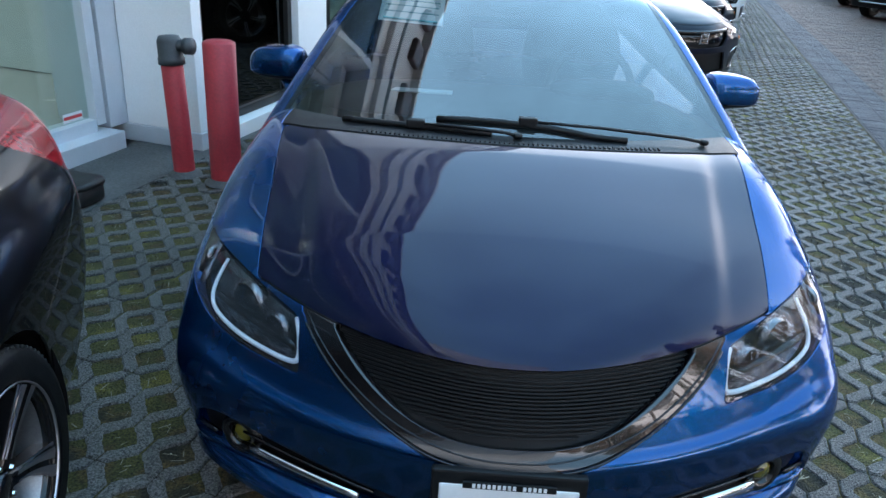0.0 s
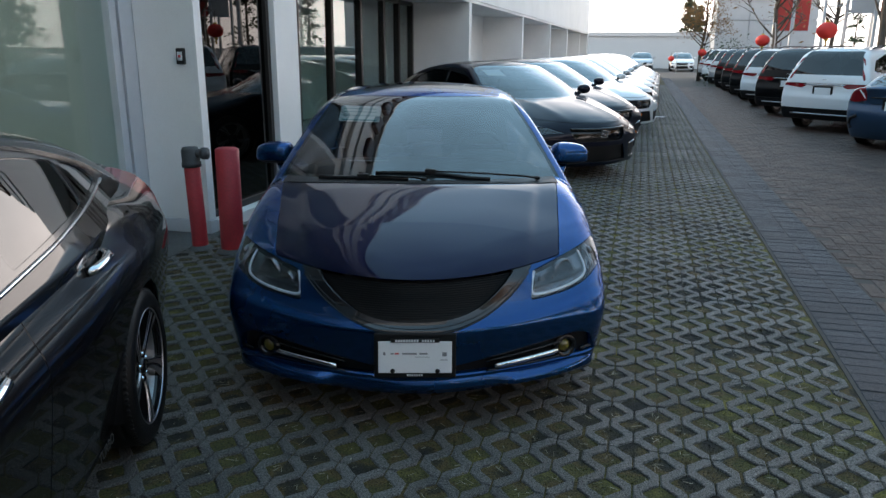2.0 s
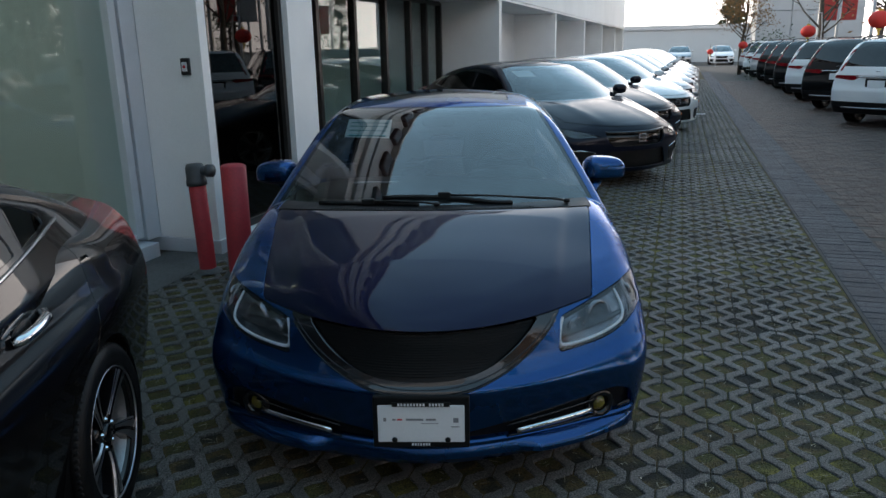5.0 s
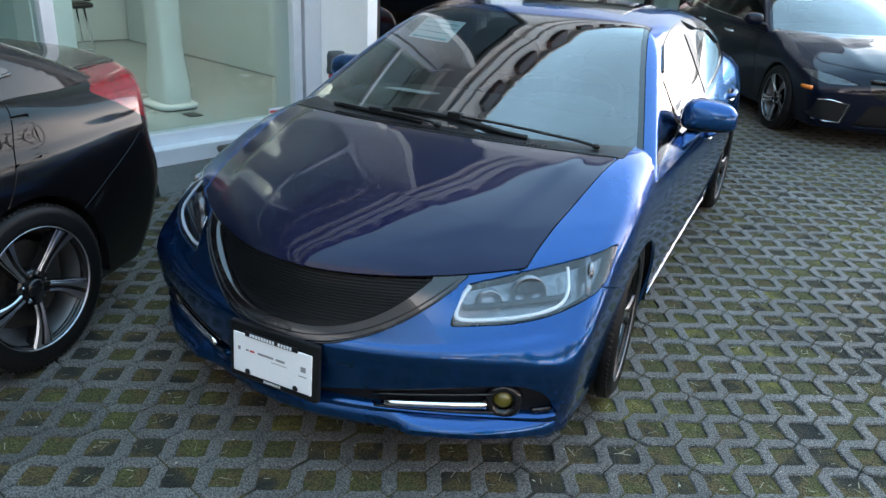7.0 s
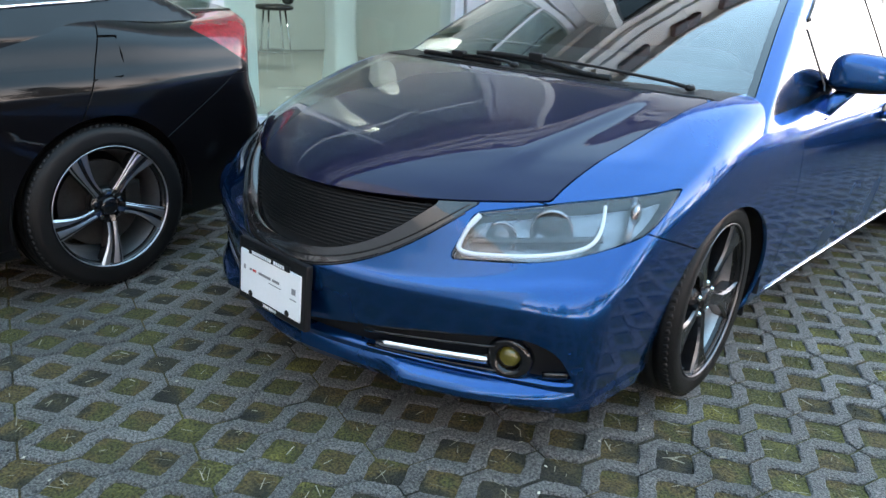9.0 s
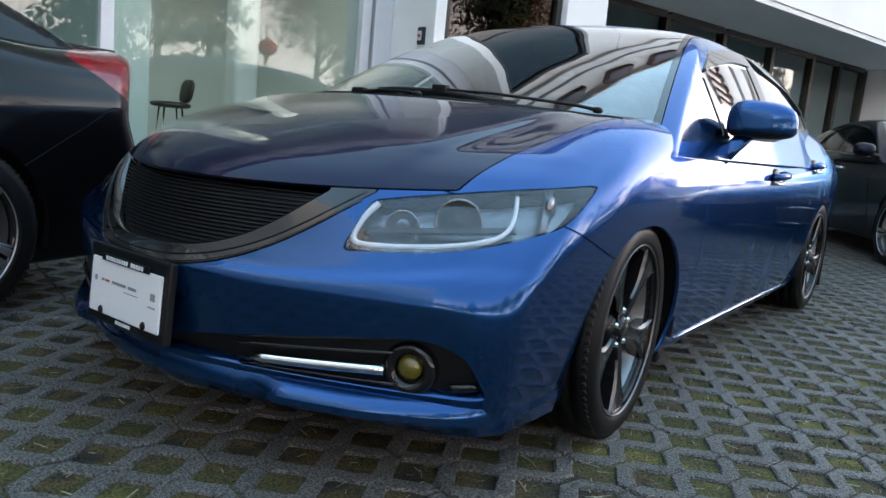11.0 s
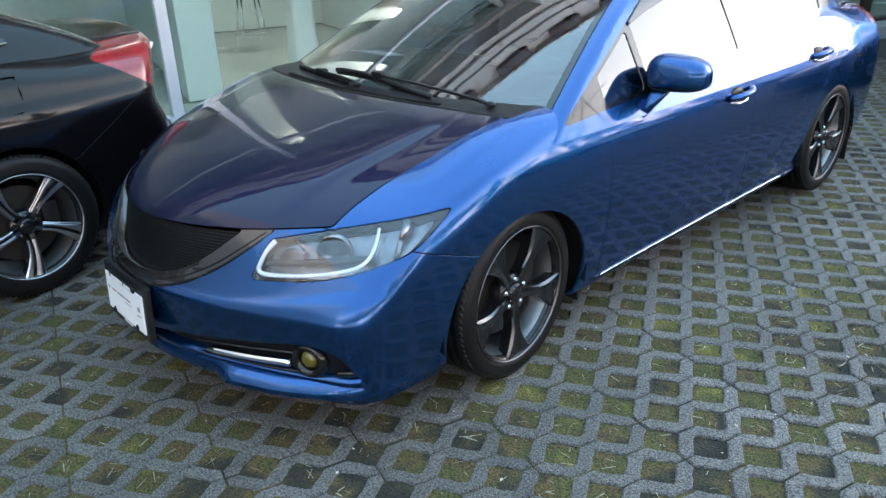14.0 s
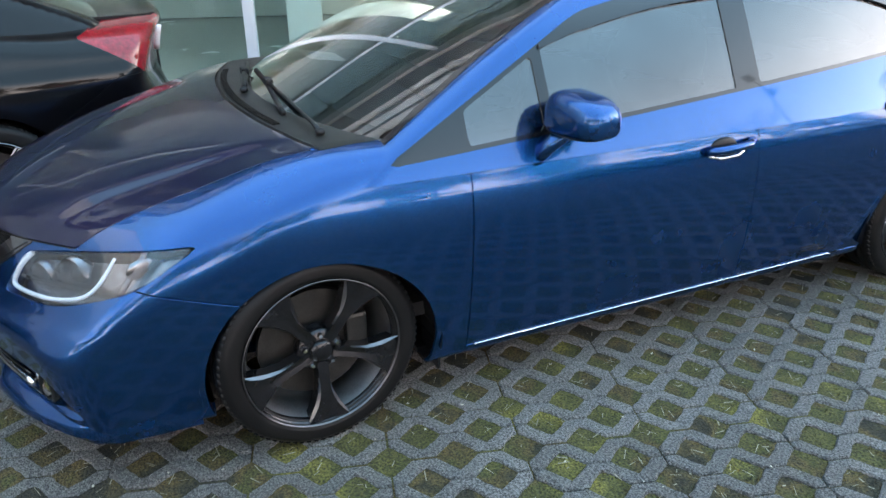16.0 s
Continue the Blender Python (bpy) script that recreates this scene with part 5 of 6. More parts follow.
road = structure("road", lot_box(1.742, 40, -30, 70, -0.2, -0.0055), surface("brick_joint_sand", (0.06, 0.055, 0.05), 0.9, 0, 0, 0.2, 4, 90, 0.3, 0.05), "brick-paved lane with sand joints", "road")
B = 0.104
lane = []
for i in range(0, 68):
    for j in range(-24, 320):
        s, a = 2.215 + i * B, j * B
        c = (i - j) % 4
        if c == 0:
            lane.append((a + B / 2, s + B, B / 2 - 0.0025, B - 0.0025))
        elif c == 3:
            lane.append((a + B, s + B / 2, B - 0.0025, B / 2 - 0.0025))
bricks("lane_bricks", lane, B, BRICK, "red-brown herringbone brick lane", road)
edge = []
for j in range(-20, 420):
    for k in range(2):
        edge.append((j * B + B / 2 + 0.03 * k, 1.76 + 0.225 * k + 0.11, B / 2 - 0.0025, 0.110))
bricks("edge_bricks", edge, B, EDGEBRICK, "slate grey brick edging band", road)
structure("lane_mark", lot_box(0.62, 1.25, 17.3, 17.42, 0.001, 0.006), PAPER, "worn white painted mark on the pavers", "road mark")

# ---- showroom ----
show = tagged(new("showroom"), "white showroom building with large windows and deep bays", "building", kind="structure")


def wall(name, s0, s1, a0, a1, z0, z1, mat=WALLWHITE, bevel=0.006):
    return part(name, lot_box(s0, s1, a0, a1, z0, z1, bevel), mat, show)


def glazing(name, s, a0, a1, z0, z1, mat, bars, frame_mat, w=0.07, deep=0.10, rails=()):
    """A framed window in the lot's long direction: a pane for each bay between bars."""
    win = new(name)
    win.parent = show
    cuts = [a0, *bars, a1]
    for p, q in zip(cuts, cuts[1:]):
        part("pane", lot_box(s - 0.006, s + 0.006, p + w / 2, q - w / 2, z0 + w / 2, z1 - w / 2), mat, win)
    for a in cuts:
        part("window_post", lot_box(s - deep / 2, s + deep / 2, a - w / 2, a + w / 2, z0, z1, 0.004), frame_mat, win)
    for z in (z0, z1, *rails):
        for p, q in zip(cuts, cuts[1:]):
            part("window_rail", lot_box(s - deep / 2 + 0.004, s + deep / 2 - 0.004, p + w / 2, q - w / 2, z - w / 2, z + w / 2, 0.004), frame_mat, win)
    return win


# glazed front beside the black sedan
glazing("window_1", -3.55, -8.0, 3.80, 0.16, 4.45, SHOPGLASS, (-4.6, -1.4, 1.92), FRAMEGREY, 0.08, 0.14, (3.0,))
wall("plinth", -3.70, -3.36, -8.1, 3.86, 0.0, 0.12, FRAMEGREY)
# white pier with the switch, the dark door and the slim post
wall("wall_2", -3.47, -2.90, 4.03, 4.13, 0.12, 4.49)
wall("jamb", -3.90, -3.475, 3.87, 4.13, 0.12, 4.49, FRAMEGREY)
wall("pier_foot", -3.92, -2.885, 4.02, 4.135, 0.0, 0.118, FRAMEGREY)
glazing("door_1", -2.98, 4.16, 5.34, 0.14, 4.45, DARKGLASS, (), FRAMEDARK, 0.06, 0.09, (2.45,))
wall("door_step", -3.10, -2.84, 4.14, 5.35, 0.0, 0.105)
wall("wall_3", -4.2, -2.88, 5.38, 5.88, 0.0, 4.49)
# bays with deep fins under the white overhang
glazing("window_2", -4.15, 5.95, 13.9, 0.10, 2.47, SHOPGLASS, (7.2, 8.4, 9.65, 10.9, 12.1, 13.0), FRAMEDARK, 0.09, 0.12)
for k, a in enumerate((14.0, 21.1, 28.0, 34.7, 41.8, 47.6)):
    wall("fin", -4.15, -2.90, a, a + 0.22, 0.0, 2.497)
    if k < 5:
        glazing("window_3", -4.15, a + 0.3, a + 3.3, 0.10, 2.47, SHOPGLASS, (a + 1.3, a + 2.3), FRAMEDARK, 0.09, 0.12)
        wall("bay_wall", -4.30, -4.10, a + 3.36, (14.0, 21.1, 28.0, 34.7, 41.8, 47.6)[k + 1] - 0.005, 0.0, 2.497)
wall("soffit", -4.35, -2.90, 5.89, 48.0, 2.50, 2.56)
wall("upper_wall", -3.30, -2.88, 5.89, 48.0, 2.562, 4.75)
# banded parapet with brown blocks over the near half
wall("parapet", -3.80, -2.80, -8.1, 21.0, 4.76, 5.06)
wall("parapet_groove", -3.80, -2.90, -8.1, 21.0, 5.062, 5.16, FRAMEDARK)
wall("parapet", -3.80, -2.78, -8.1, 21.0, 5.162, 5.52)
wall("parapet_groove", -3.80, -2.88, -8.1, 21.0, 5.522, 5.60, FRAMEDARK)
wall("parapet", -3.80, -2.84, -8.1, 21.0, 5.602, 6.20)
for k in range(32):
    part("parapet_block", lot_box(-2.84, -2.70, -7.8 + k * 0.9, -7.3 + k * 0.9, 5.66, 6.14, 0.05), surface("brown_glazed_block", (0.10, 0.045, 0.04), 0.4, 0, 0.2, 0.3, 6, 60, 0, 0.1) if k == 0 else bpy.data.materials["brown_glazed_block"], show)
wall("parapet_cap", -3.85, -2.66, -8.15, 21.05, 6.205, 6.30)
wall("lintel", -3.90, -2.90, -8.1, 5.885, 4.50, 4.755)
wall("roof_deck", -14.0, -3.31, -8.1, 48.0, 4.30, 4.45)
wall("back_wall", -14.3, -14.0, -8.1, 48.0, 0.0, 4.6)
wall("end_wall", -14.0, -2.88, 48.01, 48.25, 0.0, 4.75)
wall("end_wall", -14.0, -3.76, -8.4, -8.12, 0.0, 4.75)
# unseen tall wall, added at the lot's near end to shade the ground there
wall("shade_wall", -3.25, 5.0, -12.0, -5.0, 0.0, 8.5, FARWALL)
# inside
part("shop_floor", lot_box(-13.9, -3.72, -8.0, 48, -0.05, 0.10), SHOPFLOOR, show)
part("shop_wall", lot_box(-9.3, -9.1, -8.0, 48, 0.11, 4.25), SHOPWALL, show)
part("shop_ceiling", lot_box(-9.05, -3.78, -8.0, 5.35, 4.2, 4.25), WALLWHITE, show)
part("cross_wall", lot_box(-9.0, -4.35, 5.0, 5.12, 0.11, 4.19), SHOPWALL, show)
part("bay_lining", lot_box(-6.3, -6.2, 5.3, 48, 0.11, 2.5), SHOPWALL, show)
part("shop_column", lot_box(-4.75, -4.42, 2.15, 2.45, 0.11, 4.19, 0.01), WALLWHITE, show)
# wall added to keep the lit bay's light out of the darker room
part("light_partition", lot_box(-9.05, -4.80, 2.20, 2.30, 0.11, 4.19), SHOPWALL, show)
# added fill lamps, unseen behind the lintel, turned inwards to brighten the room
for a, watts in ((-4.6, 4), (-0.6, 6), (2.7, 16), (3.5, 16)):
    lamp = new("fill_lamp", bpy.data.lights.new("fill_lamp", "AREA"))
    lamp.data.shape, lamp.data.size, lamp.data.size_y, lamp.data.energy, lamp.data.color, lamp.data.spread = "RECTANGLE", 0.6, 0.12, watts, (0.96, 1.0, 0.98), radians(100)
    here = lot(a, -3.98, 4.05)
    lamp.matrix_world = look(here, here - ACROSS * 0.62 - Vector((0, 0, 0.80)))
    # rail made up to carry the unseen lamp
    part("fill_lamp_rail", lot_box(-3.93, -3.90, a - 0.32, a + 0.32, 4.08, 4.12, 0.004), FRAMEDARK, show)

# things by the front
sw = thing("wall_switch", "small black push-button box on the white pier", "switch", m=Matrix.Translation(lot(4.03, -3.04, 1.50)) @ LOT_TURN)
part("switch_box", box(0.075, 0.03, 0.13, (0, -0.012, 0), 0.008), BOXBLACK, sw)
part("switch_plate", box(0.045, 0.008, 0.07, (0, -0.030, 0), 0.006), FRAMEGREY, sw)
part("switch_button", moved(lathe([(0.0, 0.012), (0.010, 0.010), (0.013, 0.0)], 16, "Y"), Matrix.Translation((0, -0.032, 0)) @ Matrix.Rotation(math.pi, 4, "Z")), REDPAINT, sw, "", True)


def bollard(x, y, r, h, capped, tilt):
    b = thing("bollard", "weathered red steel bollard" + (" with a grey pipe elbow on top" if capped else " with a flat top"), "bollard", "bollards by the door", pose(x, y, 0, tilt[0], tilt[1], 0))
    part("post", lathe([(0.0, h), (r * 0.8, h), (r, h - 0.012), (r, 0.03), (r * 1.02, 0.0)], 28), REDPAINT, b, "", True)
    part("post_foot", lathe([(r, 0.03), (r + 0.025, 0.012), (r + 0.04, 0.0)], 28), APRON, b, "", True)
    if capped:
        cap = part("pipe_elbow", lathe([(0.0, h + 0.14), (r * 0.9, h + 0.135), (r * 1.12, h + 0.11), (r * 1.12, h + 0.02), (r * 1.2, h + 0.015), (r * 1.2, h - 0.02), (r, h - 0.02)], 24), PVC, b, "grey pipe elbow", True)
        part("elbow_arm", sweep([(0, 0, h + 0.085), (0.06, -0.015, h + 0.085), (0.125, -0.03, h + 0.085)], r * 0.58, 16), PVC, cap, "", True)
        part("elbow_collar", sweep([(0.098, -0.024, h + 0.085), (0.138, -0.034, h + 0.085)], r * 0.76, 16), PVC, cap, "", True)
    return b


bollard(-1.55, 4.23, 0.062, 0.685, True, (0, -1.5))
bollard(-1.27, 4.14, 0.090, 0.825, False, (0, 0.5))

bait = thing("bait_station", "low black plastic box with a pale label on the ground", "box", m=Matrix.Translation((-2.02, 3.70, 0.004)) @ Matrix.Rotation(radians(-16), 4, "Z"))
part("box_body", blob(0.20, 0.11, 0.06, 5.0, 28, 12), BOXBLACK, bait, "", True)
for o in bait.children:
    o.location.z = 0.06
part("box_lid", moved(blob(0.21, 0.12, 0.022, 5.0, 28, 8), Matrix.Translation((0, 0, 0.115))), BOXBLACK, bait, "", True)
part("box_label", box(0.09, 0.05, 0.003, (0.02, -0.02, 0.138)), LETTER, bait)

stand = thing("display_stand", "tall white moulded display stand with a flared foot", "stand", m=Matrix.Translation(lot(3.32, -4.75, 0.10)) @ LOT_TURN)
flare = lambda z: max(0.0, 1 - (z + 1.35) / 0.62) ** 2
sq = lambda p: Vector((p.x * (0.95 + 0.9 * flare(p.z)), p.y * (0.85 + 0.6 * flare(p.z)), p.z))
part("stand_body", moved(blob(0.16, 0.13, 1.35, 5.0, 28, 40, sq), Matrix.Translation((0, 0, 1.36))), PAPER, stand, "", True)
part("stand_foot", moved(blob(0.25, 0.19, 0.03, 4.0, 28, 8), Matrix.Translation((0, 0, 0.03))), PAPER, stand, "", True)
fl = thing("floor_outlet", "dark square outlet cover in the showroom floor", "outlet", m=Matrix.Translation(lot(3.30, -4.34, 0.101)) @ LOT_TURN)
part("outlet_cover", box(0.16, 0.12, 0.006, (0, 0, 0.003), 0.002), BOXBLACK, fl)

stool = thing("bar_stool", "chrome stool with a black seat and low back in the showroom", "stool", m=Matrix.Translation(lot(3.3, -6.6, 0.10)) @ LOT_TURN)
part("seat", moved(blob(0.20, 0.20, 0.035, 3.0, 28, 10), Matrix.Translation((0, 0, 0.72))), BOXBLACK, stool, "black padded seat", True)
part("backrest", moved(blob(0.19, 0.03, 0.13, 3.0, 24, 10), Matrix.Translation((0, 0.17, 0.88)) @ Matrix.Rotation(radians(-10), 4, "X")), BOXBLACK, stool, "black curved backrest", True)
for i in range(4):
    a = math.pi / 4 + i * math.pi / 2
    part("leg", sweep([(0.13 * math.cos(a), 0.13 * math.sin(a), 0.70), (0.22 * math.cos(a), 0.22 * math.sin(a), 0.0)], 0.011, 8), CHROME, stool, "chrome leg", True)
part("foot_ring", moved(lathe([(0.185 + 0.008 * math.cos(a), 0.008 * math.sin(a)) for a in np.linspace(0, 2 * math.pi, 9)], 32), Matrix.Translation((0, 0, 0.25))), CHROME, stool, "", True)
sticker = thing("window_sticker", "small white and pink sticker low on the showroom glass", "sticker", m=Matrix.Translation(lot(3.62, -3.538, 0.24)) @ LOT_TURN)
part("sticker_sheet", box(0.002, 0.16, 0.055), PAPER, sticker)
part("sticker_band", box(0.002, 0.15, 0.02, (0.002, 0, 0)), REDPRINT, sticker)


# ---- other cars ----
P_SEDAN = dict(
    spine=curve((-1.0, 0.55), (-0.9, 0.67), (-0.75, 0.745), (-0.5, 0.82), (-0.2, 0.88), (0.1, 0.925), (0.35, 0.945), (0.7, 0.93), (1.1, 0.93), (1.6, 0.95), (2.2, 0.985), (2.7, 1.01), (3.1, 1.02), (3.4, 1.035), (3.62, 1.045), (3.75, 1.03)),
    crown=curve((-0.95, 0.14), (-0.6, 0.10), (-0.2, 0.06), (0.2, 0.02), (0.4, 0.0), (2.6, 0.0), (3.1, 0.03), (3.6, 0.05)),
    dome=lambda x, y: 0.012 * np.exp(-((x - 0.42) / 0.09) ** 2) * np.clip((0.3 - y) / 0.3, 0, 1) * np.clip((y + 0.9) / 0.3, 0, 1),
    width=curve((-0.95, 0.83), (-0.6, 0.885), (-0.2, 0.90), (0.3, 0.898), (1.5, 0.888), (2.3, 0.895), (2.8, 0.90), (3.3, 0.865), (3.75, 0.80)),
    flank=curve((0.1, -0.13), (0.2, -0.088), (0.32, -0.058), (0.5, -0.028), (0.62, -0.012), (0.74, 0.0), (0.79, -0.008), (0.84, -0.030), (0.92, -0.060), (1.0, -0.10), (1.1, -0.16)),
    nose=curve((0.1, -0.86), (0.2, -0.92), (0.35, -0.945), (0.5, -0.95), (0.6, -0.94), (0.7, -0.90), (0.8, -0.78)),
    nose_bow=curve((0.1, 0.42), (0.5, 0.42), (0.7, 0.52)),
    tail=curve((0.1, 3.50), (0.3, 3.62), (0.55, 3.69), (0.62, 3.68), (0.75, 3.64), (0.9, 3.665), (1.0, 3.70), (1.1, 3.68)),
    tail_bow=0.34, floor=0.17, shoulder=curve((-0.9, 0.10), (-0.3, 0.12), (0.3, 0.08), (2.5, 0.08), (3.4, 0.10)), nose_round=0.08,
    roof=curve((0.6, 1.27), (1.0, 1.355), (1.4, 1.398), (1.7, 1.405), (2.1, 1.385), (2.6, 1.310), (3.0, 1.215), (3.4, 1.10)), roof_crown=0.05,
    belt0=0.97, tuck=-0.02, lean=0.52, cabin_width=curve((0.3, 0.835), (1.5, 0.846), (2.3, 0.836), (2.8, 0.78), (3.3, 0.69)),
    screen=curve((0.82, -0.02), (0.95, 0.25), (1.1, 0.54), (1.25, 0.87), (1.36, 1.16), (1.44, 1.5)), screen_bow=0.40,
    backlight=curve((0.85, 3.62), (1.0, 3.42), (1.1, 3.20), (1.2, 2.94), (1.3, 2.62), (1.42, 2.1)), back_bow=0.30,
    core=(-0.3, 3.05), core2=(1.0, 2.4),
    hubs=(0.0, 2.70), hub_z=0.315, arch=0.352, R=0.318, rr=0.232, track=0.775,
    opening=((0.52, 0.945), (2.0, 1.005), (2.90, 1.060), (2.66, 1.175), (2.2, 1.270), (1.7, 1.315), (1.3, 1.285), (0.9, 1.140)),
    panes=((0.62, 1.62), (1.72, 2.42), (2.47, 2.75)), splits=(0.56, 1.68, 2.52), handles=((1.36, 0.835), (2.26, 0.885)), height=1.4)
P_SUV = dict(
    spine=curve((-1.0, 0.66), (-0.9, 0.80), (-0.7, 0.90), (-0.4, 0.97), (0.0, 1.03), (0.3, 1.05), (0.8, 1.04), (1.6, 1.06), (2.4, 1.08), (3.2, 1.08), (3.7, 1.07)),
    crown=curve((-0.95, 0.12), (-0.4, 0.08), (0.1, 0.03), (0.4, 0.0), (3.6, 0.0)),
    width=curve((-0.95, 0.84), (-0.5, 0.90), (0.3, 0.925), (1.5, 0.92), (2.8, 0.925), (3.3, 0.90), (3.7, 0.86)),
    flank=curve((0.15, -0.07), (0.3, -0.03), (0.5, -0.01), (0.8, 0.0), (0.92, -0.02), (1.02, -0.06), (1.15, -0.12)),
    nose=curve((0.15, -0.82), (0.35, -0.90), (0.6, -0.92), (0.8, -0.88), (0.95, -0.78)), nose_bow=curve((0.2, 0.36), (0.9, 0.45)),
    tail=curve((0.2, 3.52), (0.4, 3.62), (0.65, 3.64), (0.8, 3.60), (1.05, 3.56), (1.2, 3.5)),
    tail_bow=0.14, floor=0.24, shoulder=curve((-0.9, 0.10), (3.5, 0.08)), nose_round=0.09,
    roof=curve((0.6, 1.50), (1.0, 1.60), (1.5, 1.655), (2.2, 1.665), (3.0, 1.635), (3.6, 1.58)), roof_crown=0.05,
    belt0=1.02, lean=0.36, cabin_width=curve((0.3, 0.87), (1.5, 0.885), (2.8, 0.87), (3.5, 0.81)),
    screen=curve((0.95, -0.05), (1.1, 0.2), (1.3, 0.55), (1.5, 0.90), (1.6, 1.12), (1.7, 1.4)), screen_bow=0.34,
    backlight=curve((0.9, 3.62), (1.1, 3.56), (1.3, 3.46), (1.5, 3.32), (1.66, 3.05)), back_bow=0.12,
    core=(-0.3, 3.0), core2=(1.0, 2.9),
    hubs=(0.0, 2.66), hub_z=0.345, arch=0.385, R=0.348, rr=0.235, track=0.79,
    opening=((0.62, 1.01), (2.6, 1.075), (3.28, 1.20), (3.12, 1.40), (2.7, 1.52), (1.6, 1.555), (1.2, 1.50), (0.95, 1.33)),
    panes=((0.70, 1.62), (1.72, 2.50), (2.56, 3.15)), splits=(0.6, 1.67, 2.55), handles=((1.5, 0.92), (2.4, 0.95)), height=1.66)


def parked_car(name, label, P, paint, fine, group="", suv=False):
    """A whole parked car of simpler build: panels, glazing, lamps, handles, mirrors, wheels."""
    car = thing(name, label, "car", group)
    lower, cabin, low, top = body_skins(P, fine)
    G = 0.003
    cols = lambda p: (np.abs(p[:, 0]), p[:, 1], p[:, 2])
    hz, ar = P["hub_z"], P["arch"]
    up = P["spine"](np.array([-0.75]))[0]

    def arches(p):
        x, y, z = cols(p)
        return np.maximum(np.minimum(np.hypot(y - P["hubs"][0], z - hz), np.hypot(y - P["hubs"][1], z - hz)) - ar, 0.5 - x)
    h = up - 0.02

    def head(p):
        x, y, z = cols(p)
        return np.maximum(convex(y + 0.95 + x, z, (0.47, h - 0.132), (1.05, h - 0.150), (1.42, h - 0.060), (1.5, h + 0.015), (1.05, h - 0.060), (0.47, h - 0.090)), y - 0.1)

    def grille(p):
        x, y, z = cols(p)
        return np.maximum(convex(x, z, (-0.6, h - 0.255), (0.36, h - 0.245), (0.43, h - 0.165), (0.43, h - 0.085), (-0.6, h - 0.07)), y + 0.4)

    def intake(p):
        x, y, z = cols(p)
        return np.maximum(convex(x, z, (-0.6, P["floor"] + 0.05), (0.50, P["floor"] + 0.05), (0.40, h - 0.30), (-0.6, h - 0.30)), y + 0.4)

    def wing(p):
        x, y, z = cols(p)
        return np.maximum(convex(x, z, (0.58, P["floor"] + 0.06), (0.83, P["floor"] + 0.10), (0.80, h - 0.27), (0.54, h - 0.30)), y + 0.3)
    bonnet = lambda p: np.maximum(np.maximum(h - 0.035 + 0.05 * (np.abs(p[:, 0]) / 0.7) ** 2 - p[:, 2], np.abs(p[:, 0]) - (0.70 + 0.06 * (p[:, 1] + 0.5))), p[:, 1] - (0.14 + 0.2 * p[:, 0] ** 2))
    if suv:
        lamp = lambda p: np.maximum(convex(p[:, 1] - 0.5 * np.abs(p[:, 0]), p[:, 2], (2.90, 0.93), (3.35, 0.86), (3.45, 0.97), (3.0, 1.08)), np.maximum(3.1 - p[:, 1], 0.36 - np.abs(p[:, 0])))
    else:
        lamp = lambda p: np.maximum(convex(p[:, 1] - 0.55 * np.abs(p[:, 0]), p[:, 2], (2.74, 0.955), (3.02, 0.768), (3.16, 0.760), (3.32, 0.80), (3.36, 0.95), (3.34, 1.01), (2.95, 1.005)), np.maximum(2.9 - p[:, 1], 0.42 - np.abs(p[:, 0])))
    low = cut(low, arches, 1)
    shell = low
    for f in (grille, intake):
        shell = cut(shell, f, 1)
    skin_object("inner_shell", inset(shell, 0.016), TRIM, car)
    rest = low
    skin_object("bonnet", cut(rest, lambda p: bonnet(p) + G), paint, car)
    rest = cut(rest, lambda p: bonnet(p) - G, 1)
    lens = cut(rest, lambda p: head(p) + 0.002)
    for s, ob in zip(("left", "right"), pair("headlamp", lens, LENS, car, "clear headlamp")):
        skin_object("lamp_bowl", inset(cut(lens, lambda p: head(p) + 0.01), 0.03), LAMPBOWL, ob, "", s)
    rest = cut(rest, head, 1)
    for nm, f, mat in (("grille", grille, GLOSSTRIM), ("lower_intake", intake, RUBBER), ("corner_vent", wing, RUBBER)):
        skin_object(nm, inset(cut(low, lambda p: f(p) - 0.004), 0.03), mat, car)
        rest = cut(rest, f, 1)
    on = lambda x, z, d=0.0: (lambda w: Vector((w[0], w[1] + d, w[2])))(meet(lower, (x, 0, z), (0, -1, 0))[0])
    part("grille_bar", sweep([on(x, h - 0.098 + 0.01 * (x / 0.5) ** 2, 0.004) for x in np.linspace(-0.43, 0.43, 21)], 0.018, 8, 1.0), GLOSSTRIM if not suv else CHROME, car, "", True)
    part("badge", moved(join(box(0.105, 0.012, 0.013, (0, 0, 0.042), 0.003), box(0.115, 0.012, 0.013, (0, 0, -0.042), 0.003), box(0.014, 0.012, 0.09, (-0.046, 0, 0), 0.003), box(0.014, 0.012, 0.09, (0.046, 0, 0), 0.003), box(0.08, 0.012, 0.014, (0, 0, 0.0), 0.003)), Matrix.Translation(on(0, h - 0.155, -0.006))), CHROME, car, "chrome badge")
    for s in (1, -1):
        c = [on(s * x, z, -0.002) for x, z in ((0.80, h - 0.29), (0.70, h - 0.285), (0.56, h - 0.31), (0.60, P["floor"] + 0.075), (0.70, P["floor"] + 0.07), (0.80, P["floor"] + 0.085))]
        part("bright_edge", sweep(c, 0.008, 6), CHROME, car, "bright corner trim", True)
        if not suv:
            part("side_marker", sweep([meet(lower, (0, y, h - 0.20), (s, 0, 0))[0] for y in np.linspace(-0.62, -0.48, 5)], 0.017, 8, 1.2), AMBER, car, "amber side marker", True)
    d0, d1, d2 = P["splits"]
    tail_lamps = cut(rest, lamp)
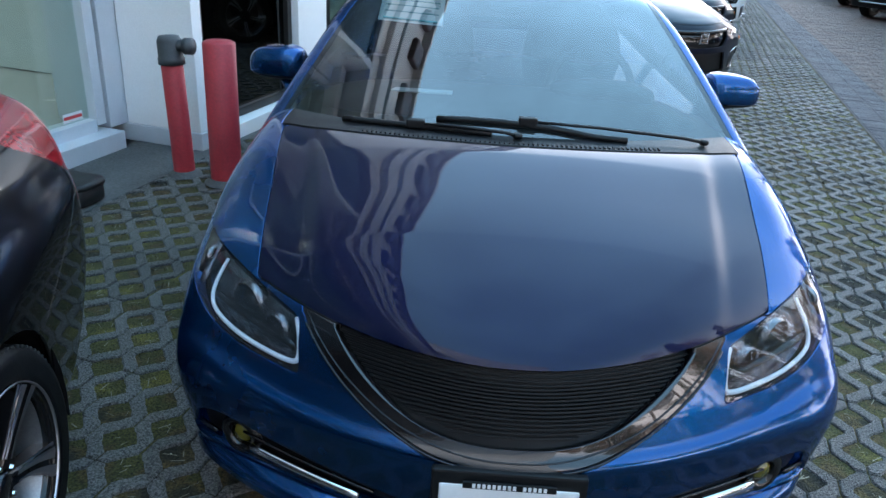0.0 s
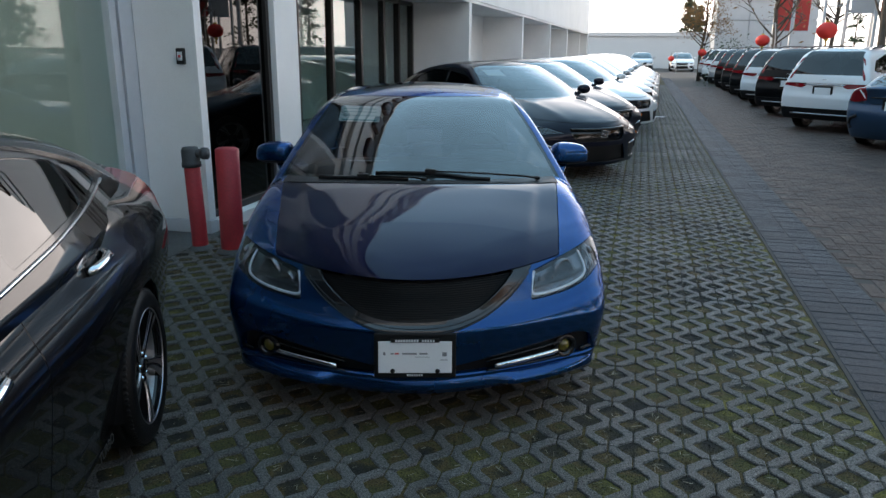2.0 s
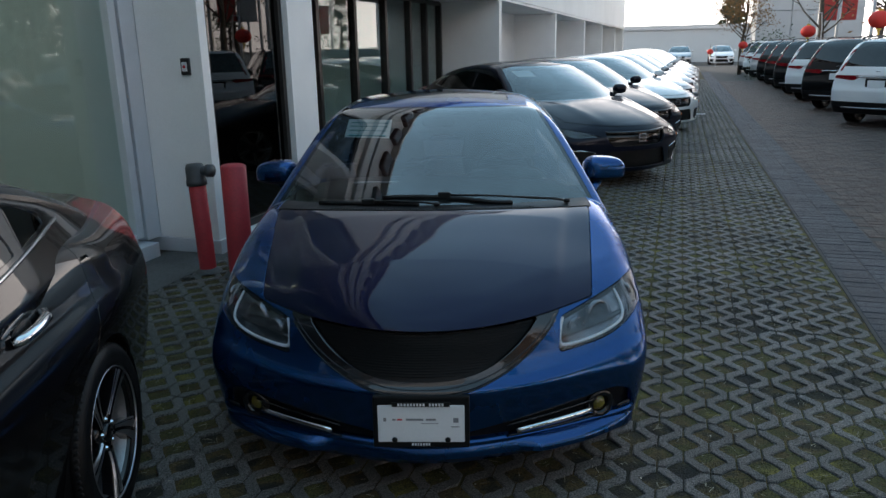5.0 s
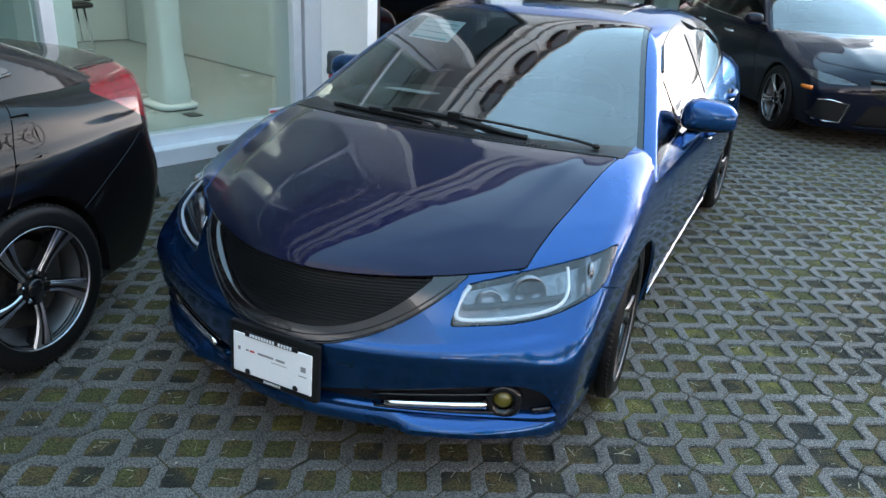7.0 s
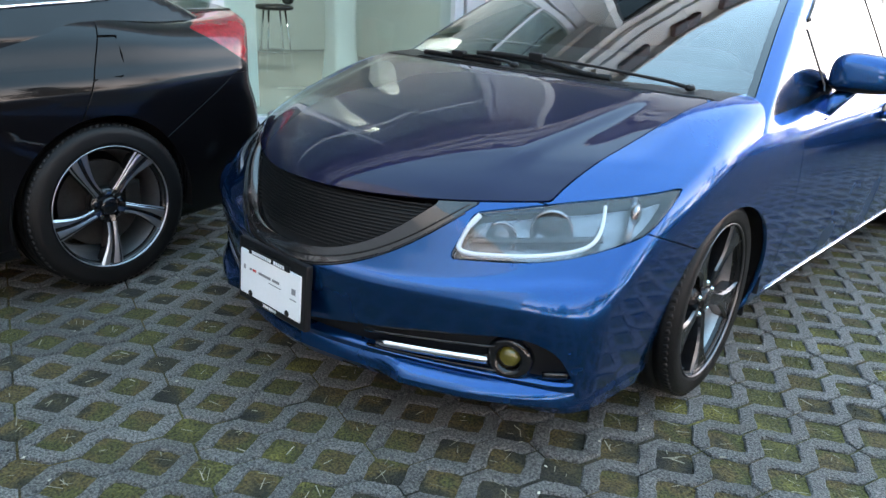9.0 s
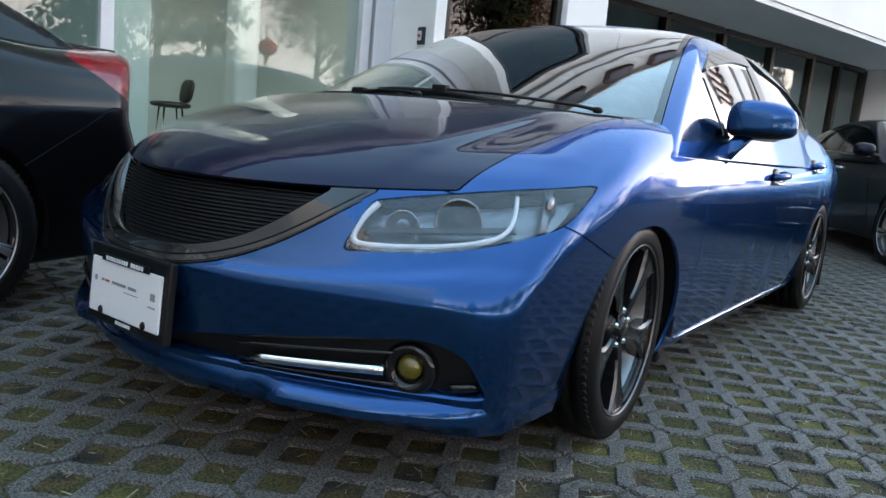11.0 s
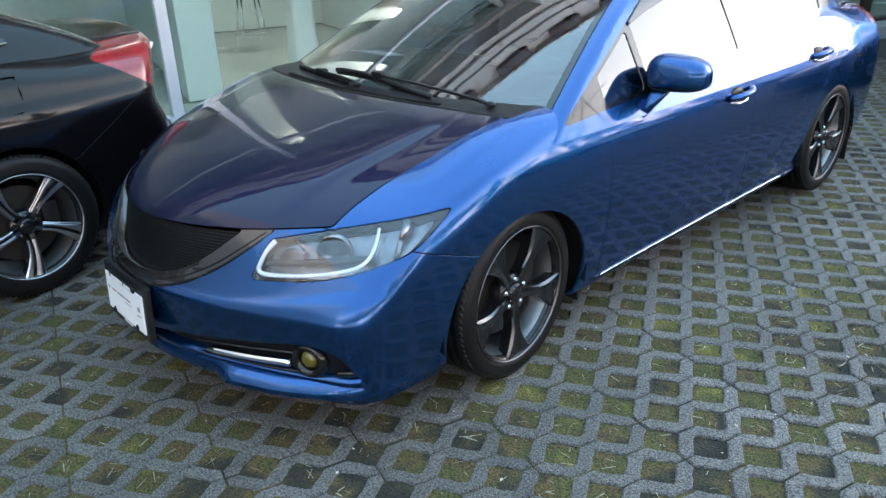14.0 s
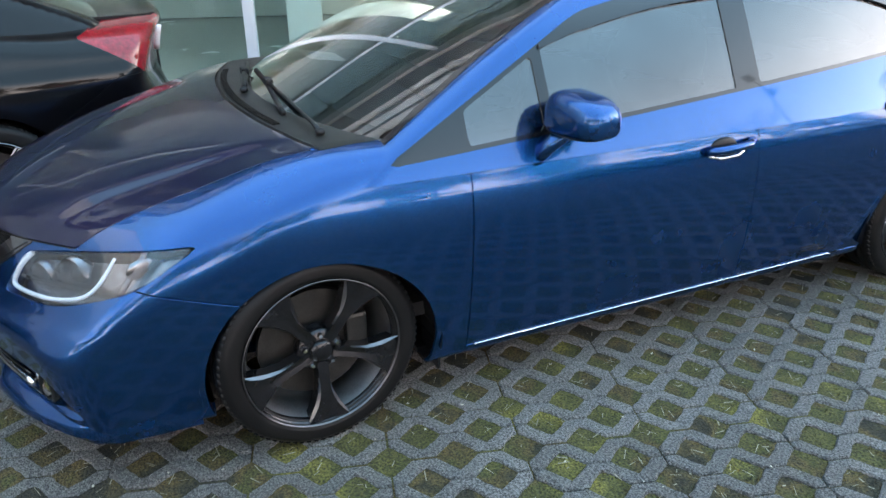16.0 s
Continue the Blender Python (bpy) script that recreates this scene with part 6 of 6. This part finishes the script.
    for ob, s in zip(pair("tail_lamp", tail_lamps, LAMPRED, car, "red tail lamp", 0.02), (1, -1)):
        if suv:
            continue
        ray = lambda a, z: (lambda w: Vector((w[0] * 1.004, w[1] + 0.003, w[2])))(meet(lower, (0, 2.9, z), (s * math.cos(a), math.sin(a), 0))[0])
        part("reverse_lens", sweep([ray(0.86 + 0.02 * i, 0.96 - 0.032 * i) for i in range(5)], 0.018, 8, 0.5), LAMPWHITE, ob, "clear reversing lens", True)
    rest = cut(rest, lamp, 1)
    sill_z = P["floor"] + 0.055
    back = lambda z: d2 + 0.45 * np.clip(z - 0.45, -0.2, 1)
    fend = cut(rest, lambda p: p[:, 1] - d0 + G)
    skin_object("front_body", fend, paint, car, depth=0.012)
    mid = cut(rest, lambda p: p[:, 1] - d0 - G, 1)
    doors = cut(mid, lambda p: np.maximum(sill_z - p[:, 2], p[:, 1] - back(p[:, 2])) + G)
    f1 = pair("front_door", cut(doors, lambda p: p[:, 1] - d1 + G), paint, car, "", 0.012)
    f2 = pair("rear_door", cut(doors, lambda p: p[:, 1] - d1 - G, 1), paint, car, "", 0.012)
    rear = cut(mid, lambda p: np.maximum(sill_z - p[:, 2], p[:, 1] - back(p[:, 2])) - G, 1)
    pair("sill", cut(cut(rear, lambda p: p[:, 2] - sill_z), lambda p: p[:, 1] - d2), TRIM if suv else paint, car)
    rear = cut(rear, lambda p: np.maximum(p[:, 2] - sill_z, p[:, 1] - d2), 1)
    # bumper line runs down from the lamp to the wheel arch
    hy = P["hubs"][1]
    bump = (lambda p: p[:, 2] - 0.47) if suv else (lambda p: np.maximum(p[:, 2] - (0.775 - 0.62 * np.maximum(3.32 - p[:, 1], 0) * (p[:, 1] < 9) - 0.25 * np.maximum(p[:, 1] - 3.5, 0)), hy + 0.05 - p[:, 1]))
    fuel = lambda p: np.maximum(convex(p[:, 1], p[:, 2], (2.55, 0.79), (2.80, 0.80), (2.82, 0.94), (2.53, 0.94)), 0.4 - p[:, 0])
    qp = cut(rear, lambda p: bump(p) - 0.002, 1)
    skin_object("rear_quarter", cut(qp, lambda p: np.abs(fuel(p)) - 0.0045, 1), paint, car, depth=0.012)
    rb = skin_object("rear_bumper", cut(rear, lambda p: bump(p) + 0.002), TRIM if suv else paint, car, depth=0.012)
    back_on = lambda x, z, d=0.0: (lambda w: Vector((w[0], w[1] + d, w[2])))(meet(lower, (x, 2.5, z), (0, 1, 0))[0])
    pz = 0.80 if suv else 0.72
    plate = part("plate_frame", moved(box(0.40, 0.012, 0.22, bevel=0.006), Matrix.Translation(back_on(0, pz, 0.006))), TRIM, car, "black plate frame")
    part("rear_plate", moved(box(0.31, 0.012, 0.15, bevel=0.004), Matrix.Translation(back_on(0, pz, 0.014))), PLATEWHITE, plate, "white dealer plate")
    part("tail_badge", moved(join(box(0.09, 0.012, 0.012, (0, 0, 0.034), 0.003), box(0.09, 0.012, 0.012, (0, 0, -0.034), 0.003), box(0.08, 0.012, 0.012, (0, 0, 0), 0.003)), Matrix.Translation(back_on(0, pz + 0.20, 0.008))), CHROME, car, "chrome badge")
    if suv:
        part("bumper_strip", sweep([back_on(x, 0.36, 0.006) for x in np.linspace(-0.62, 0.62, 15)], 0.016, 6), ALLOY, rb, "silver bumper strip", True)
    part("boot_trim", sweep([back_on(x, pz + 0.13, 0.004) for x in np.linspace(-0.4, 0.4, 9)], 0.014, 6), CHROME if suv else GLOSSTRIM, car, "", True)
    if not suv:
        lip = [back_on(x, 1.005, -0.02 + 0.0) for x in np.linspace(-0.70, 0.70, 17)]
        part("boot_lip", sweep(lip, 0.018, 8, 0.8), paint, car, "", True)
        for s in (1, -1):
            v = [back_on(s * 0.60, 0.55, 0.002), back_on(s * 0.70, 0.50, 0.002), back_on(s * 0.74, 0.42, 0.002), back_on(s * 0.70, 0.34, 0.002)]
            part("rear_vent", sweep(v, 0.03, 8), TRIM, rb, "", True)
    # cabin
    side_x = lambda p: P["cabin_width"](p[:, 1]) - P["lean"] * (p[:, 2] - P["belt0"]) - 0.1 * (p[:, 2] - P["belt0"]) ** 2
    ztop = P["height"]
    y_top = {True: 1.02, False: 1.10}[suv]
    y_back = {True: 3.22, False: 2.42}[suv]
    screen = lambda p: np.maximum(np.abs(p[:, 0]) - (side_x(p) - 0.06), p[:, 1] - (y_top + 0.40 * p[:, 0] ** 2))
    backl = lambda p: np.maximum(np.maximum(np.abs(p[:, 0]) - (side_x(p) - 0.09), y_back - 0.2 * p[:, 0] ** 2 - p[:, 1]), (1.12 - p[:, 2]) if suv else -9)
    opening = lambda p: np.maximum(convex(p[:, 1], p[:, 2], *P["opening"]), side_x(p) - 0.09 - np.abs(p[:, 0]))
    top = cut(top, lambda p: p[:, 2] - P["belt0"] + 0.06, 1)
    skin_object("windscreen", cut(top, lambda p: screen(p) + 0.002), WINDSCREEN, car, "windscreen")
    if not suv:
        bm = bmesh.new()
        rows = [[bm.verts.new((lambda w: (w[0], w[1] + 0.014, w[2]))(meet(cabin, (-0.50 + 0.24 * i / 4, 1.5, 1.215 + 0.075 * j / 3), (0, -1, 0))[0])) for i in range(5)] for j in range(4)]
        for p, q in zip(rows, rows[1:]):
            for i in range(4):
                bm.faces.new((p[i], p[i + 1], q[i + 1], q[i]))
        part("price_sheet", bm, SHEET, car, "white price sheet behind the windscreen")
    t = cut(top, screen, 1)
    skin_object("rear_window", cut(t, lambda p: backl(p) + 0.002), PRIVACY if suv else CARGLASS, car, "tinted rear window")
    t = cut(t, backl, 1)
    trim = cut(t, opening)
    skin_object("roof", cut(t, opening, 1), paint, car, depth=0.012)
    for y0, y1 in P["panes"]:
        f = lambda p, a=y0, b=y1: np.maximum(np.maximum(opening(p) + 0.022, a - p[:, 1]), p[:, 1] - b)
        pair("side_window", inset(cut(trim, f), 0.004), PRIVACY, car, "tinted side window")
        trim = cut(trim, f, 1)
    pair("window_trim", trim, GLOSSTRIM, car, "gloss black window trim", 0.006)
    pts = P["opening"]
    for s in (1, -1):
        edge = []
        for a in np.linspace(0, 1, 22):
            y = pts[0][0] + 0.06 + a * (pts[2][0] - pts[0][0] - 0.1)
            z = np.interp(y, [p[0] for p in pts[:3]], [p[1] for p in pts[:3]]) + 0.006
            w = meet(cabin, (0, y, z), (s, 0, 0))[0]
            edge.append((w[0] + s * 0.002, w[1], w[2]))
        part("belt_trim", sweep(edge, 0.007, 6), CHROME, car, "chrome belt trim", True)
        for (hy_, hz_), d in zip(P["handles"], (f1, f2)):
            hd = door_handle(d[0 if s > 0 else 1], lower, hy_, hz_, s, CHROME, "chrome door handle")
        part("door_mirror", moved(blob(0.10, 0.07, 0.065, 2.5, 20, 12), Matrix.Translation((s * 0.965, P["opening"][0][0] + 0.08, P["belt0"] + 0.05))), paint, car, "", True)
        part("mirror_stalk", sweep([(s * 0.84, P["opening"][0][0] + 0.06, P["belt0"] - 0.01), (s * 0.92, P["opening"][0][0] + 0.07, P["belt0"] + 0.02)], 0.025, 8), TRIM, car, "", True)
        for hy_ in P["hubs"]:
            bm = lathe([(ar + 0.012, s * 0.86), (ar + 0.012, s * 0.45), (0.05, s * 0.45)], 32, "X")
            moved(bm, Matrix.Translation((0, hy_, hz)))
            bmesh.ops.delete(bm, geom=[v for v in bm.verts if v.co.z < 0.2], context="VERTS")
            part("wheel_housing", bm, TRIM, car, "", True)
            wheel(car, "wheel", (s * P["track"], hy_, P["R"]), Matrix() if s > 0 else Matrix.Rotation(math.pi, 4, "Z"), P["R"], P["rr"], 0.215, 5, GLOSSTRIM, "star")
        if suv:
            part("roof_rail", sweep([(s * 0.60, 1.2, 1.63), (s * 0.60, 1.35, 1.68), (s * 0.60, 2.9, 1.67), (s * 0.59, 3.1, 1.62)], 0.016, 6), GLOSSTRIM, car, "", True)
            lampv = lambda p: np.maximum(convex(p[:, 2], np.abs(p[:, 0]) - (side_x(p) - 0.09), (1.02, -0.02), (1.45, -0.01), (1.45, 0.035), (1.02, 0.05)), 3.1 - p[:, 1])
            skin_object("pillar_lamp", inset(cut(top, lampv), -0.006), LAMPRED, car, "red upright tail lamp", "left" if s > 0 else "right", 0.02)
    part("cabin_floor", box(1.35, 2.2, 0.05, (0, 1.5, 0.36)), DASH, car)
    part("dashboard", moved(blob(0.68, 0.2, 0.1, 3.5, 20, 10), Matrix.Translation((0, 0.62, P["belt0"] - 0.06))), DASH, car, "", True)
    for x in (0.36, -0.36):
        seat(car, x, 1.25, 0.55 + (0.16 if suv else 0), SEATCLOTH)
    return car


def repaint(car, old, paint):
    for o in car.children_recursive:
        for slot in o.material_slots:
            if slot.material == old:
                slot.link = "OBJECT"
                slot.material = paint


def at_nose(x, y, rz, nose=0.95):
    r = Matrix.Rotation(radians(rz), 4, "Z")
    return Matrix.Translation(Vector((x, y, 0)) - (r @ Vector((0, -nose, 0)))) @ r


def at_wheel(x, y, rz, wx, wy):
    r = Matrix.Rotation(radians(rz), 4, "Z")
    return Matrix.Translation(Vector((x, y, 0)) - (r @ Vector((wx, wy, 0)))) @ r


black_sedan = parked_car("black_sedan", "glossy black sedan with two-tone alloy wheels, red tail lamps", P_SEDAN, BLACK, 0.85)
black_sedan.matrix_world = at_wheel(-0.912, 1.236, 7.0, 0.86, 2.70)

for s in (1, -1):
    txt = bpy.data.curves.new("turbo_script", "FONT")
    txt.body, txt.size, txt.extrude, txt.align_x = "TURBO", 0.05, 0.001, "CENTER"
    txt.materials.append(STEEL)
    tb = tagged(new("turbo_script", txt), "chrome lettering low on the door")
    tb.parent = black_sedan
    tb.matrix_local = Matrix(((0, 0, s, s * 0.8595), (s, 0, 0, 2.12), (0, 1, 0, 0.262), (0, 0, 0, 1)))

ROW = [(MIDNIGHT, "midnight blue"), (MIDNIGHT, "midnight blue"), (PEARL, "white"), (SILVER, "silver"), (PEARL, "white"), (SILVER, "silver"), (PEARL, "white"), (PEARL, "white"), (SILVER, "silver")]
for k, (paint, word) in enumerate(ROW):
    p = Vector((2.52, 7.40, 0)) + Vector((0.86, 2.60, 0)) * k + ACROSS * (0.25 if k > 1 else 0)
    c = copy_thing(black_sedan, at_nose(p.x, p.y, 28))
    c.name = "parked_sedan"
    tagged(c, "%s sedan parked nose out along the showroom" % word if k else "dark blue sedan parked nose out beside the showroom", "car", "sedans along the showroom")
    repaint(c, BLACK, paint)

suv = parked_car("parked_suv", "white sport utility vehicle with upright red tail lamps", P_SUV, PEARL, 0.42, "cars across the lane", True)
place = lot(15.9, 4.05)
suv.matrix_world = at_wheel(place.x, place.y, 125, 0.79, 2.66)
for a, paint, word in ((19.4, BLACK, "black"), (22.4, PEARL, "white"), (25.2, BLACK, "black"), (28.0, BLACK, "black"), (30.8, BLACK, "black"), (33.6, SILVER, "silver"), (37.5, PEARL, "white"), (40.3, SILVER, "silver")):
    place = lot(a, 4.0)
    c = copy_thing(suv, at_wheel(place.x, place.y, 125, 0.79, 2.66))
    tagged(c, "%s sport utility vehicle parked tail to the lane" % word)
    if paint != PEARL:
        repaint(c, PEARL, paint)
for a, paint, word in ((13.0, SEA, "sea blue"), (10.3, BLACK, "black")):
    place = lot(a, 4.45)
    c = copy_thing(black_sedan, at_wheel(place.x, place.y, 125, 0.86, 2.70))
    c.name = "parked_sedan"
    tagged(c, "%s sedan with a white dealer plate, tail to the lane" % word, "car", "cars across the lane")
    if paint != BLACK:
        repaint(c, BLACK, paint)


# ---- across the lane and beyond ----
def leaf_cloud(centres, count, spread, size, r, flat=1.0):
    v, f = [], []
    for c in centres:
        for _ in range(count):
            p = Vector(c) + Vector((r.gauss(0, spread), r.gauss(0, spread), r.gauss(0, spread * flat)))
            u = Vector((r.gauss(0, 1), r.gauss(0, 1), r.gauss(0, 1))).normalized()
            w = u.orthogonal().normalized()
            k = size * r.uniform(0.5, 1.4)
            n = len(v)
            v += [p - u * k, p + w * k * 0.45, p + u * k, p - w * k * 0.45]
            f.append((n, n + 1, n + 2, n + 3))
    return v, f


def leaf_part(name, v, f, mat, parent):
    me = bpy.data.meshes.new(name)
    me.from_pydata([tuple(p) for p in v], [], f)
    me.materials.append(mat)
    ob = new(name, me)
    ob.parent = parent
    return ob


def broadleaf(x, y, h, seed, leaves, mat=LEAFBROWN, label="bare street tree with a few autumn leaves"):
    r = random.Random(seed)
    t = thing("tree", label, "tree", "trees across the lane", pose(x, y, 0))
    trunk = [(0, 0, 0), (r.gauss(0, 0.05), r.gauss(0, 0.05), h * 0.25), (r.gauss(0, 0.1), r.gauss(0, 0.1), h * 0.5), (r.gauss(0, 0.2), r.gauss(0, 0.2), h * 0.78)]
    part("trunk", sweep(trunk, h * 0.020, 8, 1.0, 0.35), BARK, t, "", True)
    tips, limbs = [], []
    for k in range(17):
        z = h * r.uniform(0.30, 0.74)
        an, ln = r.uniform(0, 6.28), h * r.uniform(0.18, 0.34)
        d = Vector((math.cos(an), math.sin(an), r.uniform(0.5, 1.2))).normalized()
        p0 = Vector((trunk[2][0], trunk[2][1], z))
        p1, p2 = p0 + d * ln * 0.5, p0 + d * ln + Vector((0, 0, h * 0.04))
        limbs.append(sweep([p0, p1, p2], h * 0.0065, 5, 1.0, 0.3))
        tips.append(p2)
        for _ in range(5):
            e = (p1 + (p2 - p1) * r.random())
            q = e + Vector((r.gauss(0, 1), r.gauss(0, 1), r.uniform(0.1, 1.2))).normalized() * ln * 0.45
            limbs.append(sweep([e, (e + q) / 2 + Vector((0, 0, 0.03)), q], h * 0.0028, 4, 1.0, 0.3))
            tips.append(q)
    part("bough", join(*limbs), BARK, t, "", True)
    leaf_part("crown", *leaf_cloud(tips, leaves, h * 0.045, h * 0.009 + 0.02, r), mat, t)
    return t


def conifer(x, y, h, seed, label="tall dark green conifer", thick=9):
    r = random.Random(seed)
    t = thing("conifer", label, "tree", "trees across the lane", pose(x, y, 0))
    part("trunk", sweep([(0, 0, 0), (0, 0, h * 0.5), (0, 0, h)], h * 0.016, 8, 1.0, 0.15), BARK, t, "", True)
    tips = []
    for k in range(int(h * 9)):
        s = r.random() ** 0.8
        z = h * (0.10 + 0.88 * s)
        reach = h * 0.19 * (1 - s) ** 0.75 * r.uniform(0.55, 1.15) + 0.1
        an = r.uniform(0, 6.28)
        for q in (0.35, 0.65, 1.0):
            tips.append((reach * q * math.cos(an), reach * q * math.sin(an), z - reach * 0.25 * q))
    leaf_part("crown", *leaf_cloud(tips, thick, h * 0.016 + 0.05, h * 0.012 + 0.05, r, 0.6), LEAFGREEN, t)
    return t


def bearing(az, dist):
    return (0.1 + dist * math.sin(radians(az)), -1.7 + dist * math.cos(radians(az)))


def lantern(az, el, dist, d):
    x, y = bearing(az, dist)
    z = 1.57 + dist * math.tan(radians(el))
    l = thing("paper_lantern", "round red festive lantern with a gold tassel", "lantern", "red lanterns", pose(x, y, z))
    ribs = [(d / 2 * math.cos(b) * (1 + 0.015 * math.cos(24 * b)), d * 0.42 * math.sin(b)) for b in np.linspace(-1.4, 1.4, 19)]
    part("lantern_body", lathe(ribs, 24), LANTERN, l, "", True)
    for s in (1, -1):
        part("lantern_collar", moved(lathe([(d * 0.12, 0.03), (d * 0.12, -0.03), (d * 0.10, -0.03)], 16), Matrix.Translation((0, 0, s * d * 0.43))), GOLD, l)
    part("tassel", sweep([(0, 0, -d * 0.45), (0.01, 0, -d * 0.8)], d * 0.05, 6), GOLD, l)
    part("cord", sweep([(0, 0, d * 0.45), (0, 0, d * 0.45 + 0.3)], 0.008, 4), BOXBLACK, l)
    part("lantern_pole", sweep([(0, 0, d * 0.45 + 0.3), (0.35, 0, d * 0.45 + 0.34), (0.4, 0, d * 0.2), (0.4, 0, -z)], 0.02, 6), POLE, l)


for az, el, dist, d in ((28.9, 1.32, 18.5, 0.42), (25.0, 0.68, 26, 0.42), (21.1, -0.16, 40, 0.42), (19.0, -0.59, 55, 0.42), (51.6, 3.6, 11.3, 0.42)):
    lantern(az, el, dist, d)
for az, dist, h, seed, n in ((25.9, 27, 5.6, 3, 5), (32.2, 20, 6.0, 4, 4), (21.0, 42, 5.2, 5, 26), (29.3, 34, 6.0, 8, 4), (35.5, 26, 6.2, 11, 5)):
    broadleaf(*bearing(az, dist), h, seed, n)
conifer(*bearing(20.0, 78), 6.8, 21, thick=30)
conifer(*bearing(20.7, 82), 5.9, 22, thick=30)
for k, (az, dist, h) in enumerate(((33.5, 60, 8.0), (36.5, 64, 9.0), (30.6, 75, 7.0), (40, 58, 9.0), (44, 60, 8.5))):
    conifer(*bearing(az, dist), h, 40 + k)
broadleaf(10.5, 13.6, 8.0, 17, 0, label="bare leafless street tree behind the parked cars")
# the belt of trees opposite the showroom, lit by the low sun
for k in range(22):
    p = lot(-26 + k * 2.7, 17.5 + (k % 3) * 2.2)
    if k % 2 == 0:
        conifer(p.x, p.y, 10.0 + k % 4, 60 + k, "sunlit conifer opposite the showroom", 18)
    else:
        broadleaf(p.x, p.y, 8.0 + k % 3, 80 + k, 110, LEAFBROWN, "sunlit brown-leaved tree opposite the showroom")

hedge_v, hedge_f = leaf_cloud([bearing(22.3 + i * 0.12, 36 + i * 0.5) + (0.5 + 0.45 * (i % 3),) for i in range(14)], 120, 0.35, 0.07, random.Random(5))
hb = thing("bush", "dark green rounded bush at the lane's edge", "bush")
leaf_part("crown", hedge_v, hedge_f, LEAFGREEN, hb)


def lamp_post(x, y, h, rz):
    p = thing("street_lamp", "tall grey parking-lot lamp with two flat heads", "street lamp", "lamp posts", pose(x, y, 0, 0, 0, rz))
    part("pole", lathe([(0.0, h), (0.05, h), (0.09, 0.4), (0.10, 0.0)], 14), POLE, p, "", True)
    part("base", lathe([(0.0, 0.5), (0.26, 0.5), (0.28, 0.46), (0.28, 0.0)], 20), APRON, p)
    for s in (1, -1):
        part("arm", sweep([(0, 0, h - 0.1), (s * 0.4, 0, h + 0.12), (s * 0.9, 0, h + 0.15)], 0.035, 8), POLE, p, "", True)
        part("lamp_head", moved(box(0.62, 0.30, 0.10, bevel=0.03), Matrix.Translation((s * 1.15, 0, h + 0.14))), GUNMETAL, p)


lamp_post(12.6, 18.7, 9.5, 60)
for a, s in ((24.0, 10.5), (-14.0, 10.0)):
    q = lot(a, s)
    lamp_post(q.x, q.y, 7.5, 60)


def flag_pole(az, dist, h, panel=None):
    x, y = bearing(az, dist)
    f = thing("banner_pole", "pale banner pole with a plain cloth banner" if panel else "bare pale metal flag pole beside the lane", "pole", "banner poles", pose(x, y, 0, 0, 0, -az))
    part("pole", lathe([(0.0, h), (0.035, h), (0.055, 0.0)], 12), POLE, f, "", True)
    if panel:
        w, hh, z, mat = panel
        part("banner", moved(box(w, 0.012, hh, bevel=0.003), Matrix.Translation((w / 2 + 0.08, 0, z))), mat, f)
        for q in (z + hh / 2, z - hh / 2):
            part("banner_arm", sweep([(0, 0, q), (w + 0.1, 0, q)], 0.015, 6), POLE, f)


flag_pole(29.9, 21, 5.5, (0.55, 1.3, 3.10, GREYSIGN))
flag_pole(25.6, 30, 5.6, (0.46, 1.1, 2.8, BANNER))
flag_pole(26.7, 30, 5.6, (0.46, 1.1, 2.8, BANNER))
flag_pole(31.6, 21, 5.5, (0.55, 1.3, 3.10, BANNER))
flag_pole(33.8, 25, 6.0)
flag_pole(28.6, 24, 6.0)

# low far building that closes the lane
far = tagged(new("far_building"), "low pale blue-grey building closing the lane", "building", kind="structure")
part("wall", lot_box(-14, 7.2, 68, 88, 0, 2.75), FARWALL, far)
part("roof_edge", lot_box(-14.2, 7.4, 67.8, 88.2, 2.752, 3.1), GREYSIGN, far)
# tall sign block
c = bearing(21.8, 46)
blk = tagged(new("sign_tower"), "tall pale grey panelled block beyond the parked cars", "building", kind="structure")
blk.matrix_world = Matrix.Translation((c[0], c[1], 0)) @ LOT_TURN
for i in range(3):
    for j in range(4):
        part("panel", box(1.72, 0.12, 1.56, (0.88 + i * 1.76, 0, 0.8 + j * 1.6), 0.01), GREYSIGN, blk)
part("core", box(5.2, 3.0, 6.4, (2.64, 1.6, 3.2)), FARWALL, blk)
part("sign", box(2.5, 0.10, 1.2, (1.55, -0.12, 4.92), 0.01), BANNER, blk, "red sign with a plain white bar")
part("sign_bar", box(1.9, 0.03, 0.30, (1.55, -0.19, 4.72), 0.01), PAPER, blk)
# cars parked across the far end
for k in range(4):
    q = lot(58, 0.5 + k * 3.0)
    cc = copy_thing(black_sedan, at_nose(q.x, q.y, -17.5))
    cc.name = "parked_sedan"
    tagged(cc, "pale sedan parked across the far end of the lane", "car", "cars at the lane's end")
    repaint(cc, BLACK, PEARL if k % 2 else SILVER)
